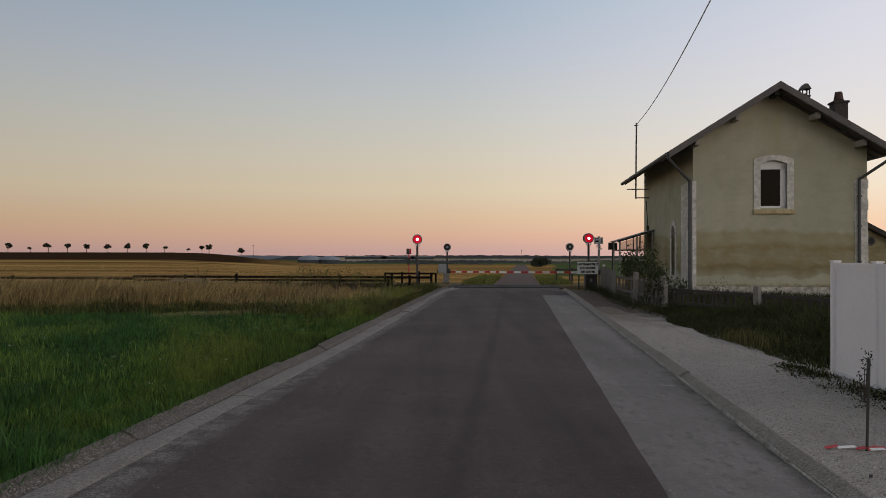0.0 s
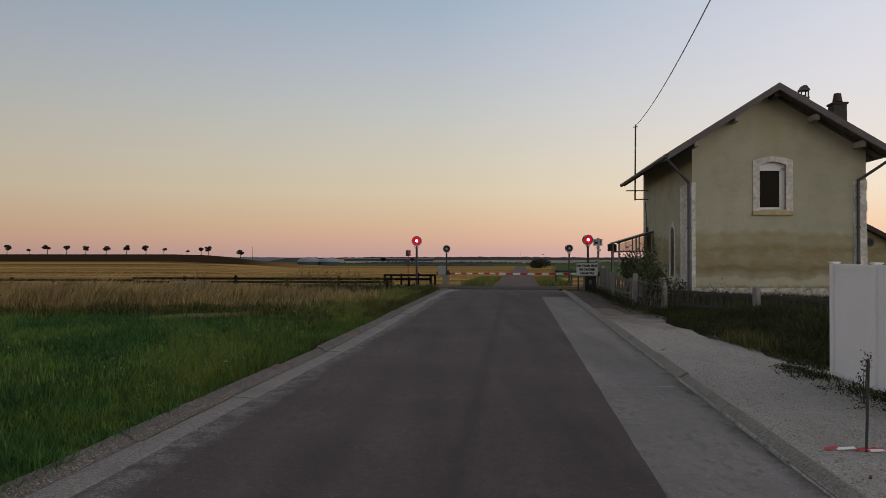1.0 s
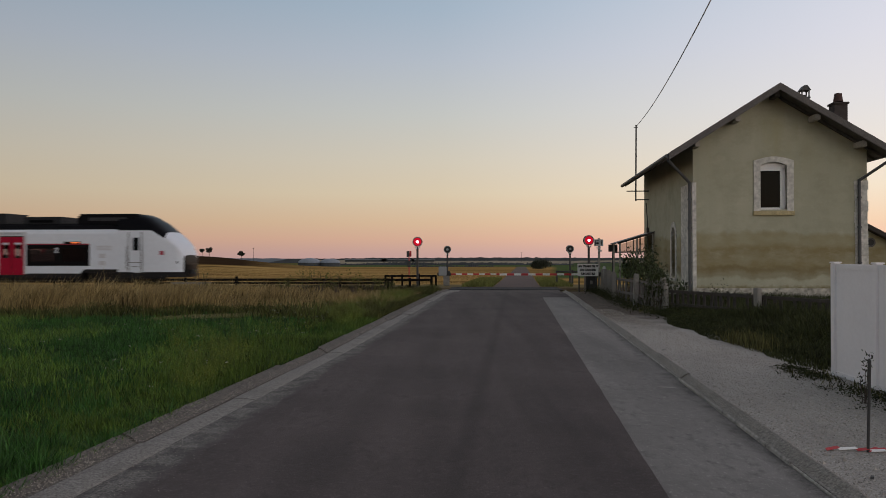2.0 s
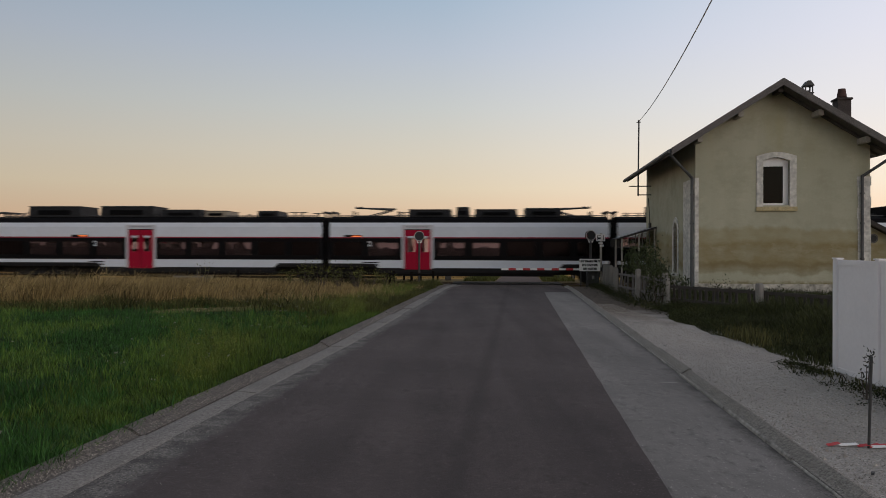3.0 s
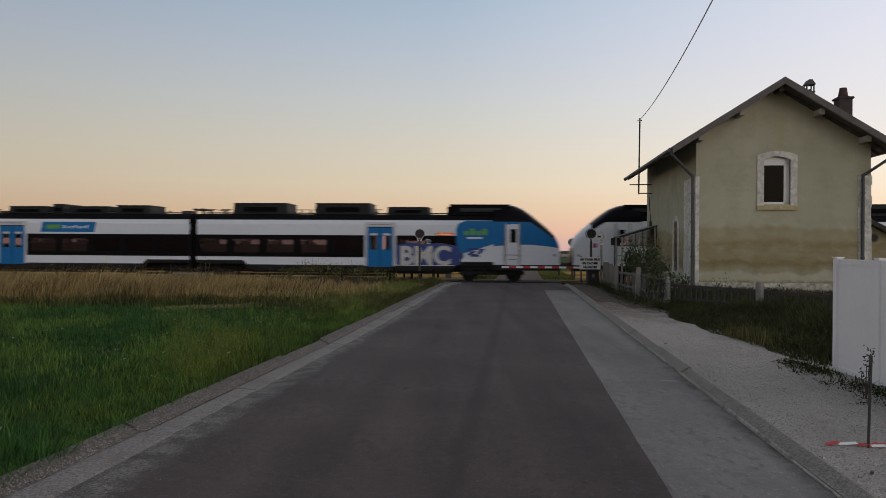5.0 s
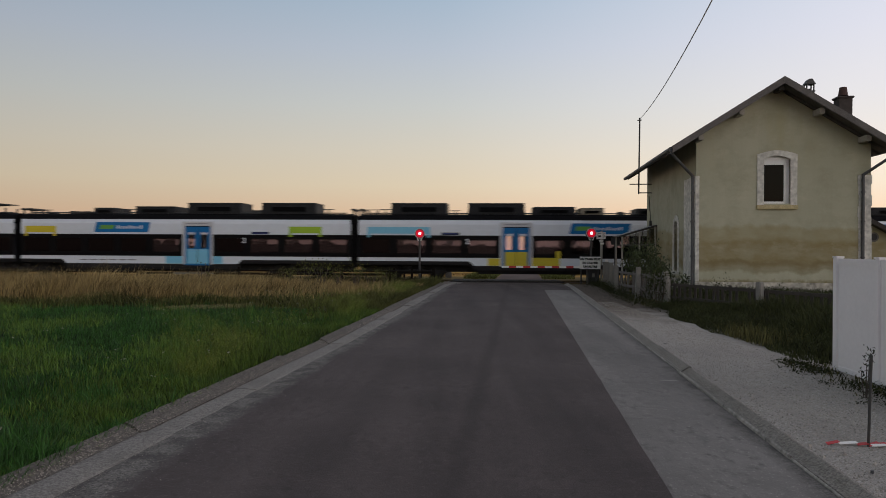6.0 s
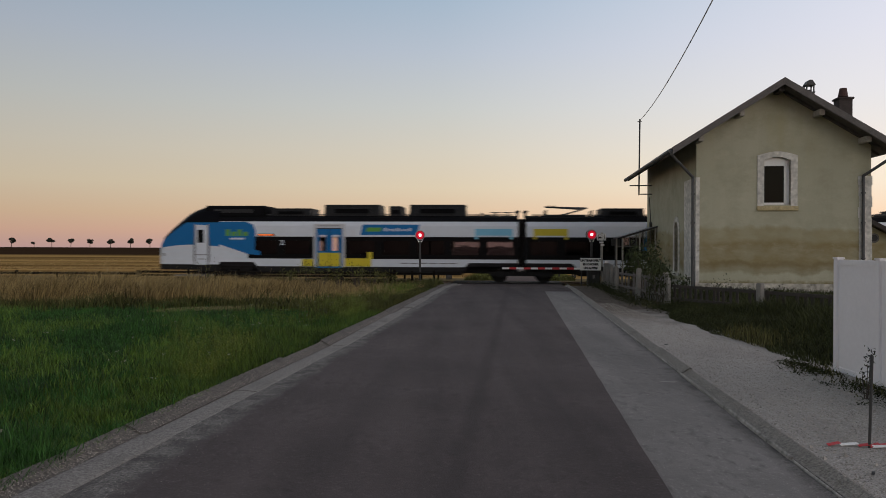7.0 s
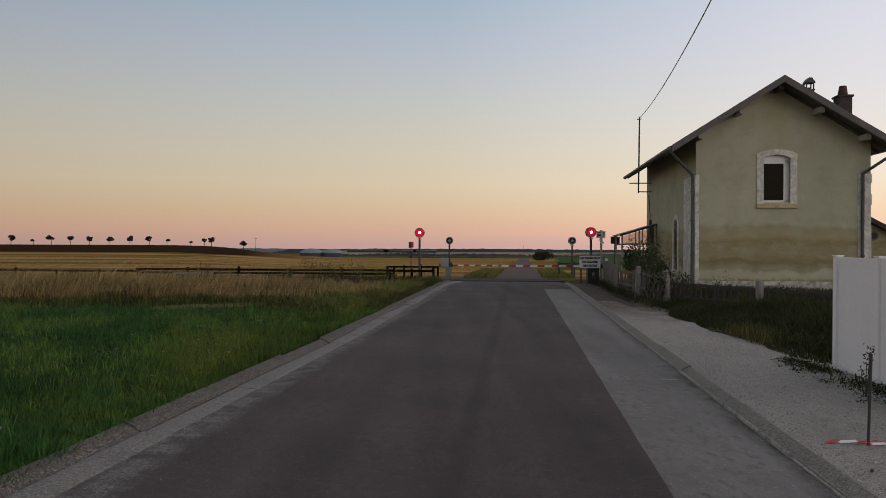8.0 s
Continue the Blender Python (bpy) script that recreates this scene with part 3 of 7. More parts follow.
M_SPRAY = mat("sprayed_silver", (0.55, 0.54, 0.52), 0.6, var=0.25, scale=2, fine=9)
M_ORANGE = mat("orange_display", (1.0, 0.2, 0.05), 0.5, var=0, glow=0.9)
M_BEIGE = mat("roof_unit_beige", (0.26, 0.22, 0.16), 0.7, var=0.3)
HW = 1.42
JOINTS = (0.0, 20.1, 35.45, 54.5, 73.55, 88.93, 109.0)
UNIT_V = 43.4


def decal(name, x0, x1, z0, z1, material, parent, label="", slant=0.0, proud=0.004):
    """A foil panel on the near flank."""
    bm = bmesh.new()
    prism(bm, [(x0, z0), (x1, z0), (x1 + slant, z1), (x0 + slant, z1)], -HW - proud, -HW - proud + 0.003)
    return part(name, bm, material, parent, label)


def wheelset_mesh():
    bm = bmesh.new()
    for dx in (-1.2, 1.2):
        for y in (-0.75, 0.75):
            rod(bm, (dx, y - 0.07, 0.43), (dx, y + 0.07, 0.43), 0.43, n=20)
        rod(bm, (dx, -0.8, 0.43), (dx, 0.8, 0.43), 0.09)
    for y in (-1.05, 1.05):
        box(bm, -1.75, 1.75, y - .07, y + .07, .38, .58, 0.02)
        for dx in (-1.2, 1.2):
            box(bm, dx - .2, dx + .2, y - .1, y + .1, .3, .62, 0.02)
            rod(bm, (dx, y, .6), (dx, y, .8), 0.1, n=8)
        rod(bm, (-.35, y, .45), (-.35, y, .8), 0.16, n=10)
        rod(bm, (.35, y, .45), (.35, y, .8), 0.16, n=10)
    box(bm, -.6, .6, -1.0, 1.0, .4, .6)
    return mesh_of("bogie", bm, M_TSKIRT)


BOGIE = wheelset_mesh()


def pantograph_mesh():
    bm = bmesh.new()
    for y in (-.5, .5):
        rod(bm, (-.2, y, 0), (1.2, y * .7, .38), .03)
        rod(bm, (1.2, y * .7, .38), (-.6, y * .9, .5), .025)
        rod(bm, (-.9, y, 0.0), (-.9, y, .3), .05)
        rod(bm, (1.6, y, 0.0), (1.6, y, .3), .05)
    box(bm, -1.0, 1.3, -.55, .55, .0, .06)
    for dx in (-.75, -.45):
        rod(bm, (dx, -.8, .52), (dx, .8, .52), .03)
    rod(bm, (-.9, 0, .5), (1.4, 0, .44), .045)
    return mesh_of("pantograph", bm, M_DARKMETAL)


PANTO = pantograph_mesh()


def roof_box_mesh(length, h, w, mt):
    """Ribbed equipment case with bevelled ends, a proud lid and dark louvred fields on its sides."""
    bm = bmesh.new()
    side = [(0.0, w - .06), (.06, w)]
    k = 0.3
    while k < length - 0.35:
        side += [(k, w), (k, w + .03), (k + .07, w + .03), (k + .07, w)]
        k += 0.32
    side += [(length - .06, w), (length, w - .06)]
    prism(bm, side + [(x, -y) for x, y in reversed(side)], -h, 0)
    bmesh.ops.rotate(bm, verts=bm.verts, matrix=Matrix.Rotation(radians(-90), 3, "X"))
    for v in bm.verts:
        if v.co.z > h * .5:
            v.co.y *= .94
            v.co.x = length / 2 + (v.co.x - length / 2) * .97
    bmesh.ops.recalc_face_normals(bm, faces=bm.faces)
    case = mesh_of("roof_unit", bm, mt)
    bm = bmesh.new()
    box(bm, .01, length - .01, -w * .97, w * .97, h + .002, h + .04, .012)
    lid = mesh_of("roof_unit_lid", bm, M_TLID)
    bm = bmesh.new()
    side = []
    for k in range(5):
        za = h * (.25 + .09 * k)
        side += [(-.034, za), (-.05, za + h * .03), (-.034, za + h * .06)]
    prism(bm, side + [(.0, h * .68), (.0, h * .25)], length * .2, length * .8)
    for v in bm.verts:
        v.co = Vector((v.co.y, v.co.x - w, v.co.z))
    return case, lid, mesh_of("roof_grille", bm, M_TROOF)


M_TLID = mat("roof_unit_lid", (0.032, 0.032, 0.034), 0.5, var=0.5, scale=2, fine=9, spec=0.3)
ROOF_BOX = {(l, h, b): roof_box_mesh(l, h, 1.0, M_BEIGE if b else M_TUNIT)
            for l, h, b in ((3.1, .58, 0), (2.3, .38, 0), (1.2, .3, 0), (2.0, .44, 0), (0.7, .5, 0), (1.3, .32, 1))}


def roof_fittings(a, b, taken, seed, body):
    """Conduits, insulators, small boxes and cable hoops on the free stretches of a roof."""
    rng = random.Random(seed)
    bm = bmesh.new()
    for y in (-.95, .95):
        rod(bm, (a + .3, y, 3.52), (b - .3, y, 3.52), .03, n=6)
    x = a + .4
    while x < b - .4:
        if not any(u - .15 < x < v + .15 for u, v in taken):
            kind = rng.random()
            y = rng.choice((-.7, -.4, .4))
            if kind < .3:
                for q in range(3):
                    rod(bm, (x, y, 3.5 + q * .07), (x, y, 3.54 + q * .07), .07, n=8)
                rod(bm, (x, y, 3.45), (x, y, 3.75), .025, n=6)
                rod(bm, (x - .3, y, 3.73), (x + .3, y, 3.73), .02, n=6)
            elif kind < .6:
                w = rng.uniform(.15, .35)
                box(bm, x - w, x + w, y - .25, y + .25, 3.45, 3.45 + rng.uniform(.08, .24), .02)
            elif kind < .8:
                rod(bm, (x, y, 3.45), (x + .25, y, 3.66), .025, n=6)
                rod(bm, (x + .25, y, 3.66), (x + .5, y, 3.45), .025, n=6)
        x += rng.uniform(.35, .7)
    tagged(part("roof_fitting", bm, M_DARKMETAL, body, "dark conduits and insulators on the roof"), kind="stuff")


def car(unit, x0, x1, door, blue, low0, low1, roof_plan, numeral=None, pantos=(), cab=None):
    """One carriage from x0 to x1 of its unit. low0, low1: length of the raised skirt at each end."""
    a, b = x0 + 0.22, x1 - 0.22
    if cab == "rear":
        a = x0 + 3.6
    if cab == "front":
        b = x1 - 3.6
    bm = bmesh.new()
    rl = (door - 0.86, door + 0.86)
    for s in (-1, 1):
        ya, yb = sorted((s * HW, s * (HW - 0.06)))
        prism(bm, [(a, 2.32), (b, 2.32), (b, 2.9), (a, 2.9)], ya, yb)
    # shoulders and roof skin
    prof = [(-HW, 2.9), (-HW + .06, 3.14), (-HW + .2, 3.36), (-.9, 3.47), (.9, 3.47), (HW - .2, 3.36), (HW - .06, 3.14), (HW, 2.9)]
    va, vb = [bm.verts.new((a, y, z)) for y, z in prof], [bm.verts.new((b, y, z)) for y, z in prof]
    for k in range(len(prof) - 1):
        f = bm.faces.new((va[k], va[k + 1], vb[k + 1], vb[k]))
        f.material_index = 0 if k in (0, 6) else 1
    for ends in (va, vb):
        bm.faces.new(ends).material_index = 1
    bmesh.ops.remove_doubles(bm, verts=bm.verts, dist=.0005)
    body = part("car_body", bm, [M_TWHITE, M_TROOF], unit, "white carriage body with dark grey roof")
    for s in (-1, 1):
        ya, yb = sorted((s * HW, s * (HW - 0.06)))
        for u, v in ((a, rl[0]), (rl[1], b)):
            lo = [(u, 1.12), (u, 0.93 if u == a else 0.70)]
            if u == a:
                lo += [(u + low0, 0.93), (u + low0 + .25, 0.70)]
            if v == b:
                lo += [(v - low1 - .25, 0.70), (v - low1, 0.93), (v, 0.93)]
            else:
                lo += [(v, 0.70)]
            bm = bmesh.new()
            prism(bm, lo + [(v, 1.12)], ya, yb)
            part("lower_panel", bm, M_TWHITE, body)
    # window band
    band0 = a + 1.6 if cab == "rear" else a
    band1 = b - 1.6 if cab == "front" else b
    bm = bmesh.new()
    panes = []
    for u, v in ((band0, rl[0]), (rl[1], band1)):
        n = max(1, round((v - u) / 1.85))
        st = (v - u) / n
        for s in (-1, 1):
            ya, yb = sorted((s * (HW + .002), s * (HW - .05)))
            box(bm, u, v, ya, yb, 2.1, 2.318)
            box(bm, u, v, ya, yb, 1.122, 1.36)
            for k in range(n):
                box(bm, u + k * st, u + k * st + .2, ya, yb, 1.36, 2.1)
                box(bm, u + (k + 1) * st - .2, u + (k + 1) * st, ya, yb, 1.36, 2.1)
                panes.append((u + k * st + .2, u + (k + 1) * st - .2, s))
    part("window_band", bm, M_TBLACK, body, "glossy black window band")
    for u, v, s in panes:
        bm = bmesh.new()
        y = s * (HW - .012)
        clear = s > 0 or (int(u * 3.7) * 7 + 3) % 10 < 4
        box(bm, u, v, y - .004, y + .004, 1.36, 2.1)
        pane = part("window_pane", bm, M_CLEARGLASS if clear else M_TRAINGLASS, body)
        if clear and s < 0:
            # seat backs and blinds behind the glass leave a low slot open
            bm = bmesh.new()
            g = ((int(u * 5.3) * 3) % 5) * .05
            box(bm, u, v, y + .03, y + .05, 1.3, 1.7 + g * .5)
            box(bm, u, v, y + .03, y + .05, 2.04, 2.12)
            for q in (.3 + g, .85 - g):
                box(bm, u + q, u + q + .2, y + .03, y + .05, 1.7 + g * .5, 1.8 + g * .5, .008)
            part("blind", bm, M_TBLACK, body)
    if cab:
        u, v = (a, band0) if cab == "rear" else (band1, b)
        for s in (-1, 1):
            bm = bmesh.new()
            ya, yb = sorted((s * HW, s * (HW - .06)))
            box(bm, u, v, ya, yb, 1.12, 2.32)
            part("side_panel", bm, M_TWHITE, body)
    # interior
    bm = bmesh.new()
    box(bm, a, b, -1.3, 1.3, .72, .8)
    box(bm, a, b, -1.3, 1.3, 2.5, 2.56)
    k = a + 1.0
    while k < b - 1:
        if abs(k - door) > 1.3:
            for y in (-.85, .85):
                box(bm, k, k + .14, y - .42, y + .42, .8, 1.68 + (round(k * 7) % 3) * .04, .03)
                box(bm, k + .14, k + .55, y - .42, y + .42, 1.0, 1.12)
        k += 0.92
    for k in (a + .02, b - .02):
        box(bm, k - .02, k + .02, -1.3, 1.3, .8, 2.5)
    # high seat backs and luggage racks at the window posts
    for k in sorted({round(u, 2) for u, v, s in panes}):
        for y in (-.8, .8):
            box(bm, k - .28, k - .12, y - .5, y + .5, .8, 2.02, .03)
    part("interior", bm, M_SEAT, body, "dark upholstered seats")
    if not blue:
        decal("stripe", band0, rl[0], 2.3, 2.36, M_TLINE, body, "thin dark red stripe")
        decal("stripe", rl[1], band1, 2.3, 2.36, M_TLINE, body, "thin dark red stripe")
    # skirt
    bm = bmesh.new()
    for s in (-1, 1):
        ya, yb = sorted((s * (HW - .01), s * (HW - .07)))
        prism(bm, [(a, .93), (a, .78), (a + low0, .78), (a + low0 + .3, .45), (b - low1 - .3, .45), (b - low1, .78), (b, .78), (b, .93),
                   (b - low1, .93), (b - low1 - .25, .70), (a + low0 + .25, .70), (a + low0, .93)], ya, yb)
    box(bm, a + low0 + .4, b - low1 - .4, -1.2, 1.2, .26, .7)
    box(bm, a, b, -.55, .55, .34, .78)
    part("skirt", bm, M_TSKIRT, body, "dark grey skirt and underframe")
    # doors
    for s in (-1, 1):
        bm = bmesh.new()
        ya, yb = sorted((s * (HW + .012), s * (HW - .06)))
        for u, v in ((rl[0], door - .72), (door + .72, rl[1])):
            box(bm, u, v, ya, yb, .66, 2.75, .01)
        box(bm, rl[0], rl[1], ya, yb, 2.75, 3.02, .01)
        part("door_surround", bm, M_TGREY, body, "pale grey door surround")
        bm = bmesh.new()
        ya, yb = sorted((s * (HW + .016), s * (HW - .02)))
        box(bm, door - .7, door + .7, ya, yb, 2.74, 2.78)
        box(bm, door - .012, door + .012, ya, yb, .64, 2.74)
        part("door_seal", bm, M_TBLACK, body, "black rubber door seal")
        bm = bmesh.new()
        for q in range(6):
            box(bm, door - .6 + q * .2, door - .46 + q * .2, ya, yb, 2.88, 2.93)
        part("text_bar", bm, M_TGREYTEXT, body)
        for c in (door - .355, door + .355):
            bm = bmesh.new()
            ya, yb = sorted((s * (HW + .004), s * (HW - .04)))
            box(bm, c - .35, c + .35, ya, yb, .62, 1.55)
            box(bm, c - .35, c + .35, ya, yb, 2.42, 2.75)
            box(bm, c - .35, c - .2, ya, yb, 1.55, 2.42)
            box(bm, c + .2, c + .35, ya, yb, 1.55, 2.42)
            leaf = part("door_leaf", bm, M_TBLUE if blue else M_TRED, body, "blue sliding door leaf" if blue else "red sliding door leaf")
            bm = bmesh.new()
            box(bm, c - .2, c + .2, s * (HW - .02) - .004, s * (HW - .02) + .004, 1.55, 2.42)
            part("door_window", bm, M_DOORGLASS, body)
    # roof equipment
    for dx, key, dz in roof_plan:
        case, lid, grille = ROOF_BOX[key]
        shared("roof_unit", case, body, pose(dx, 0, 3.46 + dz), "dark roof equipment box")
        shared("roof_unit_lid", lid, body, pose(dx, 0, 3.46 + dz))
        shared("roof_grille", grille, body, pose(dx, 0, 3.46 + dz))
        shared("roof_grille", grille, body, pose(dx + key[0], 0, 3.46 + dz, 0, 0, 180))
    taken = [(dx, dx + key[0]) for dx, key, dz in roof_plan] + [(dx - 1.7, dx + 1.7) for dx, turn in pantos]
    if cab:
        taken.append((x0, x0 + 6.2) if cab == "rear" else (x1 - 6.2, x1))
    roof_fittings(a, b, taken, int(x0 * 10) + blue, body)
    for dx, turn in pantos:
        shared("pantograph", PANTO, body, pose(dx, 0, 3.5, 0, 0, turn), "folded dark pantograph")
    for u in ((a,) if cab != "rear" else ()) + ((b,) if cab != "front" else ()):
        bm = bmesh.new()
        rod(bm, (u, -.5, 3.4), (u, -.5, 3.72), .06)
        rod(bm, (u, .5, 3.4), (u, .5, 3.72), .06)
        box(bm, u - .12, u + .12, -.7, .7, 3.68, 3.78, .03)
        part("cable_coupler", bm, M_DARKMETAL, body)
    if numeral:
        me = lettering("2", .38, .004, .01)
        me.materials.append(M_TWHITE)
        for dx, sd in numeral:
            shared("numeral", me, body, pose(dx, -HW - .006, 1.98))
            decal("display", dx + sd * .9 - .48, dx + sd * .9 + .48, 2.34, 2.47, M_TBLACK, body, "destination display", proud=.006)
            decal("display_text", dx + sd * .9 - (.05 if not blue else .44), dx + sd * .9 + .42, 2.375, 2.43, M_ORANGE if cab or not blue else M_TNAVY, body, "orange display text" if cab or not blue else "unlit display text", proud=.008)
    if not blue:
        bm = bmesh.new()
        for q in range(3):
            box(bm, door - 3.0, door - 2.1, -HW - .004, -HW - .002, .78 + q * .09, .83 + q * .09)
        part("grille", bm, M_TSKIRT, body)
    return body


def nose(unit, at, turn, blue):
    """Tapered cab end whose tip lies at the given place; turn 180 for the other end."""
    m = pose(at, 0, 0, 0, 0, turn)
    xs = np.concatenate([(0.0, 0.05, 0.12, 0.2, 0.3, 0.4), np.linspace(0.5, 3.6, 26)])
    tops = np.interp(xs, (0.0, 0.05, 0.12, 0.29, 0.6, 0.9, 1.2, 1.65, 2.1, 2.5, 2.9, 3.6), (1.3, 1.72, 2.02, 2.36, 2.68, 2.93, 3.17, 3.53, 3.83, 3.98, 4.03, 4.03))
    wid = np.interp(xs, (0.0, 0.09, 0.37, 1.18, 1.76, 2.75, 3.6), (0.85, 1.0, 1.14, 1.3, 1.37, 1.415, 1.42))
    bm = bmesh.new()
    rings = []
    for x, t, w in zip(xs, tops, wid):
        zs = min(3.08, .55 + (t - .55) * .84)
        zb = min(1.5 + .36 * math.sin(math.pi * min(1, (x + .9) / 6)), zs - .04 if zs > .95 else zs * .97)
        side = [(w, .48), (w, .78)] + [(w, .78 + (zb - .78) * q / 3) for q in range(1, 4)] + [(w, zb + (zs - zb) * q / 5) for q in range(1, 6)]
        half = side + [(w * .97, zs + (t - zs) * .25), (w * .9, zs + (t - zs) * .55), (w * .72, zs + (t - zs) * .86), (w * .35, t)]
        ring = [(-y, z) for y, z in half] + [(y, z) for y, z in reversed(half)]
        rings.append([bm.verts.new((x, y, z)) for y, z in ring])
    nh = len(side)
    for p, q in zip(rings, rings[1:]):
        for k in range(len(p) - 1):
            f = bm.faces.new((p[k], p[k + 1], q[k + 1], q[k]))
            c = f.calc_center_median()
            top = nh - 1 <= k <= len(p) - nh - 1
            if c.z < .8:
                f.material_index = 3
            elif (top and c.x > (.3 if blue else .95)) or c.z > 3.12 or c.x < .05:
                f.material_index = 2
            elif blue and 4 <= k < len(p) - 5:
                f.material_index = 1
            else:
                f.material_index = 0
    bm.faces.new(rings[0]).material_index = 2
    cabin = part("cab_nose", bm, [M_TWHITE, M_TBLUE, M_TBLACK, M_TSKIRT], unit,
                 "blue and white sloping cab nose" if blue else "white sloping cab nose with dark windscreen", m, smooth=True)
    for s in (-1, 1):
        bm = bmesh.new()
        ya, yb = sorted((s * (HW + .012), s * (HW - .05)))
        box(bm, 2.25, 2.95, ya, yb, .75, 2.95, .02)
        part("cab_door", bm, M_TWHITE, cabin, "white narrow cab door")
        bm = bmesh.new()
        ya, yb = sorted((s * (HW + .022), s * (HW - .05)))
        for q in (2.2, 2.93):
            box(bm, q, q + .07, ya, yb, .75, 3.0, .01)
        box(bm, 2.27, 2.93, ya, yb, 1.28, 1.33, .006)
        box(bm, 2.4, 2.8, ya, yb, 1.05, 1.1, .006)
        part("door_frame", bm, M_CABFRAME, cabin, "grey cab door posts and steps")
        bm = bmesh.new()
        ya, yb = sorted((s * (HW + .018), s * (HW - .05)))
        box(bm, 2.36, 2.74, ya, yb, 1.95, 2.7, .02)
        part("cab_window", bm, M_TBLACK, cabin)
        bm = bmesh.new()
        rod(bm, (3.05, s * (HW + .05), .95), (3.05, s * (HW + .05), 2.2), .018, n=6)
        rod(bm, (2.2, s * (HW + .05), .95), (2.2, s * (HW + .05), 2.2), .018, n=6)
        part("grab_rail", bm, M_DARKMETAL, cabin)
        bm = bmesh.new()
        box(bm, .28, .5, s * 1.02 - .12, s * 1.02 + .12, 1.2, 1.42, .04)
        part("headlight", bm, M_TBLACK, cabin)
    bm = bmesh.new()
    box(bm, 2.6, 6.1, -1.16, 1.16, 3.3, 4.02, .12)
    part("roof_fairing", bm, M_TROOF, cabin, "raised dark roof fairing")
    bm = bmesh.new()
    box(bm, 3.2, 5.4, -1.18, 1.18, 3.62, 3.82, .02)
    part("roof_grille", bm, M_TLID, cabin, "grey vent strip on the roof fairing")
    bm = bmesh.new()
    box(bm, -.28, .3, -.2, .2, .62, .9, .04)
    part("coupler", bm, M_DARKMETAL, cabin)
    shared("bogie", BOGIE, cabin, pose(3.7, 0, -.148))
    if not blue:
        for s in (-1, 1):
            bm = bmesh.new()
            box(bm, 1.05, 1.5, s * 1.29 - .02, s * 1.29 + .02, 1.72, 1.95, .01)
            part("emblem", bm, M_TRED, cabin, "small red emblem shape")
            bm = bmesh.new()
            for q in range(3):
                box(bm, 3.95, 4.8, s * (HW + .004) - .003, s * (HW + .004) + .003, 1.98 + q * .1, 2.04 + q * .1)
            box(bm, 4.3, 4.65, s * (HW + .004) - .003, s * (HW + .004) + .003, 1.55, 1.8)
            box(bm, 4.3, 4.65, s * (HW + .004) - .003, s * (HW + .004) + .003, 1.15, 1.4)
            part("vent", bm, M_TGREY, cabin, "grey ventilation grilles")
    bm = bmesh.new()
    box(bm, .5, 5.4, -1.15, 1.15, .5, .8)
    part("underframe", bm, M_TSKIRT, cabin)
    return cabin


def trainset(blue):
    unit = thing("regional_train", pose(0, 0, 0),
                 "white regional train with blue noses, blue doors and coloured panels" if blue else
                 "white regional train with black window band and red doors", "train", "coupled trainsets")
    J = JOINTS
    doors = (9.7, 30.4 if blue else 25.1, 45.8, 63.2, 78.55, 99.3)
    big, mid, sml, sq, tall, beige = (3.1, .58, 0), (2.3, .38, 0), (1.2, .3, 0), (2.0, .44, 0), (.7, .5, 0), (1.3, .32, 1)
    plans = [
        [(6.3, mid, 0), (9.3, big, 0), (12.9, tall, 0), (14.0, big, 0)],
        [(24.2, sq, 0), (27.0, mid, 0), (31.0, tall, 0)] if not blue else [(24.3, mid, 0), (27.2, mid, 0), (30.4, tall, 0)],
        [(39.6, sml, 0), (42.0, mid, 0), (45.0, big, 0), (49.2, big, 0)],
        [(56.4, big, 0), (60.6, big, 0), (64.1, mid, 0), (66.6, beige, 0), (69.6, sml, 0)],
        [(78.0, mid, 0), (80.6, tall, 0), (81.6, mid, 0), (84.3, sq, 0)],
        [(91.0, big, 0), (95.6, big, 0), (99.6, mid, 0)],
    ]
    lows = [(1.9, 2.6), (2.4, 2.4), (2.4, 6.0), (6.0, 2.4), (2.4, 2.4), (2.6, 1.9)]
    sides = (-1, 1 if blue else -1, 1, -1, -1, 1)
    nums = [((d + 2.6 * s, s),) for d, s in zip(doors, sides)]
    pant = {1: ((22.3, 0), (33.2, 180))} if blue else {4: ((75.8, 0), (87.0, 180))}
    for k in range(6):
        car(unit, J[k], J[k + 1], doors[k], blue, *lows[k], plans[k], nums[k], pant.get(k, ()), {0: "rear", 5: "front"}.get(k))
    nose(unit, 0.0, 0, blue)
    nose(unit, 109.0, 180, blue)
    for k, j in enumerate(J[1:-1]):
        bm = bmesh.new()
        for q in range(5):
            box(bm, j - .22 + q * .09, j - .16 + q * .09, -1.2 + .03 * (q % 2), 1.2 - .03 * (q % 2), .6, 3.3)
        part("gangway", bm, M_TBLACK, unit, "black folded gangway bellows")
        for c in ((j - 3.2, j + 3.2) if k == 2 else (j,)):
            shared("bogie", BOGIE, unit, pose(c, 0, -.148), "dark bogie with steel wheels")
    if blue:
        foils(unit)
    return unit


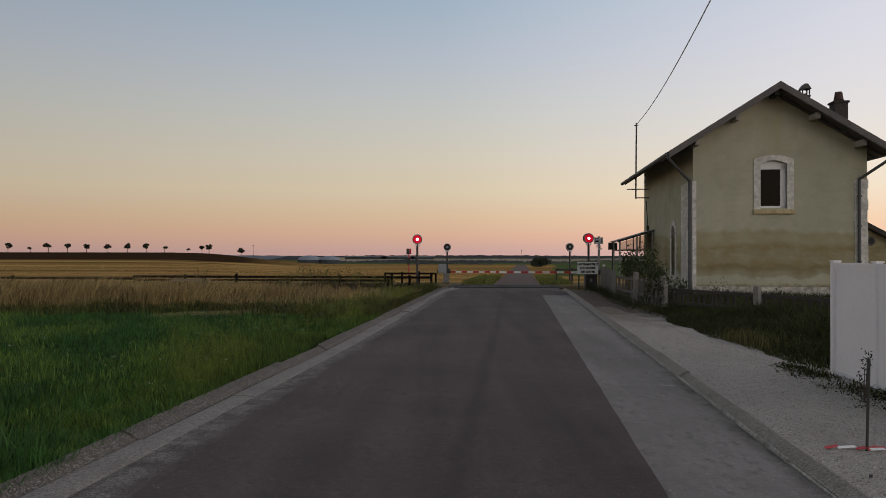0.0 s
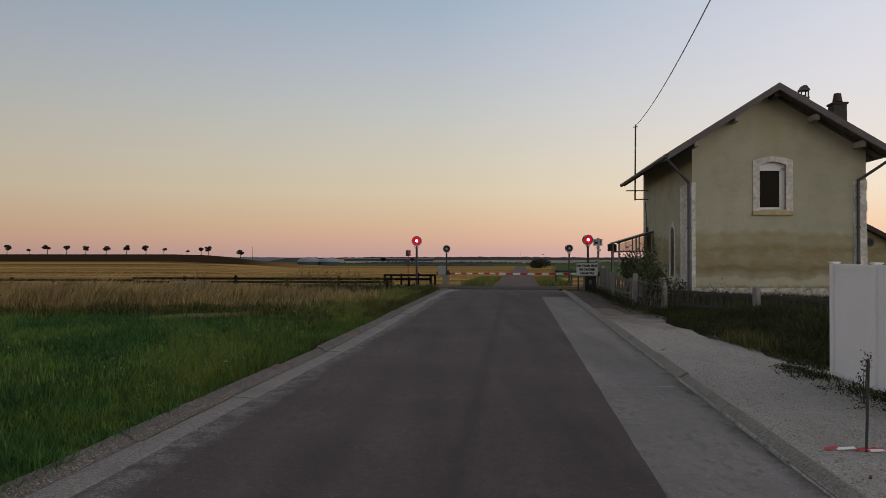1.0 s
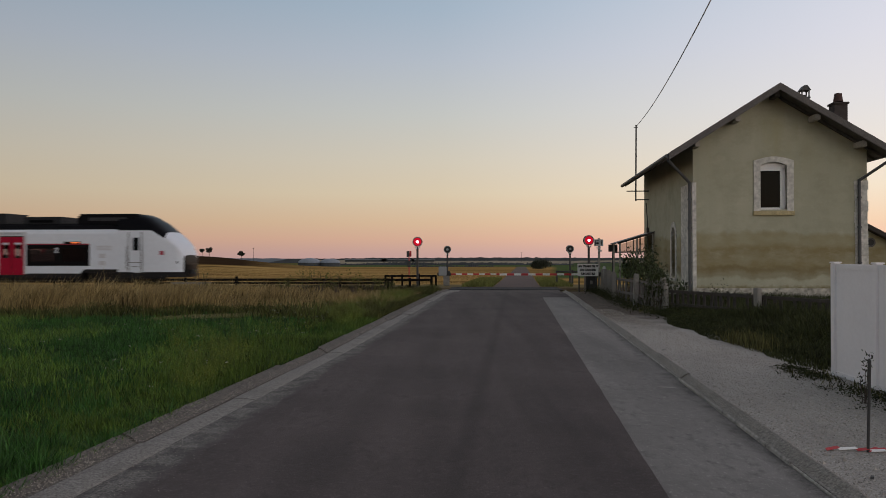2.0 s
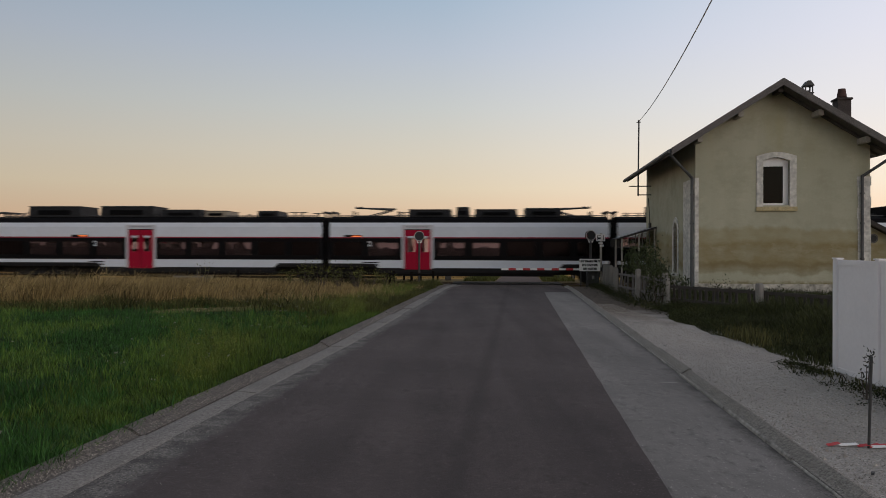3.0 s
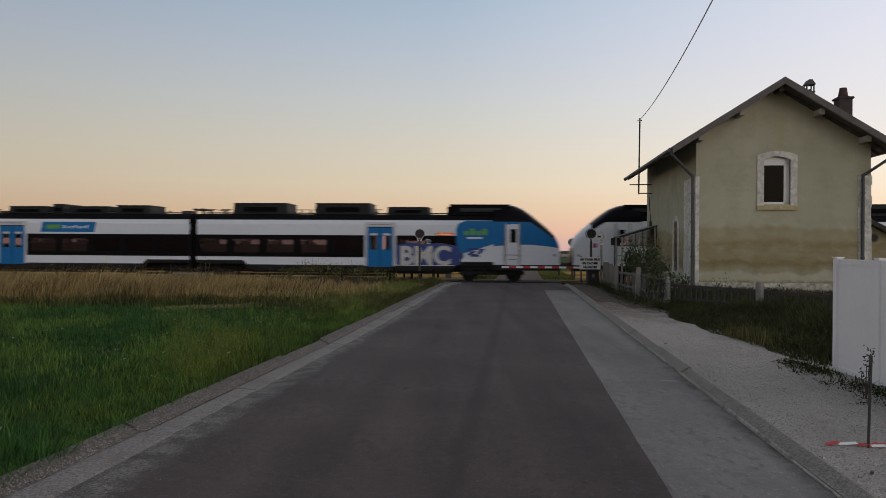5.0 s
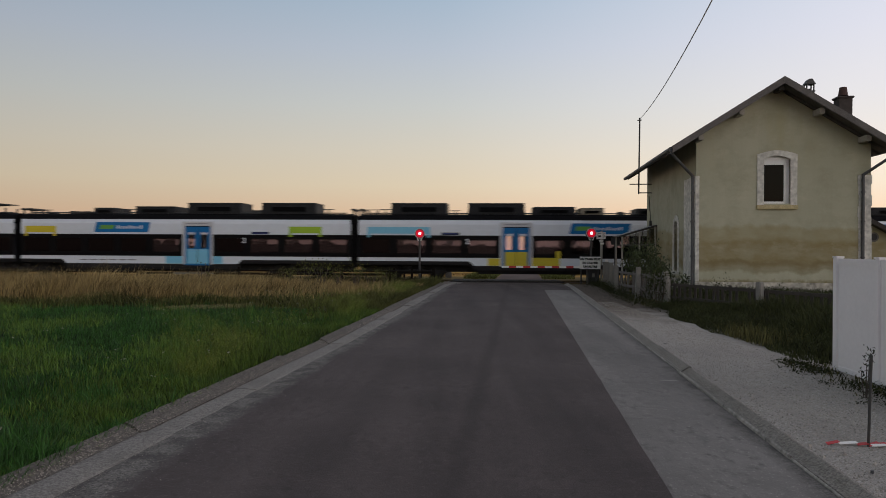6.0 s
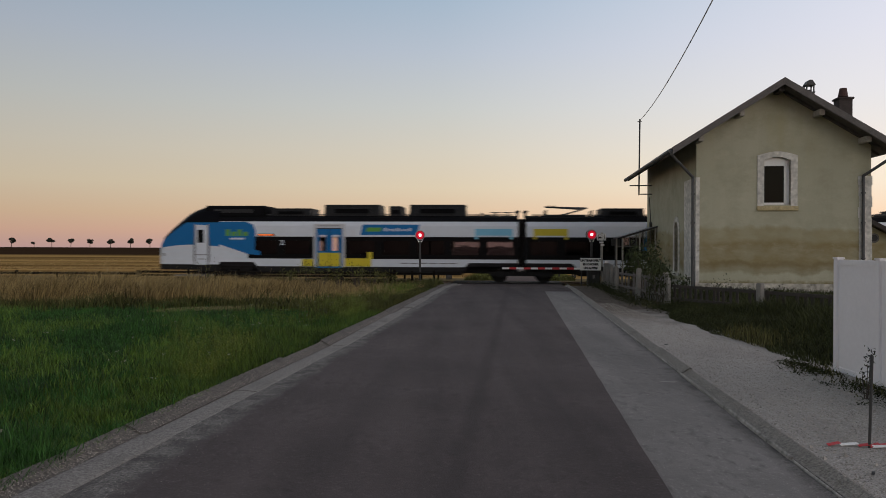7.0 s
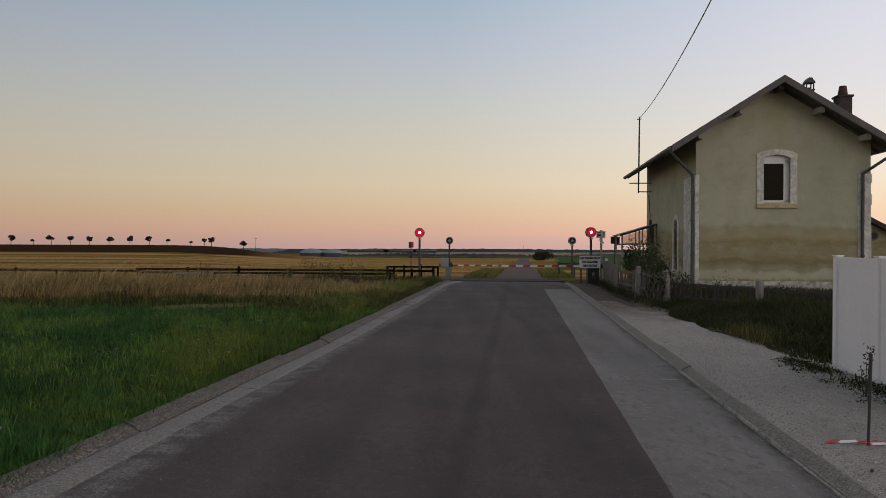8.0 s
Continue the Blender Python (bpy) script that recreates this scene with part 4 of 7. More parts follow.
def foils(u):
    """Coloured foils of the blue unit; lettering is kept as plain bars."""
    cars = [o for o in u.children if o.name.startswith("car_body")]
    c = lambda k: cars[k]
    for k, d in ((0, 9.7), (3, 63.2)):
        decal("door_foil", d - 1.5, d - .74, .71, 1.1, M_TYELLOW, c(k), "yellow foil")
        decal("door_foil", d + .74, d + 2.3, .71, 1.15, M_TYELLOW, c(k), "yellow foil")
        decal("door_foil", d + 2.1, d + 2.35, 1.1, 1.5, M_TYELLOW, c(k), "yellow foil", proud=.006)
        decal("door_foil", d - .6, d + .6, .71, 1.45, M_TYELLOW, c(k), "yellow foil", proud=.006)
    decal("door_foil", 30.4 - 2.4, 30.4 - .74, .71, 1.4, M_TLIME, c(1), "lime foil", proud=.006)
    decal("door_foil", 30.4 + .74, 30.4 + 1.3, .71, 1.25, M_TLIME, c(1), "lime foil")
    decal("door_foil", 30.4 - .6, 30.4 + .6, .71, 1.4, M_TLIME, c(1), "lime foil", proud=.006)
    decal("door_foil", 45.8 - 1.8, 45.8 - .74, .71, 1.12, M_TCYAN, c(2), "light blue foil")
    decal("door_foil", 45.8 + .74, 45.8 + 1.4, .71, 1.12, M_TCYAN, c(2), "light blue foil")
    decal("door_foil", 45.8 - .6, 45.8 + .6, .71, 1.5, M_TCYAN, c(2), "light blue foil", proud=.006)
    for k, x0, w, m in ((0, 17.6, 2.0, M_TCYAN), (1, 20.7, 1.8, M_TYELLOW), (2, 35.9, 1.8, M_TYELLOW), (2, 50.9, 1.8, M_TLIME),
                        (3, 55.2, 3.4, M_TCYAN), (3, 71.3, 1.8, M_TLIME), (4, 74.4, 1.9, M_TCYAN)):
        decal("colour_panel", x0, x0 + w, 2.4, 2.76, m, c(k), "coloured foil panel")
        decal("colour_panel", x0, x0 + .16, 2.2, 2.4, m, c(k), proud=.007)
        decal("colour_panel", x0 + w - .16, x0 + w, 2.2, 2.4, m, c(k), proud=.007)
    for k, x0 in ((0, 11.4), (2, 39.9), (3, 66.0), (4, 80.2)):
        p = decal("brand_panel", x0, x0 + 3.1, 2.42, 2.98, M_TBLUE, c(k), "blue slanted brand panel", slant=.12)
        decal("brand_shape", x0 + .3, x0 + 1.1, 2.6, 2.82, M_TBRANDGREEN, c(k), slant=.08, proud=.008)
        for q in range(7):
            decal("brand_shape", x0 + 1.3 + q * .22, x0 + 1.41 + q * .22, 2.62, 2.8 - .05 * (q % 3 > 0), M_TWHITE, c(k), slant=.03, proud=.008)
    decal("brand_panel", 26.4, 29.3, 1.6, 3.05, M_TBLUE, c(1), "large blue slanted brand panel", slant=.3, proud=.007)
    for q in range(4):
        decal("brand_shape", 27.3 + q * .33, 27.55 + q * .33, 2.3, 2.65 - .12 * (q % 2), M_TBRANDGREEN, c(1), slant=.08, proud=.012)
    decal("brand_shape", 27.4, 28.5, 2.1, 2.2, M_TWHITE, c(1), proud=.012)
    for k, x0, x1 in ((0, 13.6, 16.7), (1, 23.3, 26.4), (2, 39.1, 42.4), (3, 67.1, 70.3)):
        for q in range(6):
            w = (x1 - x0) / 6
            decal("text_bar", x0 + q * w, x0 + (q + .82) * w, .87, .93, M_TGREYTEXT, c(k), proud=.005)
    # both end cars: blue flank behind the cab, with painted shapes
    for k, f in ((0, lambda x: x), (5, lambda x: 109.0 - x)):
        def d2(name, x0, x1, z0, z1, m, proud=.009, label=""):
            a, b = sorted((f(x0), f(x1)))
            decal(name, a, b, z0, z1, m, c(k), label, proud=proud)
        bm = bmesh.new()
        prism(bm, [(f(x), z) for x, z in ((3.6, 1.88), (5.2, 1.36), (5.9, 1.3), (5.86, 1.5), (5.55, 1.62), (5.62, 2.6), (5.5, 2.95), (5.1, 3.12), (3.6, 3.12))], -HW - .004, -HW - .001)
        part("blue_flank", bm, M_TBLUE, c(k), "blue flank panel")
        for q in range(4):
            d2("brand_shape", 3.95 + q * .33, 4.2 + q * .33, 2.35, 2.7 - .12 * (q % 2), M_TBRANDGREEN)
        d2("brand_shape", 4.2, 5.0, 2.15, 2.25, M_TWHITE)
    e = c(5)
    bm = bmesh.new()
    prism(bm, [(100.18, .74), (103.6, .74), (103.75, 1.2), (103.5, 1.75), (102.6, 1.92), (101.6, 1.86), (100.8, 1.95), (100.18, 1.8)], -HW - .010, -HW - .007)
    part("sprayed_ground", bm, M_TNAVY, e, "sprayed dark blue paint")
    for x0, w, z0, z1, sl in ((103.95, .3, 1.28, 1.5, .25), (104.2, .5, 1.2, 1.34, -.1), (104.5, .25, 1.36, 1.62, .2), (104.0, .6, 1.55, 1.66, .1)):
        decal("sprayed_mark", x0, x0 + w, z0, z1, M_TNAVY, e, "sprayed blue mark", slant=sl, proud=.012)
    me = lettering("BMC", 1.36, .003, .045)
    me.materials.append(M_SPRAY)
    shared("sprayed_letters", me, e, pose(101.75, -HW - .014, 1.2), "sprayed silver-white letters")


front_unit = trainset(False)
rear_unit = trainset(True)


# ---- crossing keeper's house ----
HOUSE = pose(8.73, 24.5, 0, 0, 0, -6.2)
HWID, HDEP, RIDGE, SLOPE, RX = 5.7, 9.5, 7.35, 0.628, 2.62


def roof_under(x):
    """Underside of the roof above the place x across the house."""
    return RIDGE - 0.14 - SLOPE * abs(x - RX)


def build_house():
    h = thing("house", HOUSE, "two-storey rendered crossing keeper's house with weathered walls", "house")
    x0, x1, zs, zt = 2.24, 3.11, 3.24, 4.88     # upper gable window opening
    ru = roof_under
    bm = bmesh.new()
    prism(bm, [(0, 0), (x0, 0), (x0, ru(x0)), (0, ru(0))], 0, .4)
    prism(bm, [(x0, 0), (x1, 0), (x1, zs), (x0, zs)], 0, .4)
    arch = [(x0 + (x1 - x0) * k / 8, zt - .12 + .12 * math.sin(math.pi * k / 8)) for k in range(9)]
    prism(bm, arch + [(x1, ru(x1)), (RX, ru(RX)), (x0, ru(x0))] if x1 > RX else arch + [(x1, ru(x1)), (x0, ru(x0))], 0, .4)
    prism(bm, [(x1, 0), (HWID, 0), (HWID, ru(HWID)), (x1, ru(x1))], 0, .4)
    bmesh.ops.remove_doubles(bm, verts=bm.verts, dist=.0005)
    part("wall", bm, M_HOUSE, h, "olive-beige rendered gable wall with damp stains")
    bm = bmesh.new()
    prism(bm, [(0, 0), (HWID, 0), (HWID, ru(HWID)), (RX, ru(RX)), (0, ru(0))], HDEP - .4, HDEP)
    part("wall", bm, M_HOUSE, h)
    # road-side wall with a narrow arched window
    wy0, wy1 = 2.74, 3.4
    bm = bmesh.new()
    for a, b, c, d in ((.4, wy0, 0, ru(0)), (wy1, HDEP - .4, 0, ru(0)), (wy0, wy1, 0, .85), (wy0, wy1, 2.72, ru(0))):
        box(bm, 0, .4, a, b, c, d)
    bmesh.ops.remove_doubles(bm, verts=bm.verts, dist=.0005)
    part("wall", bm, M_HOUSE, h)
    bm = bmesh.new()
    box(bm, HWID - .4, HWID, .4, HDEP - .4, 0, ru(HWID))
    part("wall", bm, M_HOUSE, h)
    # plinth
    bm = bmesh.new()
    box(bm, -.03, HWID + .03, -.035, HDEP + .03, -.1, .55, .01)
    part("plinth", bm, M_PLINTH, h, "stained pale cement plinth")
    # corner stones
    rng = random.Random(12)
    for cx, sgn in ((0, 1), (HWID, -1)):
        z, k = .56, 0
        while z < 4.05:
            L = .11 if sgn > 0 else .4 + rng.uniform(-.02, .02)
            bm = bmesh.new()
            xa, xb = sorted((cx - sgn * (.025 + (rng.uniform(-.02, .012) if sgn < 0 else 0)), cx + sgn * L))
            top = min(z + .366, 4.2)
            box(bm, xa, xb, -.022, (1.72 + rng.uniform(-.02, .02)) if sgn > 0 else .9, z, top, .004)
            part("quoin", bm, M_QUOIN, h)
            z += .37
            k += 1
    # gable window: pale jamb stones and a low arch
    fw, n = .22, 7
    bm = bmesh.new()
    box(bm, x0 - .01, x1 + .01, .2, .24, zs - .05, zs + .0)
    win = part("window", bm, M_QUOIN, h, "arched window with pale stone surround")
    for a, b in ((x0 - fw, x0), (x1, x1 + fw)):
        z = zs - .05
        while z < zt - .13:
            bm = bmesh.new()
            box(bm, a, b, -.03, .14, z, min(z + .42, zt - .12), .004)
            part("jamb_stone", bm, M_QUOIN, win)
            z += .42
    for k in range(n):
        def arc(q, outer):
            t = q / n
            if outer:
                return (x0 - fw + (x1 - x0 + 2 * fw) * t, zt + .04 + .14 * math.sin(math.pi * t))
            return (x0 + (x1 - x0) * t, zt - .12 + .12 * math.sin(math.pi * t))
        bm = bmesh.new()
        poly = [arc(k, False), arc(k + 1, False), arc(k + 1, True), arc(k, True)]
        if k == 0:
            poly = [(x0 - fw, zt - .12)] + poly[:3] + [poly[3]]
        if k == n - 1:
            poly = [poly[0], poly[1], (x1 + fw, zt - .12), poly[2], poly[3]]
        prism(bm, poly, -.03, .14)
        part("arch_stone", bm, M_QUOIN, win)
    bm = bmesh.new()
    box(bm, x0 - .24, x1 + .24, -.08, .12, zs - .2, zs - .05, .012)
    part("sill", bm, M_SILL, win, "lichen-stained stone sill")
    bm = bmesh.new()
    box(bm, x0, x1, .12, .2, zs - .05, zs + .08)
    box(bm, x0, x1, .12, .2, zt - .3, zt + .02)
    box(bm, x0, x0 + .05, .12, .2, zs, zt - .2)
    box(bm, x1 - .17, x1, .12, .2, zs, zt - .2)
    part("frame", bm, M_FRAME, win, "white window frame")
    bm = bmesh.new()
    box(bm, x0 + .05, x1 - .17, .15, .158, zs + .08, zt - .3)
    pane = part("pane", bm, M_GLASS, win)
    # narrow side window
    bm = bmesh.new()
    yc, ro, ri = (wy0 + wy1) / 2, (wy1 - wy0) / 2 + .2, (wy1 - wy0) / 2
    for k in range(8):
        a0, a1 = math.pi * k / 8, math.pi * (k + 1) / 8
        prism(bm, [(yc + math.cos(a) * r, 2.45 + math.sin(a) * r) for a, r in ((a0, ri), (a0, ro), (a1, ro), (a1, ri))], -.03, .08)
    for v in bm.verts:
        v.co = Vector((v.co.y, v.co.x, v.co.z))
    for a, b in ((wy0 - .2, wy0), (wy1, wy1 + .2)):
        box(bm, -.03, .08, a, b, .8, 2.45, .006)
    box(bm, -.06, .08, wy0 - .24, wy1 + .24, .7, .8, .01)
    win = part("window", bm, M_QUOIN, h, "narrow arched side window with pale stone surround")
    bm = bmesh.new()
    box(bm, .12, .18, wy0, wy1, .85, 2.72)
    part("shutter", bm, M_WOOD, win, "closed grey shutter")
    # roof
    ov, fo, bo = .97, .82, .12
    for s in (-1, 1):
        bm = bmesh.new()
        e = RX + s * (RX + ov)
        ze = RIDGE - SLOPE * (RX + ov)
        prism(bm, [(RX, RIDGE), (e, ze), (e, ze - .06), (RX, RIDGE - .06)], -fo, HDEP + bo)
        rf = part("roof", bm, M_TILE, h, "dark tiled roof slope")
        # tile courses
        bm = bmesh.new()
        ln = math.hypot(RX + ov, RIDGE - ze)
        nc = int(ln / .3)
        for k in range(nc):
            t0, t1 = k / nc, (k + 1) / nc
            xa, xb = RX + (e - RX) * t0, RX + (e - RX) * t1
            za, zb = RIDGE + (ze - RIDGE) * t0, RIDGE + (ze - RIDGE) * t1
            prism(bm, [(xa, za + .004), (xb, zb + .035), (xb, zb + .01), (xa, za + .002)], -fo - .01, HDEP + bo)
        part("tile_course", bm, M_TILE, rf)
        bm = bmesh.new()
        prism(bm, [(RX, RIDGE + .05), (e, ze + .04), (e, ze - .2), (RX, RIDGE - .19)], -fo - .03, -fo + .015)
        part("bargeboard", bm, M_WOOD, rf, "weathered grey bargeboard")
        bm = bmesh.new()
        prism(bm, [(RX + s * .3, RIDGE - .08 - SLOPE * .3), (e - s * .03, ze - .06), (e - s * .03, ze - .16), (RX + s * .3, RIDGE - .18 - SLOPE * .3)], 0, .09)
        me = mesh_of("rafter", bm, M_WOOD)
        k = -fo + .1
        while k < HDEP + bo - .1:
            shared("rafter", me, rf, pose(0, k, 0))
            k += .62
        bm = bmesh.new()
        prism(bm, [(RX, RIDGE - .062), (e, ze - .062), (e, ze - .08), (RX, RIDGE - .08)], -fo, HDEP + bo)
        part("boarding", bm, M_WOOD, rf)
        # gutter and downpipe
        bm = bmesh.new()
        rod(bm, (e + s * .05, -fo + .05, ze - .07), (e + s * .05, HDEP + bo, ze - .07), .075, n=10)
        part("gutter", bm, M_ZINC, h, "dark zinc gutter")
        bm = bmesh.new()
        cx = 0 if s < 0 else HWID
        px, py = (5.42, -.09) if s > 0 else (-.1, .06)
        rod(bm, (e, .06 - fo, ze - .1), (e, .1 - fo, ze - .22), .05)
        rod(bm, (e, .1 - fo, ze - .22), (px, py, 4.2), .05)
        rod(bm, (px, py, 4.23), (px, py, .15), .05)
        for z in (1.4, 2.6, 3.6):
            rod(bm, (px, py, z), (px, py, z + .05), .068)
        part("downpipe", bm, M_ZINC, h, "dark grey zinc downpipe")
    # purlin ends under the verge
    for k, x in enumerate((.02, 1.34, RX, 3.9, 5.36)):
        bm = bmesh.new()
        z = ru(x) - .02
        box(bm, x - .085, x + .085, -.6, .1, z - .2, z, .015)
        part("purlin_end", bm, M_PALEWOOD if k != 2 else M_WOOD, h, "projecting pale purlin end")
    # chimneys
    for x, y, z, w, tall in ((5.52, 1.7, 6.68, .23, 1.15), (4.27, 1.5, 7.35, .12, .5)):
        bm = bmesh.new()
        zb = RIDGE - SLOPE * abs(x - RX) - .15
        if tall > 1:
            box(bm, x - w, x + w, y - w, y + w, zb, z + .45, .01)
            box(bm, x - w - .05, x + w + .05, y - w - .05, y + w + .05, z + .42, z + .5, .02)
            ch = part("chimney", bm, M_BRICK, h, "brick chimney with a clay pot")
            bm = bmesh.new()
            rod(bm, (x, y, z + .55), (x, y, z + .85), .17, .12, 14)
            part("chimney_pot", bm, M_POT, ch, "red-brown clay chimney pot")
        else:
            for dx, dy in ((-w, -w), (w, -w), (-w, w), (w, w)):
                rod(bm, (x + dx, y + dy, zb), (x + dx, y + dy, z + .26), .025)
            rod(bm, (x, y, zb), (x, y, z + .1), .09)
            box(bm, x - w - .04, x + w + .04, y - w - .04, y + w + .04, z - .02, z + .02)
            prism(bm, [(x - w - .06, z + .26), (x + w + .06, z + .26), (x + .05, z + .44), (x - .05, z + .44)], y - w - .05, y + w + .05)
            part("chimney", bm, M_DARKMETAL, h, "small dark cowled flue")
    # mast and bracket for the overhead wire
    bm = bmesh.new()
    rod(bm, (-.59, 8.3, 4.2), (-.56, 8.3, 7.72), .035)
    rod(bm, (-.57, 8.3, 4.25), (.05, 8.3, 4.25), .025)
    rod(bm, (-1.0, 8.3, 4.65), (.05, 8.3, 4.65), .025)
    rod(bm, (-.12, 8.3, 4.1), (-.06, 8.3, 3.2), .02)
    rod(bm, (-.06, 8.3, 3.2), (-.06, 8.3, 2.5), .02)
    rod(bm, (-.67, 8.3, 7.6), (-.47, 8.3, 7.62), .02)
    box(bm, -.1, .0, 8.2, 8.4, 2.7, 2.95)
    part("wire_mast", bm, M_DARKMETAL, h, "thin metal mast for the overhead wire")
    return h


def stained_plaster():
    """Rendered wall: smooth olive-beige coat, two ochre damp bands with wandering edges, drips and pale scuffs low down."""
    m, b = bare("house_render", 0.95, 0.2)
    nt = m.node_tree
    noise, cells, span, calc, blend, relief = nodes_of(m)
    obj = nt.nodes.new("ShaderNodeTexCoord").outputs["Object"]

    def drawn(scale):
        mp = nt.nodes.new("ShaderNodeMapping")
        mp.inputs["Scale"].default_value = scale
        nt.links.new(obj, mp.inputs[0])
        return mp.outputs[0]

    sep = nt.nodes.new("ShaderNodeSeparateXYZ")
    nt.links.new(obj, sep.inputs[0])
    z = sep.outputs["Z"]
    col = blend(span(noise(obj, 0.35, 4.0), 0.35, 0.65), (0.42, 0.412, 0.3), (0.495, 0.48, 0.355))
    col = blend(span(noise(drawn((3.0, 3.0, 0.22)), 1.0, 6.0, 0.6), 0.5, 0.75, 0.0, 0.25), col, (0.34, 0.315, 0.215))
    col = blend(span(noise(drawn((1.0, 1.0, 1.4)), 1.0, 8.0, 0.66), 0.46, 0.64, 0.0, 0.55), col, (0.325, 0.31, 0.215))
    col = blend(span(noise(drawn((0.7, 0.7, 1.1)), 2.3, 7.0, 0.7), 0.56, 0.68, 0.0, 0.35), col, (0.56, 0.53, 0.39))
    col = blend(span(noise(obj, 22.0, 4.0, 0.7), 0.3, 0.7, 0.0, 0.25), col, (0.35, 0.33, 0.235))
    # yellowish under the eaves, washed down from the roof edge
    col = blend(calc("MULTIPLY", span(z, 4.2, 5.4), span(noise(drawn((1.2, 1.2, 0.3)), 1.0, 5.0), 0.45, 0.7, 0.0, 0.5)), col, (0.4, 0.36, 0.2))
    zw = calc("MULTIPLY_ADD", noise(drawn((0.9, 0.9, 0.6)), 1.0, 7.0, 0.62), 0.75, z)
    for lo, hi, edge, tint, much in ((2.28, 2.72, 0.14, (0.285, 0.228, 0.097), 0.66), (1.58, 2.24, 0.18, (0.25, 0.188, 0.075), 0.78), (1.36, 1.62, 0.1, (0.2, 0.155, 0.068), 0.6)):
        band = calc("MULTIPLY", span(zw, lo - edge, lo), span(zw, hi, hi + edge, 1.0, 0.0))
        patchy = span(noise(drawn((0.8, 0.8, 1.6)), 1.3, 6.0, 0.65), 0.3, 0.62, 0.45, 1.0)
        col = blend(calc("MULTIPLY", calc("MULTIPLY", band, patchy), much), col, tint)
    scuff = calc("MULTIPLY", span(noise(drawn((1.6, 1.6, 3.2)), 1.0, 8.0, 0.7), 0.52, 0.68), calc("MULTIPLY", span(z, 1.2, 1.5), span(z, 2.0, 2.25, 1.0, 0.0)))
    col = blend(calc("MULTIPLY", scuff, 0.4), col, (0.47, 0.43, 0.31))
    moss = calc("MULTIPLY", span(z, 0.5, 0.56), span(calc("MULTIPLY_ADD", noise(obj, 6.0, 6.0, 0.7), 0.4, z), 0.72, 0.86, 1.0, 0.0))
    col = blend(calc("MULTIPLY", moss, 0.8), col, (0.16, 0.125, 0.035))
    col = blend(span(noise(obj, 2.6, 7.0, 0.75), 0.66, 0.74, 0.0, 0.4), col, (0.2, 0.18, 0.12))
    nt.links.new(col, b.inputs["Base Color"])
    nt.links.new(relief(noise(obj, 2.0, 5.0), 0.25, 0.03, relief(noise(obj, 60.0, 3.0), 0.25, 0.006)), b.inputs["Normal"])
    return m


M_HOUSE = stained_plaster()
M_PLINTH = mat("plinth_cement", (0.44, 0.41, 0.35), 0.95, var=0.6, scale=3.5, fine=9, bump=0.3)
M_SILL = mat("lichen_stone", (0.48, 0.4, 0.22), 0.95, var=0.3, scale=6, fine=30)
M_PALEWOOD = mat("pale_wood", (0.42, 0.39, 0.34), 0.85, var=0.3, scale=5, fine=30)
M_POT = mat("clay_pot", (0.075, 0.04, 0.033), 0.9, var=0.3, scale=6)
build_house()


def build_wire():
    a = HOUSE @ Vector((-.56, 8.3, 7.66))
    b = Vector((2.35, -1.4, 7.5))
    bm = bmesh.new()
    pts = [a.lerp(b, k / 24) + Vector((0, 0, -0.8 * 4 * (k / 24) * (1 - k / 24))) for k in range(25)]
    for p, q in zip(pts, pts[1:]):
        rod(bm, p, q, .014, n=6)
    tagged(part("overhead_wire", bm, M_WIRE), "thin grey overhead wire leading to the house", "wire")


build_wire()


M_ANNEXROOF = mat("annex_roof_tile", (0.045, 0.038, 0.034), 0.9, var=0.4, scale=3, fine=20, bump=0.3)


def build_annex():
    h = thing("outbuilding", HOUSE @ pose(6.9, 4.5, 0), "low rendered outbuilding with a dark sloping roof", "outbuilding")
    bm = bmesh.new()
    prism(bm, [(0, 0), (2.9, 0), (2.9, 1.55), (0, 3.14)], 0, 3)
    part("wall", bm, M_HOUSE, h)
    bm = bmesh.new()
    prism(bm, [(-.15, 3.42), (3.15, 1.6), (3.15, 1.42), (-.15, 3.22)], -.35, 3.3)
    part("roof", bm, M_ANNEXROOF, h)
    bm = bmesh.new()
    rod(bm, (1.0, -.03, 2.18), (1.0, .05, 2.18), .19, n=20)
    hole = part("window", bm, M_WOOD, h, "small round opening")
    bm = bmesh.new()
    rod(bm, (1.0, -.034, 2.18), (1.0, .0, 2.18), .13, n=20)
    part("opening", bm, M_BLACK, hole)


build_annex()


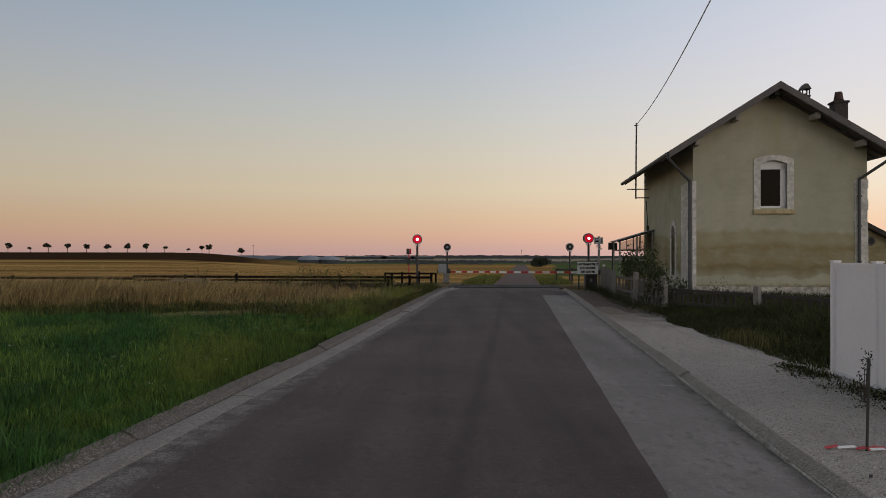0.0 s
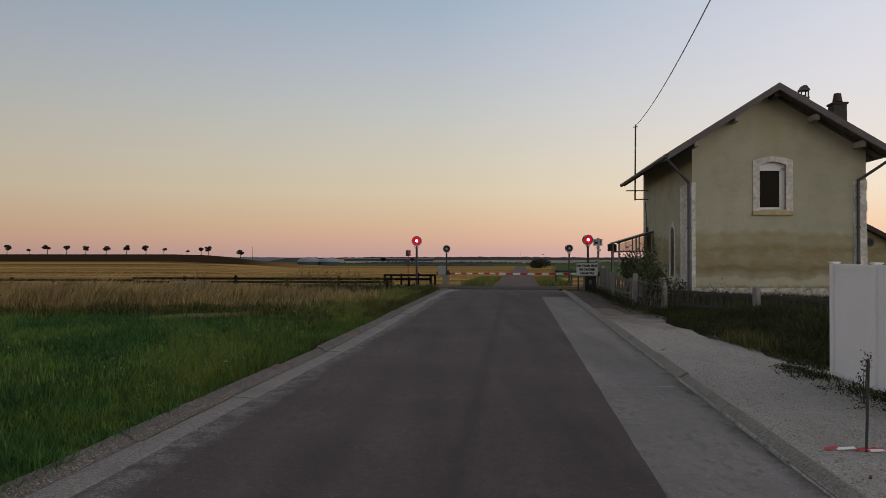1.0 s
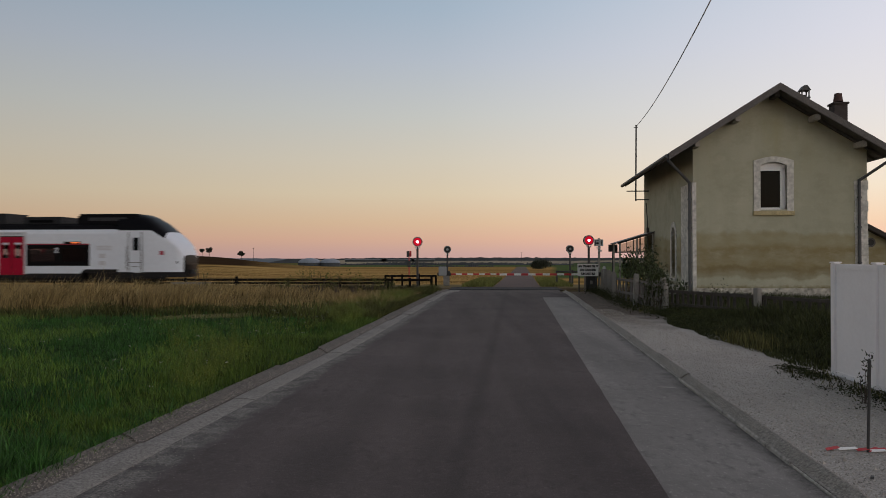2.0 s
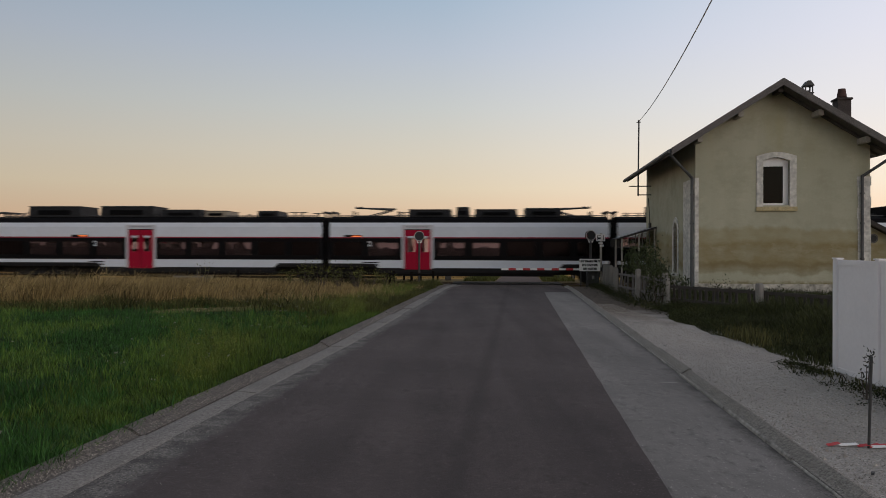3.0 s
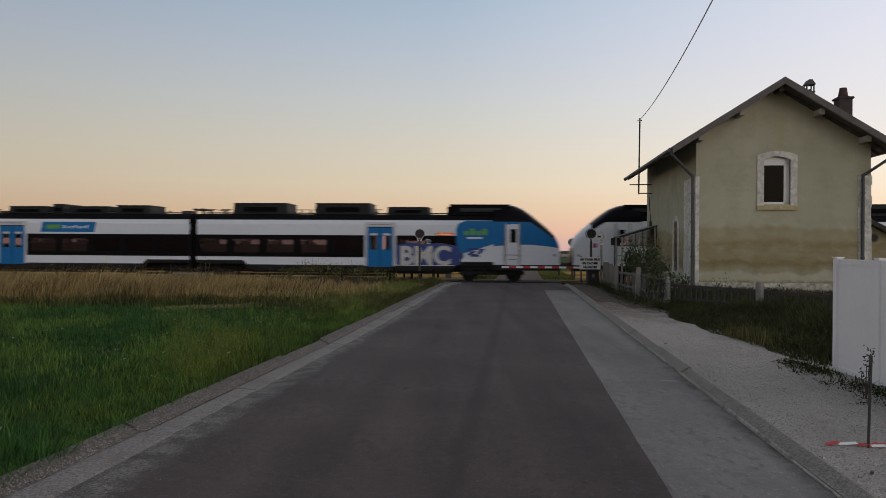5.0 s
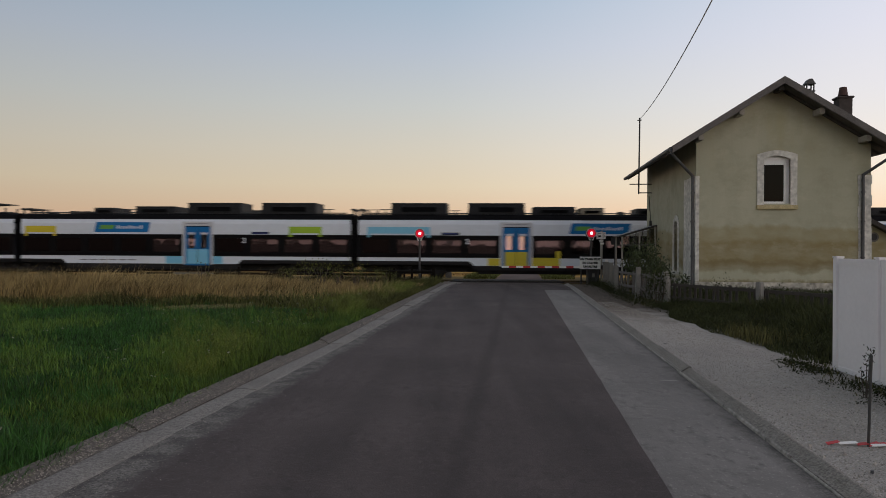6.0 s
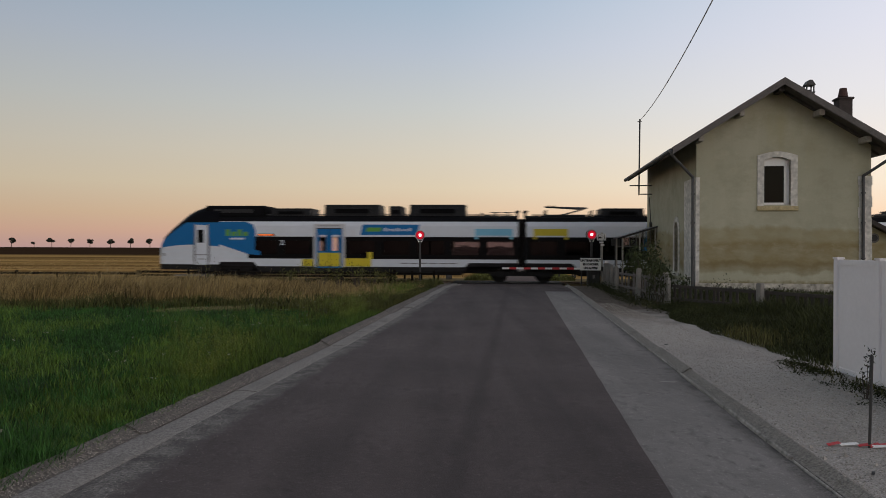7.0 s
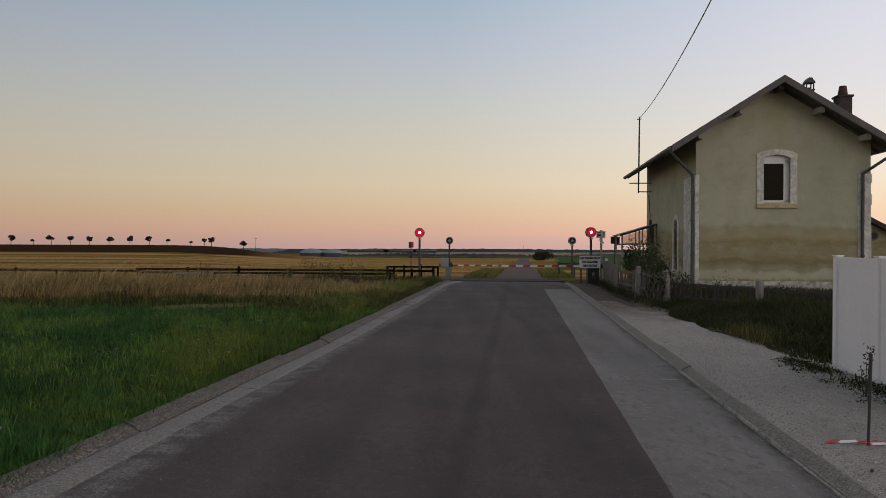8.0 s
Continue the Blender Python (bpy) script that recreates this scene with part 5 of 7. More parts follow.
def build_porch():
    """Lean-to canopy against the road-side wall, by the track."""
    h = thing("porch", HOUSE @ pose(0, 7.0, 0), "rusty glazed lean-to porch against the side wall", "porch")
    X = -1.5
    for x, y, z in ((X, 0, 2.2), (X, 2, 2.2), (-.08, 0, 2.65), (-.75, 0, 2.45)):
        bm = bmesh.new()
        box(bm, x - .035, x + .035, y - .035, y + .035, 0, z, .005)
        part("post", bm, M_PALEWOOD, h)
    for y in (0, 2):
        bm = bmesh.new()
        rod(bm, (X - .1, y, 2.2), (0, y, 2.68), .035, n=6)
        rod(bm, (X, y, 1.82), (0, y, 1.84), .03, n=6)
        for k in range(5):
            x = X + .3 * k
            rod(bm, (x, y, 1.82), (x, y, 2.22 + .1 * k), .016, n=6)
        part("frame", bm, M_WOOD, h)
    bm = bmesh.new()
    prism(bm, [(X - .15, 2.2), (0, 2.7), (0, 2.74), (X - .15, 2.24)], -.1, 2.1)
    part("canopy", bm, M_DARKMETAL, h)
    bm = bmesh.new()
    prism(bm, [(X, 1.85), (-.05, 1.85), (-.05, 2.6), (X, 2.17)], .01, .02)
    part("glazing", bm, M_DUSTY, h, "dusty glazed panel")


build_porch()


# ---- crossing equipment ----
LAMP_PARTS = []


def flashing_signal(x, y, zl, label, facing=0, lit=True, r=.25):
    h = thing("crossing_signal", pose(x, y, 0, 0, 0, facing), label, "signal", "crossing signals")
    bm = bmesh.new()
    rod(bm, (0, .08, -.2), (0, .08, zl - r - .05), .055)
    rod(bm, (0, .08, zl - r - .08), (0, .27, zl - r * .6), .04)
    rod(bm, (0, .08, -.2), (0, .08, 0), .13)
    part("post", bm, M_DARKMETAL, h)
    bm = bmesh.new()
    prism(bm, [(-.13, zl - r + .03), (-.1, zl - r - .1), (.1, zl - r - .1), (.13, zl - r + .03), (.09, zl - r + .0), (.07, zl - r - .05), (-.07, zl - r - .05), (-.09, zl - r)], .035, .07)
    part("bracket", bm, M_WHITE, h, "white fork below the lamp head")
    n = 32
    for name, q0, q1, y0, y1, mt, lb in (("target_board", r - .03, r - .047, .0, .03, M_BLACK, "round black board"), ("white_rim", r, r - .03, -.004, .03, M_RIM, "white rim")):
        bm = bmesh.new()
        for k in range(n):
            a0, a1 = 2 * math.pi * k / n, 2 * math.pi * (k + 1) / n
            prism(bm, [(math.cos(a) * q, zl + math.sin(a) * q) for a, q in ((a0, q0), (a1, q0), (a1, q1), (a0, q1))], y0, y1)
        bmesh.ops.remove_doubles(bm, verts=bm.verts, dist=.0005)
        part(name, bm, mt, h, lb)
    bm = bmesh.new()
    rod(bm, (0, .23, zl), (0, .25, zl), r, n=24)
    rod(bm, (0, .25, zl), (0, .38, zl), .15, .11, 20)
    part("lamp_housing", bm, M_DARKMETAL, h)
    if lit:
        # turning lens: red glowing face one way, dark face the other
        bm = bmesh.new()
        rod(bm, (0, -.012, 0), (0, -.002, 0), r - .05, n=28)
        lens = part("lens", bm, M_REDGLOW, h, "round red lens", pose(0, .005, zl))
        bm = bmesh.new()
        rod(bm, (0, -.02, 0), (0, -.012, 0), .07, n=20)
        part("lamp_core", bm, M_CORE, lens)
        bm = bmesh.new()
        rod(bm, (0, -.002, 0), (0, .008, 0), r - .049, n=28)
        part("lens_back", bm, M_BLACK, lens, "dark back of the lens")
        LAMP_PARTS.append((lens, zl))
    else:
        bm = bmesh.new()
        rod(bm, (0, .0, zl), (0, 0.03, zl), r - .048, n=28)
        back = part("lamp_back", bm, M_BLACK, h, "black lamp back")
        bm = bmesh.new()
        rod(bm, (0, -.03, zl), (0, 0.0, zl), .08, n=16)
        part("lens", bm, M_GREYBOX, h, "unlit lens")
    return h


flashing_signal(-1.16, 35.2, 2.36, "crossing signal with a round flashing red lamp beside the road", 0)
flashing_signal(7.24, 34.6, 2.41, "crossing signal with a round flashing red lamp above a warning sign", 0)
flashing_signal(.42, 45.2, 2.05, "round crossing signal turned away beyond the track", 0, False, .24)
flashing_signal(8.22, 45.0, 2.08, "round crossing signal turned away beyond the track", 0, False, .24)


def barrier(x, y, z, length, turn, label):
    h = thing("barrier", pose(x, y, 0, 0, 0, turn), label, "barrier", "crossing barriers")
    bm = bmesh.new()
    if length < 3.8:
        # pale drive box on a narrower pedestal
        box(bm, -.08, .42, -.2, .25, .42, .98, .03)
        cab = part("cabinet", bm, M_GREYBOX, h, "pale grey barrier drive box")
        bm = bmesh.new()
        box(bm, -.26, .12, -.16, .2, -.2, .415, .02)
        part("pedestal", bm, M_POST, h, "grey concrete pedestal")
        bm = bmesh.new()
        box(bm, -.02, .34, -.225, -.2, .5, .9, .01)
        part("door", bm, M_GREYBOX, cab)
        bm = bmesh.new()
        box(bm, -.3, -.05, -.1, .1, .5, .72, .02)
        part("hinge_box", bm, M_DARKMETAL, cab)
    else:
        box(bm, -.28, .28, -.2, .25, -.2, .95, .03)
        cab = part("cabinet", bm, M_DARKMETAL, h, "dark barrier drive cabinet")
        bm = bmesh.new()
        box(bm, -.2, .2, -.225, -.2, .15, .8, .01)
        part("door", bm, M_DARKMETAL, cab)
        bm = bmesh.new()
        box(bm, -.08, .04, -.235, -.2, .28, .46, .005)
        part("label_plate", bm, M_POST, cab, "small pale label plate")
    n = max(6, round(length / .36))
    st = length / n
    bm = bmesh.new()
    box(bm, -.3 - length, -.3, -.265, -.235, z - .045, z + .045)
    arm = part("arm", bm, M_WHITE, h, "white and red striped barrier arm")
    bm = bmesh.new()
    box(bm, -st, 0, -.27, -.23, z - .05, z + .05)
    me = mesh_of("red_stripe", bm, M_RED)
    for k in range(0, n, 2):
        shared("red_stripe", me, arm, pose(-.3 - st * k, 0, 0), "red stripe")
    bm = bmesh.new()
    box(bm, -.35, .5, -.3, -.2, z - .1, z + .1, .02)
    rod(bm, (0, -.3, z), (0, 0, z), .07)
    part("counterweight", bm, M_DARKMETAL, h)
    return h


barrier(7.28, 34.4, .76, 4.15, 0, "lowered red and white half barrier with a dark drive cabinet")
barrier(.28, 44.0, .5, 3.6, 180, "lowered red and white half barrier beyond the track")


def warning_sign():
    h = thing("warning_sign", pose(7.04, 33.9, 0), "white warning board with three lines of black capitals", "sign")
    bm = bmesh.new()
    box(bm, -.5, .5, -.015, .015, .68, 1.27, .008)
    board = part("board", bm, M_WHITE, h)
    bm = bmesh.new()
    for x in (-.42, .4):
        box(bm, x - .03, x + .03, .02, .07, -.12, 1.3)
    part("posts", bm, M_DARKMETAL, h)
    for k, t in enumerate(("UN TRAIN PEUT", "EN CACHER", "UN AUTRE")):
        me = lettering(t, .135, .004, .009)
        me.materials.append(M_BLACK)
        shared("text_line", me, board, pose(0, -.02, 1.15 - .18 * k))


warning_sign()


def pictogram_post():
    h = thing("sign_post", pose(7.62, 34.3, 0), "pale post with small square pictogram plates", "sign")
    bm = bmesh.new()
    box(bm, .0, .1, 0, .08, -.12, 2.5, .008)
    part("post", bm, M_PALEWOOD, h)
    for x0, x1 in ((-.2, .08), (.09, .24)):
        bm = bmesh.new()
        box(bm, x0, x1, -.03, -.01, 2.12, 2.45, .005)
        p = part("plate", bm, M_WHITE, h)
        bm = bmesh.new()
        box(bm, x0 + .05, x0 + .075, -.036, -.03, 2.17, 2.4)
        box(bm, x0 + .05, x1 - .05, -.036, -.03, 2.38, 2.4)
        box(bm, x0 + .08, x1 - .06, -.036, -.03, 2.22, 2.3)
        part("symbol", bm, M_BLACK, p)
    bm = bmesh.new()
    box(bm, -.02, .16, -.05, -.01, 1.86, 1.95)
    box(bm, -.08, .12, -.05, -.01, 2.0, 2.06)
    part("small_plate", bm, M_WHITE, h)
    h = thing("sign_board", pose(8.36, 34.4, 0), "dark back of a road sign on a thin post", "sign")
    bm = bmesh.new()
    rod(bm, (0, .05, -.12), (0, .05, 2.1), .035)
    part("post", bm, M_DARKMETAL, h)
    bm = bmesh.new()
    box(bm, -.22, .22, -.02, .02, 1.85, 2.2, .01)
    part("board", bm, M_DARKMETAL, h)
    h = thing("white_post", pose(7.75, 33.6, 0), "short white painted marker post", "post")
    bm = bmesh.new()
    box(bm, -.06, .06, -.06, .06, -.12, 1.15, .015)
    part("post", bm, M_WHITE, h)
    h = thing("marker_board", pose(-1.98, 44.2, 0), "thin orange post with a small red plate", "sign")
    bm = bmesh.new()
    rod(bm, (0, 0, -.2), (0, 0, 1.7), .035)
    part("post", bm, M_RED, h)
    bm = bmesh.new()
    box(bm, -.15, .03, -.04, 0, 1.58, 1.95, .01)
    part("plate", bm, M_DARKMETAL, h)
    bm = bmesh.new()
    box(bm, .034, .15, -.035, 0, 1.6, 1.95, .01)
    part("plate", bm, M_RED, h, "small red plate")
    bm = bmesh.new()
    box(bm, -.1, .1, -.06, .05, .95, 1.35, .01)
    part("plate", bm, M_DARKMETAL, h)


pictogram_post()


M_TARRED = mat("tarred_wood", (0.01, 0.0085, 0.007), 0.9, var=0.4, scale=3, fine=30, bump=0.2, spec=0.1)


def rail_fence(name, pts, z, label, posts, mt, rails=(1.0,)):
    h = thing(name, pose(0, 0, 0), label, "fence")
    for a, b in zip(pts, pts[1:]):
        for f in rails:
            bm = bmesh.new()
            rod(bm, (a[0], a[1], z * f), (b[0], b[1], z * f), .058, n=6)
            part("rail", bm, mt, h)
        n = max(1, round(math.dist(a, b) / posts))
        for k in range(n + 1):
            t = k / n
            x, y = a[0] + (b[0] - a[0]) * t, a[1] + (b[1] - a[1]) * t
            bm = bmesh.new()
            box(bm, x - .06, x + .06, y - .05, y + .05, -.2, z * 1.12 + .05 * ((k * 7) % 3), .01)
            part("post", bm, mt, h)
    return h


rail_fence("rail_fence", [(-26, 36.3), (-15.2, 35.6)], .38, "low dark post-and-rail fence along the track", 2.4, M_TARRED)
rail_fence("rail_fence", [(-15.3, 35.5), (-2.4, 34.9)], .49, "low dark two-rail fence along the track", 2.4, M_TARRED, (1.0, .66))
def loose_rail():
    h = thing("fence_rail", pose(-12.4, 35.25, 0), "pale weathered rail lying along the low fence", "rail")
    bm = bmesh.new()
    box(bm, -1.0, 1.0, -.03, .03, .27, .36, .01)
    part("rail", bm, M_POST, h)
    for x in (-.8, .75):
        bm = bmesh.new()
        box(bm, x - .03, x + .03, -.03, .03, -.2, .265, .005)
        part("post", bm, M_TARRED, h)


loose_rail()
rail_fence("guard_rail", [(-2.55, 34.4), (-.45, 34.2)], .5, "black low guard rail beside the signal", 1.0, M_TARRED)
rail_fence("guard_rail", [(-3.4, 43.6), (-.3, 43.4)], .42, "black low guard rail beside the signal", 1.2, M_TARRED)
rail_fence("guard_rail", [(7.6, 46.5), (9.6, 46.2)], .6, "low dark guard rail beyond the track", 1.0, M_DARKMETAL)


def picket_fence(a, b, label, post_gap=2.6, hgt=.95, mt=M_WOOD):
    """Old wooden pickets on two rails between concrete posts."""
    a, b = Vector(a), Vector(b)
    ln = (b - a).length
    ang = math.degrees(math.atan2(b.y - a.y, b.x - a.x))
    h = thing("picket_fence", pose(a.x, a.y, 0, 0, 0, ang), label, "fence", "old picket fences")
    rng = random.Random(int(ln * 100))
    n = max(1, round(ln / post_gap))
    bm = bmesh.new()
    box(bm, -.075, .075, -.075, .075, -.05, hgt + .12, .02)
    me = mesh_of("post", bm, M_POST)
    for k in range(n + 1):
        shared("post", me, h, pose(ln * k / n, 0, rng.uniform(-.06, .02), rng.uniform(-2, 2), rng.uniform(-2, 2)))
    low = mt is M_FENCEWOOD
    for z in ((.3, .66) if low else (.35, .8)):
        bm = bmesh.new()
        box(bm, 0, ln, .08, .12, z - .04, z + .04, .006)
        part("rail", bm, mt, h)
    bm = bmesh.new()
    prism(bm, [(-.04, .08), (.04, .08), (.04, .68 if low else .84), (0, .72 if low else .9), (-.04, .68 if low else .84)], .122, .147)
    me = mesh_of("picket", bm, mt)
    x = .15
    while x < ln - .1:
        if rng.random() > .12:
            shared("picket", me, h, pose(x, 0, rng.uniform(-.05, .04), rng.uniform(-3, 3), rng.uniform(-4, 4)))
        x += .2
    return h


picket_fence((7.55, 33.2), (6.5, 26.6), "weathered grey picket fence with concrete posts along the road")
picket_fence((6.5, 26.6), (6.4, 20.4), "weathered picket fence with concrete posts, overgrown")
picket_fence((6.4, 20.2), (9.1, 14.4), "dark picket fence with concrete posts before the house", 3.0, .78, M_FENCEWOOD)


def white_fence():
    h = thing("panel_fence", pose(5.5, 9.86, 0, 0, 0, -92.6), "smooth white plastic panel fence beside the forecourt", "fence")
    for k in range(4):
        x = k * 1.03
        bm = bmesh.new()
        box(bm, x - .05, x + .05, -.05, .05, -.05, 1.58, .008)
        box(bm, x - .06, x + .06, -.06, .06, 1.58, 1.6, .006)
        part("post", bm, M_PVC, h)
        bm = bmesh.new()
        for q in range(1):
            box(bm, x + .05, x + 1.0, -.018, .018, .06, 1.5)
        box(bm, x + .05, x + 1.0, -.03, .03, 1.49, 1.57, .006)
        box(bm, x + .05, x + 1.0, -.03, .03, .02, .09, .006)
        part("panel", bm, M_PVC, h)


white_fence()


def stake_and_tape():
    h = thing("stake", pose(3.63, 6.03, 0.02), "thin dark metal stake in the gravel", "stake")
    bm = bmesh.new()
    rod(bm, (0, 0, 0), (.02, 0, .78), .012, n=8)
    part("rod", bm, M_DARKMETAL, h)
    t = thing("barrier_tape", pose(3.63, 6.03, .025), "torn red and white barrier tape lying on gravel", "tape")
    for a, b, red in (((-.33, .05), (-.22, .06), 1), ((-.22, .06), (-.08, .03), 0), ((-.08, .03), (.0, .0), 1), ((0, 0), (.1, .03), 1), ((.02, .0), (.12, -.05), 0), ((.02, .02), (.15, .0), 1)):
        bm = bmesh.new()
        v = [Vector((a[0], a[1] - .02, .0)), Vector((b[0], b[1] - .02, .02)), Vector((b[0], b[1] + .02, .025)), Vector((a[0], a[1] + .015, .01))]
        up = Vector((0, 0, .004))
        q = [bm.verts.new(p) for p in v] + [bm.verts.new(p + up) for p in v]
        for f in ((0, 1, 2, 3), (4, 5, 6, 7), (0, 1, 5, 4), (1, 2, 6, 5), (2, 3, 7, 6), (3, 0, 4, 7)):
            bm.faces.new([q[i] for i in f])
        part("tape_length", bm, M_RED if red else M_WHITE, t, "red tape length" if red else "white tape length")


stake_and_tape()


def road_marks():
    """A pale smear on the old asphalt and a few dark scraps."""
    rng = random.Random(17)
    t = thing("paint_smear", pose(2.9, 9.1, .0025, 0, 0, -8), "faint pale paint smear on the asphalt", "stain")
    bm = bmesh.new()
    ring = [(math.cos(k / 14 * 6.283) * .13 * rng.uniform(.5, 1.2), math.sin(k / 14 * 6.283) * .05 * rng.uniform(.5, 1.3)) for k in range(14)]
    lo, hi = [bm.verts.new((x, y, -.004)) for x, y in ring], [bm.verts.new((x * .9, y * .9, .0005)) for x, y in ring]
    bm.faces.new(hi)
    for k in range(14):
        bm.faces.new((lo[k], lo[(k + 1) % 14], hi[(k + 1) % 14], hi[k]))
    part("smear", bm, M_SMEAR, t)
    for x, y in ((3.27, 8.95), (3.22, 5.3), (3.9, 12.4)):
        t = thing("debris", pose(x, y, .03, 0, 0, rng.uniform(0, 180)), "small dark scrap lying by the kerb", "debris", "dark scraps")
        bm = bmesh.new()
        prism(bm, [(-.035, 0), (.03, .004), (.04, .01), (-.015, .014)], -.012, .01)
        part("scrap", bm, M_DARKMETAL, t)


road_marks()


# ---- distance ----
def far_tree(seed, name_label, scale=1.0):
    rng = random.Random(seed)
    t = thing("tree", pose(0, 0, 0), name_label, "tree", "row of trees on the crest")
    bm = bmesh.new()
    rod(bm, (0, 0, -.3), (0, 0, 2.2), .16, .11, 7)
    tips = []
    lean = rng.uniform(-.5, .5)
    for k in range(rng.randint(4, 7)):
        a = rng.uniform(0, 6.28)
        p = (math.cos(a) * rng.uniform(.4, 1.5) + lean, math.sin(a) * 1.1, rng.uniform(2.5, 4.4))
        rod(bm, (0, 0, rng.uniform(1.6, 2.2)), p, .07, .03, 5)
        tips.append(p)
    part("trunk", bm, M_BARK, t)
    vs, fs = [], []
    lumps = [(Vector((rng.uniform(-1.05, 1.05) + lean, rng.uniform(-.9, .9), rng.uniform(2.5, 3.9))), rng.uniform(.6, .95)) for k in range(8)]
    for k in range(900):
        c, r = rng.choice(lumps)
        q = Vector((rng.gauss(0, 1), rng.gauss(0, 1), rng.gauss(0, 1))).normalized() * r * rng.uniform(.3, 1) ** .5
        q.z *= .78
        p = c + q
        s = rng.uniform(.18, .34)
        e = Euler((rng.uniform(0, 6), rng.uniform(0, 6), rng.uniform(0, 6))).to_matrix()
        i = len(vs)
        for q in ((-s, 0, 0), (0, -s * .6, 0), (s, 0, 0), (0, s * .6, 0)):
            vs.append(tuple(p + e @ Vector(q)))
        fs.append((i, i + 1, i + 2, i + 3))
    me = bpy.data.meshes.new("crown")
    me.from_pydata(vs, [], fs)
    me.materials.append(M_DARKLEAF)
    shared("crown", me, t, Matrix.Identity(4))
    return t


TREE_ROW = ((-.617, 1.0), (-.585, .62), (-.560, 1.05), (-.533, .95), (-.506, .9), (-.477, .92), (-.4485, 1.0), (-.421, .95), (-.396, .72),
            (-.363, .5), (-.343, .8), (-.333, .95), (-.2877, .95))
protos = [far_tree(k, "dark rounded roadside tree on the field's crest") for k in range(7)]
for k, (a, s) in enumerate(TREE_ROW):
    d, a, s = 430.0, a + .0072 - .004 * (a + .45), s * 1.3
    x = a * d
    m = pose(x, d, float(land(x, d)) - .1, 0, 0, k * 77) 
    if k < 7:
        ob = protos[k]
        ob.matrix_basis = m
    else:
        ob = copy_thing(protos[k % 7], m)
    ob.scale = (s, s, s * .98)


def bush(x, y, w, hgt, label, n=700, mt=None, name="bush", leaf=.06, zoff=0.0):
    rng = random.Random(int(x * 31 + y * 7))
    t = thing(name, pose(x, y, float(land(x, y)) + zoff), label, name)
    bm = bmesh.new()
    clumps = []
    for k in range(9 if w > .2 else 3):
        p = (rng.uniform(-w, w) * .7, rng.uniform(-w, w) * .5, hgt * rng.uniform(.35, .9))
        rod(bm, (p[0] * .2, p[1] * .2, -.05), p, .004 + w * .03, .003 + w * .006, 5)
        clumps.append(p)
    part("stems", bm, M_BARK, t)
    vs, fs = [], []
    for k in range(n):
        c = Vector(rng.choice(clumps))
        p = c + Vector((rng.gauss(0, w * .22), rng.gauss(0, w * .22), rng.gauss(0, hgt * .16)))
        p.z = max(.03, p.z)
        s = leaf * rng.uniform(.6, 1.4)
        e = Euler((rng.uniform(0, 6), rng.uniform(0, 6), rng.uniform(0, 6))).to_matrix()
        i = len(vs)
        for q in ((-s, 0, 0), (0, -s * .45, 0), (s, 0, 0.02), (0, s * .45, 0)):
            vs.append(tuple(p + e @ Vector(q)))
        fs.append((i, i + 1, i + 2, i + 3))
    me = bpy.data.meshes.new("leaves")
    me.from_pydata(vs, [], fs)
    me.materials.append(mt or M_LEAF)
    shared("leaves", me, t, Matrix.Identity(4))
    return t


bush(22.6, 160, 2.2, 1.8, "dark round bush beside the farm lane", 4200, M_DARKLEAF, leaf=.2, zoff=-.25)
bush(6.7, 22.2, .5, 1.25, "leafy overgrown shrub on the picket fence", 1500, leaf=.045)
bush(7.1, 25.0, .55, 1.75, "leafy overgrown shrub on the picket fence", 1500, leaf=.045)
bush(7.0, 21.0, .4, .8, "leafy shrub before the house corner", 420, leaf=.04)
bush(6.2, 20.3, .35, .95, "dark climbing weeds over the fence post", 420, M_LEAFDARK, leaf=.035)
bush(7.6, 19.4, .3, .85, "tall dark weed before the house wall", 160, M_LEAFDARK, "weed_plant", .03)
bush(8.6, 18.2, .3, .8, "tall dark weed before the house wall", 160, M_LEAFDARK, "weed_plant", .03)
bush(4.78, 8.0, .1, .6, "thin dry weed stalk beside the white fence", 46, M_DARKLEAF, "dry_weed", .022)
bush(7.6, 28.5, .42, 1.7, "leafy shrub beside the porch", 800)


def ridge(name, d, a0, a1, z, amp, mt, label, seed, fine=.4, depth=60.0):
    """A long low rise with an uneven wooded crest."""
    rng = np.random.default_rng(seed)
    n = 260
    aa = np.linspace(a0, a1, n)
    base = np.interp(np.linspace(0, 1, n), np.linspace(0, 1, 14), rng.normal(0, 1, 14))
    top = z + amp * base + rng.normal(0, fine, n)
    ends = np.clip(np.minimum(np.arange(n), np.arange(n)[::-1]) / 18, 0, 1)
    vs, fs = [], []
    for k in range(n):
        x = aa[k] * d
        zb = -45.0
        vs += [(x, d, zb), (x, d + depth * .3, zb + (top[k] - zb) * ends[k]), (x, d + depth, zb)]
    for k in range(n - 1):
        i = k * 3
        fs += [(i, i + 3, i + 4, i + 1), (i + 1, i + 4, i + 5, i + 2)]
    me = bpy.data.meshes.new(name)
    me.from_pydata(vs, [], fs)
    me.materials.append(mt)
    tagged(new(name, me), label, "hills", kind="structure")


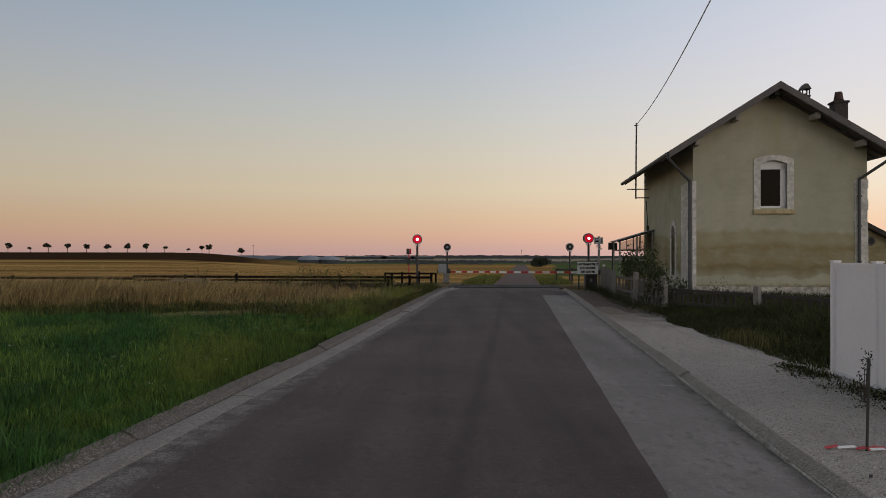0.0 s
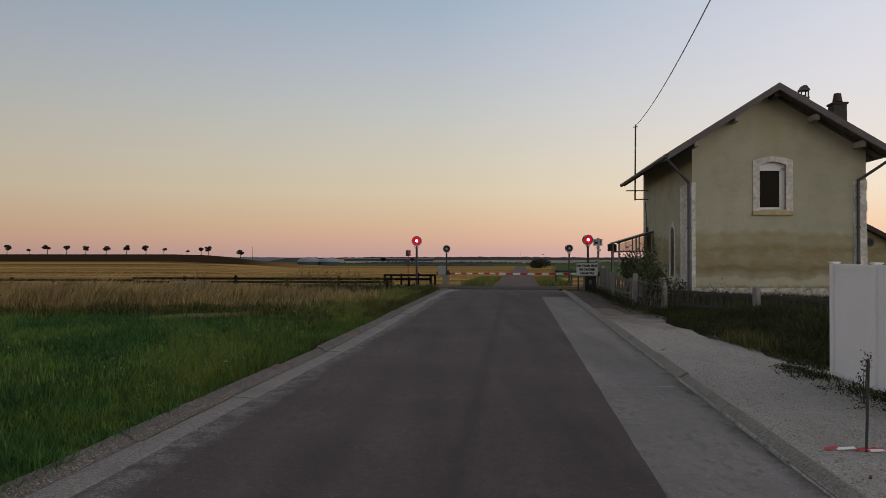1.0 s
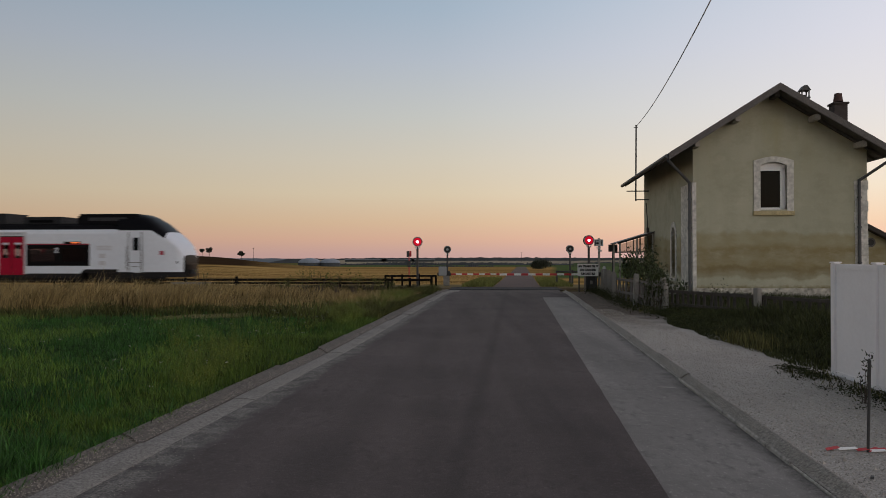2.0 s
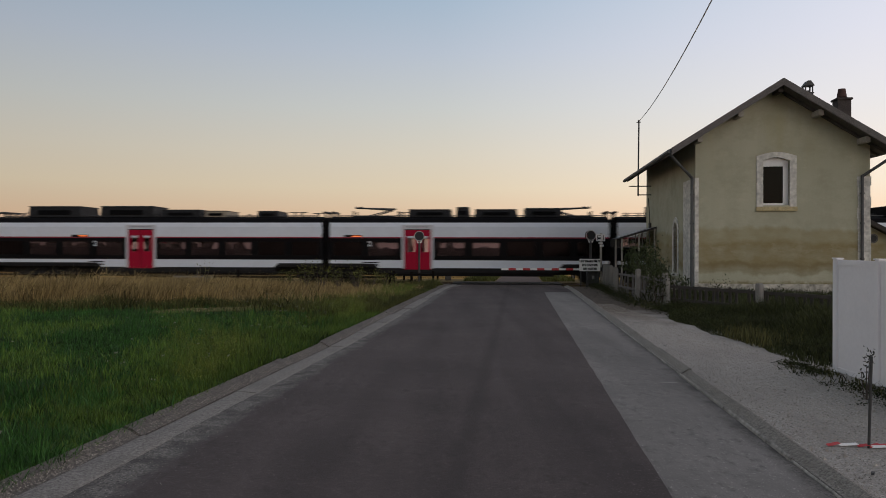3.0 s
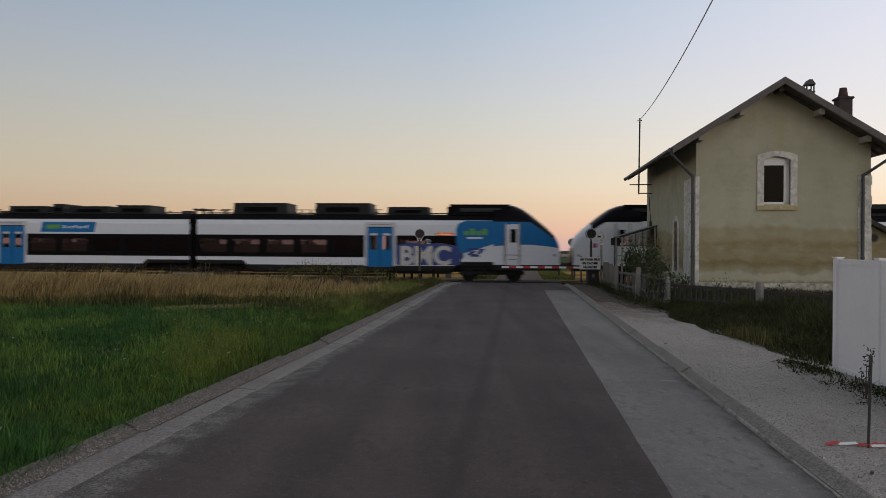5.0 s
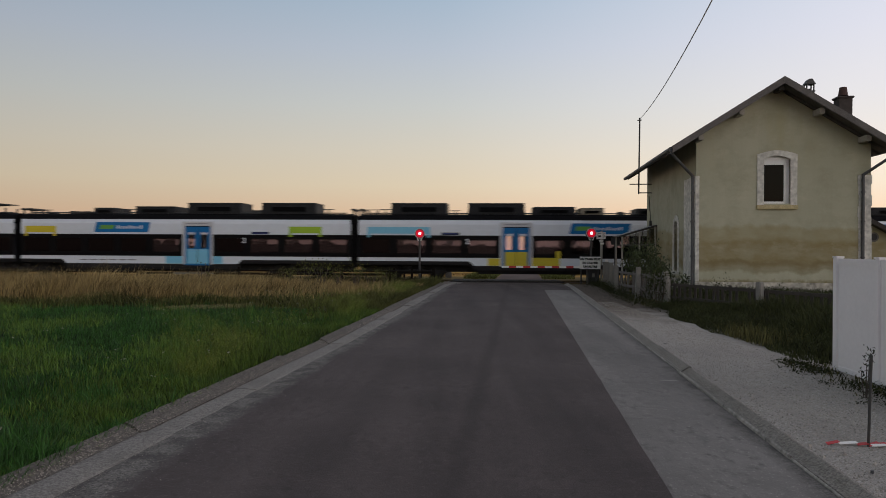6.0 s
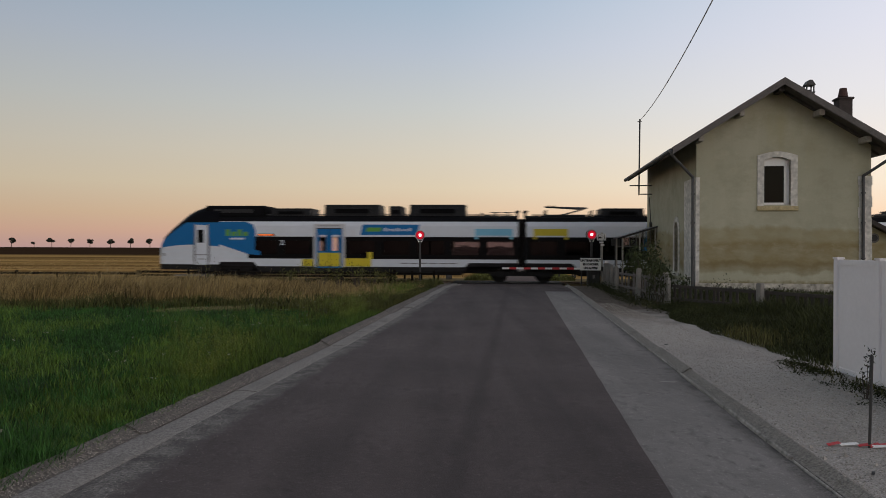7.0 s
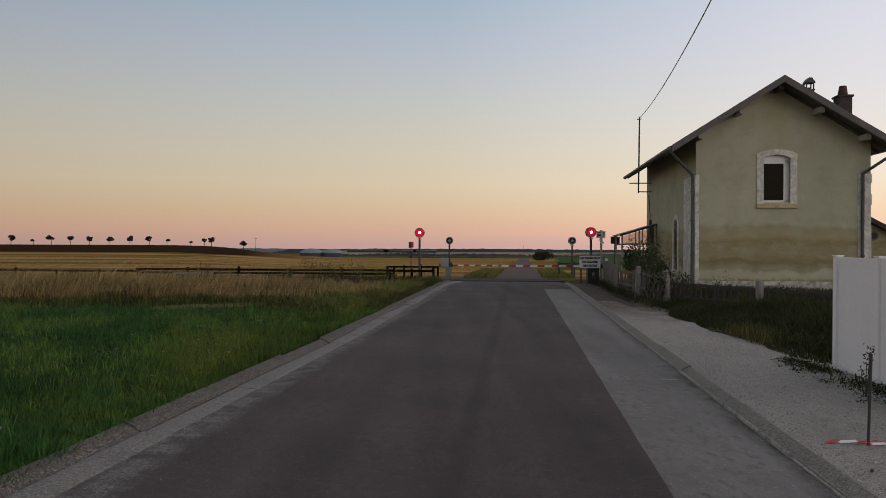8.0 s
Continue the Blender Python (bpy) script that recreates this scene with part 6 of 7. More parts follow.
M_FARWOOD = mat("far_wood", (0.05, 0.055, 0.06), 0.95, var=0.3, scale=0.01, fine=0.05)
# the air has no fog; bluish distance haze is mixed into this hill colour
M_HAZYHILL = mat("hazy_far_hill", (0.13, 0.15, 0.17), 0.95, var=0.2, scale=0.002, fine=0.02)
M_FARGREEN = mat("far_green", (0.07, 0.1, 0.045), 0.95, var=0.3, scale=0.01, fine=0.05)
# field colour lifted to stand for the pale haze strip below the woods
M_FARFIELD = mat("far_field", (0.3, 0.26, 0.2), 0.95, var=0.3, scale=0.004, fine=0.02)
ridge("backdrop_hills", 3900, -1.2, 1.2, -14.0, 3.0, M_HAZYHILL, "distant wooded hills with bluish haze in their colour", 3, .6, 200)
ridge("backdrop_wood", 2300, -.3, .9, -8.0, 1.6, M_FARWOOD, "far dark line of woods", 5, .8)
ridge("far_field", 1500, -.26, .9, -10.5, 1.2, M_FARFIELD, "far fields below the woods, paled by haze in their colour", 11, .1)
ridge("backdrop_wood", 1100, -.2, .3, -10.6, .9, M_FARWOOD, "far dark hedgerow", 9, .6)
ridge("far_field", 700, .14, .9, -7.0, .6, M_FARGREEN, "green far field", 12, .05)
ridge("backdrop_wood", 500, -.1, .09, -6.3, .5, M_FARWOOD, "dark hedge across the fields", 14, .4)


def domes():
    for a, r in ((-.185, 9.0), (-.156, 8.0)):
        d = 560
        x = a * d
        t = thing("storage_dome", pose(x, d, -4.2), "pale grey membrane storage dome on a farm", "dome", "storage domes")
        bm = bmesh.new()
        bmesh.ops.create_uvsphere(bm, u_segments=28, v_segments=14, radius=r)
        bmesh.ops.bisect_plane(bm, geom=bm.verts[:] + bm.edges[:] + bm.faces[:], plane_co=(0, 0, 0), plane_no=(0, 0, 1), clear_inner=True)
        bmesh.ops.scale(bm, vec=(1, 1, .4), verts=bm.verts)
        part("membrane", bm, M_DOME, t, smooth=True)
        bm = bmesh.new()
        bmesh.ops.create_cone(bm, cap_ends=True, segments=28, radius1=r, radius2=r, depth=3, matrix=Matrix.Translation((0, 0, -1.5)))
        part("base", bm, M_FARWOOD, t)
    for a, w in ((-.105, 22), (-.06, 17), (-.025, 12)):
        d = 760
        t = thing("farm_shed", pose(a * d, d, -5.4), "low pale-roofed farm shed far off", "shed", "far sheds")
        bm = bmesh.new()
        prism(bm, [(-w, 0), (w, 0), (w, 2.2), (-w, 2.2)], -6, 6)
        part("wall", bm, M_FARWOOD, t)
        bm = bmesh.new()
        box(bm, -w - .5, w + .5, -6.5, 6.5, 2.2, 2.9)
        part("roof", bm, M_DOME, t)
    for a, d, z in ((-.264, 600, 13), (.114, 700, 9.5)):
        t = thing("mast", pose(a * d, d, -5), "thin lattice mast far off in the fields", "mast")
        bm = bmesh.new()
        rod(bm, (0, 0, 0), (0, 0, z), .16, .1, 6)
        box(bm, -.8, .8, -.1, .1, z - .6, z - .4)
        part("pole", bm, M_DARKMETAL, t)


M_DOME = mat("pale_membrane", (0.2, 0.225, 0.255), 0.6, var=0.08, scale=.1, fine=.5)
domes()


# ---- grass and weeds ----
def blades(name, pts, hgt, wid, lean, mt, label, seed, category="grass", wind=0.0):
    """Thousands of bent blades in one mesh; pts: n x 3 roots, hgt: n heights."""
    rng = np.random.default_rng(seed)
    n = len(pts)
    a = rng.uniform(0, 2 * np.pi, n)
    dx, dy = np.cos(a) * wid, np.sin(a) * wid
    b = rng.uniform(0, 2 * np.pi, n)
    ln = np.abs(rng.normal(lean, lean * .6, n)) * hgt
    lx, ly = np.cos(b) * ln + wind * hgt, np.sin(b) * ln
    v = np.zeros((n, 5, 3))
    v[:, 0] = pts + np.stack([-dx, -dy, np.zeros(n)], 1)
    v[:, 1] = pts + np.stack([dx, dy, np.zeros(n)], 1)
    mid = pts + np.stack([lx * .35, ly * .35, hgt * .6], 1)
    v[:, 2] = mid + np.stack([dx, dy, np.zeros(n)], 1) * .7
    v[:, 3] = mid - np.stack([dx, dy, np.zeros(n)], 1) * .7
    v[:, 4] = pts + np.stack([lx, ly, hgt * (1 - .15 * lean)], 1)
    me = bpy.data.meshes.new(name)
    me.vertices.add(n * 5)
    me.vertices.foreach_set("co", v.astype(np.float32).ravel())
    me.loops.add(n * 7)
    idx = np.arange(n)[:, None] * 5
    loops = np.concatenate([idx + np.array([0, 1, 2, 3]), idx + np.array([3, 2, 4])], 1)
    me.loops.foreach_set("vertex_index", loops.ravel().astype(np.int32))
    me.polygons.add(n * 2)
    st = (np.arange(n)[:, None] * 7 + np.array([0, 4])).ravel()
    me.polygons.foreach_set("loop_start", st.astype(np.int32))
    me.update(calc_edges=True)
    me.validate()
    me.materials.append(mt)
    return tagged(new(name, me), label, category, kind="stuff")


def clump(x, y, f, seed):
    """Smooth patchiness between 0 and 1."""
    r = np.random.default_rng(seed)
    v = np.zeros_like(x)
    for k in range(5):
        fx, fy, p = r.normal(0, f, 1), r.normal(0, f, 1), r.uniform(0, 6.28)
        v += np.sin(x * fx + y * fy + p)
    return .5 + v / 10


def verge_points(n, y0, y1, seed, wmax=-3.48, power=1.0, wide=.66, inner=None):
    rng = np.random.default_rng(seed)
    y = y0 + (y1 - y0) * np.power(rng.uniform(0, 1, n), power)
    xr = wmax + ROAD_T * y
    xl = -wide * y - .5 if inner is None else xr - inner
    x = xl + (xr - xl) * rng.uniform(0, 1, n)
    ok = x < xr
    return x[ok], y[ok]


def mown(x, y):
    """True on the mown strip at the end of the meadow."""
    return (x > -7.6) & (np.abs(y - (19.5 + (x + 7) * .5)) < .55)


def lawn():
    # tufts of short blades, thicker and higher in patches
    rng = np.random.default_rng(1)
    cx, cy = verge_points(34000, 4.4, 20.6, 1, power=1.3)
    per = 7
    spread = rng.uniform(.012, .05, len(cx))
    x = np.repeat(cx, per) + rng.normal(0, 1, len(cx) * per) * np.repeat(spread, per)
    y = np.repeat(cy, per) + rng.normal(0, 1, len(cx) * per) * np.repeat(spread, per)
    c = .45 * smooth(.35, .68, clump(cx, cy, 1.2, 4)) + .55 * smooth(.38, .66, clump(cx, cy, 4.5, 5))
    tall = np.exp(rng.normal(-.1, .35, len(cx))) * (.28 + 1.25 * c)
    h = rng.uniform(.05, .13, len(x)) * np.repeat(tall, per)
    ok = (x < -3.48 + ROAD_T * y) & ~mown(x, y) & ~mown(x, y + .6)
    blades("lawn_grass", np.stack([x, y, np.full(len(x), -.02)], 1)[ok], h[ok], .0045, .42, M_GRASS, "short green meadow grass", 3)
    # taller edge by the kerb
    rng = np.random.default_rng(8)
    y = rng.uniform(4.5, 33, 80000)
    w = -3.5 - np.abs(rng.normal(0, .75, len(y)))
    x = w + ROAD_T * y
    c = clump(x, y, 1.6, 7)
    c = .6 * c + .4 * clump(x, y, 5.0, 6)
    h = rng.uniform(.05, .4, len(x)) * (.2 + 1.7 * c * c) * np.interp(y, (4.5, 8), (.4, 1))
    far = y > 15.5 + 5 * clump(x, y, 1.4, 10)
    blades("verge_scrub", np.stack([x, y, dip(y) - .02], 1)[far], h[far] * 1.15, .006, .4, M_EDGE, "olive weeds and tall grass along the kerb by the crossing", 15, wind=.1)
    x, y, h = x[~far], y[~far], h[~far]
    blades("verge_weeds", np.stack([x, y, np.full(len(x), -.02)], 1), h, .0045, .33, M_WEED, "yellow-green weeds and tall grass along the kerb", 9)
    # dense low fringe right at the kerb, and lighter tufts through the meadow
    rng = np.random.default_rng(28)
    y = rng.uniform(4.5, 33, 26000)
    x = -3.53 - np.abs(rng.normal(0, .16, len(y))) + .05 * np.sin(y * 2.3) * np.sin(y * .9) + ROAD_T * y
    blades("kerb_grass", np.stack([x, y, np.full(len(x), -.02)], 1), rng.uniform(.04, .14, len(x)), .004, .5, M_GRASS, "short grass spilling over the kerb", 29)
    x, y = verge_points(70000, 4.5, 20.5, 26, power=1.2)
    k = (.5 * clump(x, y, 1.0, 27) + .5 * clump(x, y, 3.6, 23) + np.random.default_rng(25).normal(0, .05, len(x)) > .56) & ~mown(x, y)
    x, y = x[k], y[k]
    h = np.random.default_rng(24).uniform(.06, .22, len(x)) * np.interp(y, (4.5, 9), (.5, 1))
    blades("meadow_tufts", np.stack([x, y, np.full(len(x), -.02)], 1), h, .005, .5, M_LIGHTGRASS, "lighter yellow-green tufts in the meadow", 30)
    # dry standing grass before the track
    x, y = verge_points(170000, 19.3, 33.8, 11, wmax=-3.9)
    c = clump(x, y, .7, 12)
    left = np.clip((-3.0 - x) / 4.0, 0, 1)
    h = np.random.default_rng(12).uniform(.25, .95, len(x)) * (.4 + .85 * c) * (.45 + .55 * left) * np.interp(y, [22, 33.8], [1.05, .5])
    keep = np.random.default_rng(13).uniform(0, 1, len(x)) < (.35 + .65 * left)
    start = 19.4 + 1.6 * clump(x, y, 1.5, 17) + 2.2 * np.clip((x + 8.5) / 3, 0, 1)
    fine = clump(x, y * .5, 3.4, 19)
    fine = smooth(.3, .7, fine) * .6 + smooth(.35, .65, clump(x, y, 8.0, 20)) * .4
    h *= .42 + .85 * fine
    keep &= (y > start) & (np.random.default_rng(18).uniform(0, 1, len(x)) < .06 + .94 * fine)
    roots = np.stack([x, y, np.full(len(x), -.02)], 1)[keep]
    blades("dry_grass", roots, h[keep], .008, .4, M_DRY, "tall straw-coloured dry grass", 14, wind=.22)
    # pale seed stalks above it, with feathery heads leaning the same way
    pick = np.random.default_rng(55).uniform(0, 1, len(roots)) < .06
    blades("dry_stalks", roots[pick], h[keep][pick] * 1.25 + .12, .005, .3, M_STALK, "pale straw seed stalks above the dry grass", 56, wind=.3)
    # short mown strip where the meadow ends
    rng = np.random.default_rng(57)
    x = rng.uniform(-7.8, -2.6, 8000)
    y = 19.5 + (x + 7) * .5 + rng.normal(0, .33, len(x))
    blades("mown_strip", np.stack([x, y, np.full(len(x), -.01)], 1), rng.uniform(.02, .07, len(x)), .012, .9, M_MOWN, "pale mown grass between meadow and dry grass", 58)
    rng = np.random.default_rng(71)
    y = 18.7 + np.abs(rng.normal(0, 1.6, 16000)) + 1.2 * clump(np.arange(16000) * 0.001, np.zeros(16000), 5, 1)
    x = -.68 * y + rng.uniform(0, 1, len(y)) * (-4.2 + ROAD_T * y + .68 * y)
    free = ~mown(x, y) & ~mown(x, y + .5)
    x, y = x[free], y[free]
    blades("meadow_edge", np.stack([x, y, np.full(len(x), -.02)], 1), rng.uniform(.12, .42, len(x)) * (.4 + clump(x, y, 1.5, 72)), .012, .5, M_EDGE, "mixed weeds where meadow and dry grass meet", 73, "weeds")
    # dark scrub between the fence and the track
    rng = np.random.default_rng(47)
    y = rng.uniform(35.6, 37.0, 11000)
    x = rng.uniform(-30, -1.2, len(y))
    blades("track_scrub", np.stack([x, y, np.full(len(x), -.16)], 1), rng.uniform(.15, .52, len(x)) * (.45 + .9 * clump(x, y, 1.7, 48)), .014, .5, M_TRACKSCRUB, "dark scrub along the edge of the track bed", 49, "weeds")
    # stubble beyond the track
    rng = np.random.default_rng(15)
    y = 46 + 60 * np.power(rng.uniform(0, 1, 40000), 1.6)
    x = rng.uniform(-.7, .09, len(y)) * y
    ok = (np.abs(x - lane_x(y)) > 2.3) & (clump(x * .03, y, .55, 44) + rng.normal(0, .08, len(y)) > .47)
    x, y = x[ok], y[ok]
    blades("field_stubble", np.stack([x, y, land(x, y) - .02], 1), rng.uniform(.04, .12, len(x)), .02, .2, M_STRAW, "golden cut stubble", 16, "stubble")
    # forecourt weeds up to the fence
    rng = np.random.default_rng(21)
    y = rng.uniform(10.2, 21, 60000)
    u = rng.uniform(0, 1, len(y))
    xa = 5.4 + .1 * np.sin(y * 2.1) + .12 * clump(y * 3, y * 5, 1.3, 33) + np.clip(y - 16.5, 0, 9) * .2
    xb = np.where(y > 14.4, 9.1 - (y - 14.4) * .45, 9.5)
    x = xa + (xb - xa) * u
    ok = xb > xa
    x, y = x[ok], y[ok]
    c = clump(x, y, 1.4, 22)
    h = rng.uniform(.2, .78, len(x)) * (.4 + .8 * c) * np.clip((x - 5.3) * .55, .14, 1) * np.interp(y, [16.5, 21], [.85, .4])
    blades("fence_weeds", np.stack([x, y, np.full(len(x), .01)], 1), h, .009, .4, M_DARKWEED, "dense dark weeds below the fence", 23, "weeds")
    # overgrown strip between the fence and the house
    rng = np.random.default_rng(33)
    y = rng.uniform(14.8, 24.2, 30000)
    x = rng.uniform(6.6, 13.5, len(y))
    ok = x > 9.25 - (y - 14.4) * .465
    x, y = x[ok], y[ok]
    blades("yard_weeds", np.stack([x, y, np.full(len(x), -.02)], 1), rng.uniform(.2, .62, len(x)) * (.5 + .8 * clump(x, y, 1.1, 34)), .012, .4, M_DARKWEED, "dark weeds between the fence and the house", 38, "weeds")
    rng = np.random.default_rng(31)
    y = np.concatenate([rng.uniform(20, 33, 2600), rng.uniform(7.6, 10.3, 260)])
    x = np.concatenate([road_xy(0, 1)[0] * 0 + rng.normal(5.25, .3, 2600) + (y[:2600] - 20) * .1 + .9, 5.35 - np.abs(rng.normal(0, .22, 260))])
    blades("kerb_weeds", np.stack([x, y, np.full(len(x), .01)], 1), rng.uniform(.02, .13, len(x)), .008, .8, M_TUFT, "sparse fading weeds at the fence foot", 32, "weeds")
    # fading tufts at the front of the weeds
    rng = np.random.default_rng(35)
    y = rng.uniform(10.6, 19, 2400)
    x = 5.42 + np.clip(y - 16.5, 0, 9) * .2 + np.abs(rng.normal(0, .42, len(y)))
    k = clump(x, y, 1.7, 36) > .5
    x, y = x[k], y[k]
    blades("fading_tufts", np.stack([x, y, np.full(len(x), .01)], 1), rng.uniform(.08, .42, len(x)), .006, .5, M_TUFT, "fading yellowish grass tufts beside the gravel", 37, "grass")
    rng = np.random.default_rng(41)
    y = rng.uniform(42, 62, 9000)
    s = np.where(rng.uniform(0, 1, len(y)) < .5, -1.42 - rng.uniform(0, 1.9, len(y)), 1.42 + rng.uniform(0, 1.9, len(y)))
    x = s + lane_x(y)
    blades("lane_verge", np.stack([x, y, land(x, y) - .02], 1), rng.uniform(.1, .3, len(x)), .016, .4, M_VERGE, "green verge beside the farm lane", 42)


lawn()


def flowers():
    """Small pale flower heads on thin stems in the meadow, and taller yellowish stalks by the track."""
    rng = np.random.default_rng(61)
    y = rng.uniform(5, 21, 110)
    x = -3.8 + ROAD_T * y - np.abs(rng.normal(0, 3.2, len(y)))
    z = rng.uniform(.16, .4, len(y))
    blades("flower_stems", np.stack([x, y, np.full(len(x), -.02)], 1), z + .03, .003, .05, M_WEED, "thin flower stems in the meadow", 62, "stems")
    n = 6
    vs, fs = [], []
    for k in range(len(x)):
        for q in range(n):
            p = Vector((x[k], y[k], z[k])) + Vector(rng.normal(0, 1, 3) * (.02, .02, .006))
            e = Euler(rng.uniform(0, 6, 3)).to_matrix()
            i = len(vs)
            vs += [tuple(p + e @ Vector(c)) for c in ((-.008, 0, 0), (0, -.008, 0), (.008, 0, 0), (0, .008, 0))]
            fs.append((i, i + 1, i + 2, i + 3))
    me = bpy.data.meshes.new("meadow_flowers")
    me.from_pydata(vs, [], fs)
    me.materials.append(M_FLOWER)
    tagged(new("meadow_flowers", me), "small whitish meadow flowers", "flowers", kind="stuff")


flowers()
for k, (x, y, hh) in enumerate(((-5.9, 30.5, .95), (-5.2, 30.2, 1.1), (-4.5, 30.8, 1.0), (-3.7, 30.4, .95), (-3.2, 31.5, .8), (-6.8, 31, .8), (-2.5, 32.4, .7), (-9.8, 29, 1.15))):
    bush(x, y, .5, hh, "tall straggly weed with yellowish leaves by the track", 170 if k < 7 else 40, M_SCRUB, "weed_plant", .04)


def leafy(name, x, y, hgt, mt, label, seed, size=.03, per=26, spread=.13):
    """Broad-leaved weeds: clusters of small leaves in one mesh."""
    rng = np.random.default_rng(seed)
    n = len(x) * per
    cx, cy, ch = np.repeat(x, per), np.repeat(y, per), np.repeat(hgt, per)
    up = np.power(rng.uniform(0, 1, n), .7)
    p = np.stack([cx + rng.normal(0, spread, n) * (.4 + up), cy + rng.normal(0, spread, n) * (.4 + up), up * ch], 1)
    u = rng.normal(0, 1, (n, 3))
    u[:, 2] *= .5
    u /= np.linalg.norm(u, axis=1)[:, None]
    w = np.cross(u, rng.normal(0, 1, (n, 3)))
    w /= np.linalg.norm(w, axis=1)[:, None]
    s = (size * rng.uniform(.5, 1.4, n))[:, None]
    v = np.stack([p - u * s, p - w * s * .45, p + u * s, p + w * s * .45], 1)
    i = np.arange(n)[:, None] * 4 + np.arange(4)
    me = bpy.data.meshes.new(name)
    me.from_pydata(v.reshape(-1, 3).tolist(), [], i.tolist())
    me.materials.append(mt)
    return tagged(new(name, me), label, "weeds", kind="stuff")


def weeds():
    rng = np.random.default_rng(81)
    y = rng.uniform(5.5, 30, 5200)
    x = -3.8 - np.abs(rng.normal(0, .95, len(y))) + ROAD_T * y
    keep = .6 * clump(x, y, 1.3, 82) + .4 * clump(x, y, 4.5, 80) > .53
    x, y = x[keep], y[keep]
    tall = rng.uniform(.14, .46, len(x)) * (.4 + 1.1 * clump(x, y, 2.5, 89)) * np.interp(y, (5.5, 8), (.5, 1))
    leafy("broadleaf_weeds", x, y, tall, M_LEAFWEED, "yellow-green leafy weeds along the kerb", 83, .0085, 44, .035)
    blades("weed_stems", np.stack([x, y, np.full(len(x), -.02)], 1), tall * 1.1, .003, .12, M_WEED, "thin upright weed stems along the kerb", 90, "stems")
    k = np.random.default_rng(91).uniform(0, 1, len(x)) < .12
    leafy("seed_heads", x[k], y[k], tall[k] * 1.15, M_SEED, "small yellowish seed heads on the weeds", 92, .006, 18, .02)
    y = rng.uniform(6, 20, 900)
    x = -5 - rng.uniform(0, 1, len(y)) * (y * .55) + ROAD_T * y
    keep = clump(x, y, .8, 84) > .55
    leafy("meadow_herbs", x[keep], y[keep], rng.uniform(.06, .2, keep.sum()), M_GRASS, "low green herbs in the meadow", 85, .009, 34, .07)
    y = rng.uniform(10.4, 20, 420)
    x = 5.6 + rng.uniform(0, 1, len(y)) * np.where(y > 14.4, 3.3 - (y - 14.4) * .45, 3.6)
    leafy("fence_herbs", x, y, rng.uniform(.12, .42, len(x)), M_LEAFDARK, "dark broad-leaved weeds below the fence", 86, .02, 30, .13)
    y = rng.uniform(7.2, 10.6, 420)
    x = 5.3 - np.abs(rng.normal(0, .24, len(y)))
    k = clump(x, y, 3.5, 93) > .42
    x, y = x[k], y[k]
    leafy("creeping_weeds", x, y, rng.uniform(.02, .09, len(x)), M_LEAFDARK, "low creeping weeds on the gravel", 88, .016, 16, .05)
    y = rng.uniform(21, 33, 260)
    x = 5.75 + (y - 20.4) * .1 + rng.normal(0, .16, len(y))
    leafy("fence_foot_herbs", x, y, rng.uniform(.1, .4, len(x)), M_LEAFDARK, "weeds growing through the fence foot", 87, .022, 22, .1)


M_SEED = mat("seed_heads", (0.3, 0.27, 0.09), 0.8, var=0.4, scale=2, fine=9, island=True)
M_LEAFWEED = mat("leaf_weeds", (0.15, 0.185, 0.03), 0.7, var=0.6, scale=0.9, fine=5, island=True, spec=0.2)
weeds()


def stones():
    """Loose grit on forecourt and gutter."""
    rng = np.random.default_rng(51)
    n = 24000
    y = 4 + 18 * np.power(rng.uniform(0, 1, n), 1.7)
    lo = rng.uniform(0, 1, n) < .34
    on_kerb = rng.uniform(0, 1, n) < .6
    off = np.interp(y, (4, 9, 12, 18, 28, 34), (0.0, 0.08, 0.15, 0.13, 0.06, 0.04))
    across = rng.uniform(0, 1, n)
    w = np.where(lo, np.where(on_kerb, -3.55 + .16 * across + off, rng.normal(-2.95, .15, n)), 2.4 + np.abs(rng.uniform(0, 1, n)) * (5.35 - 2.52 - ROAD_T * y + .05).clip(.3))
    x = w + ROAD_T * y
    z = np.where(lo, np.where(on_kerb, .09 - .06 * across, .012), .02)
    r = np.where(lo, np.where(on_kerb, rng.uniform(.002, .008, n), rng.uniform(.002, .006, n)), rng.uniform(.004, .012, n) * np.where(rng.uniform(0, 1, n) < .02, 2.2, 1))
    base = np.array([(1, 0, 0), (-.5, .87, 0), (-.5, -.87, 0), (0, 0, .9)])
    a = rng.uniform(0, 6.28, n)
    v = np.zeros((n, 4, 3))
    for k in range(4):
        bx, by, bz = base[k]
        v[:, k, 0] = x + r * (bx * np.cos(a) - by * np.sin(a))
        v[:, k, 1] = y + r * (bx * np.sin(a) + by * np.cos(a))
        v[:, k, 2] = z + r * bz
    i = np.arange(n)[:, None] * 4
    f = np.concatenate([i + np.array(q) for q in ((0, 1, 3), (1, 2, 3), (2, 0, 3))], 0)
    me = bpy.data.meshes.new("loose_gravel")
    me.from_pydata(v.reshape(-1, 3).tolist(), [], f.tolist())
    me.materials.append(M_STONE)
    tagged(new("loose_gravel", me), "loose pale gravel stones", "gravel", kind="stuff")


stones()


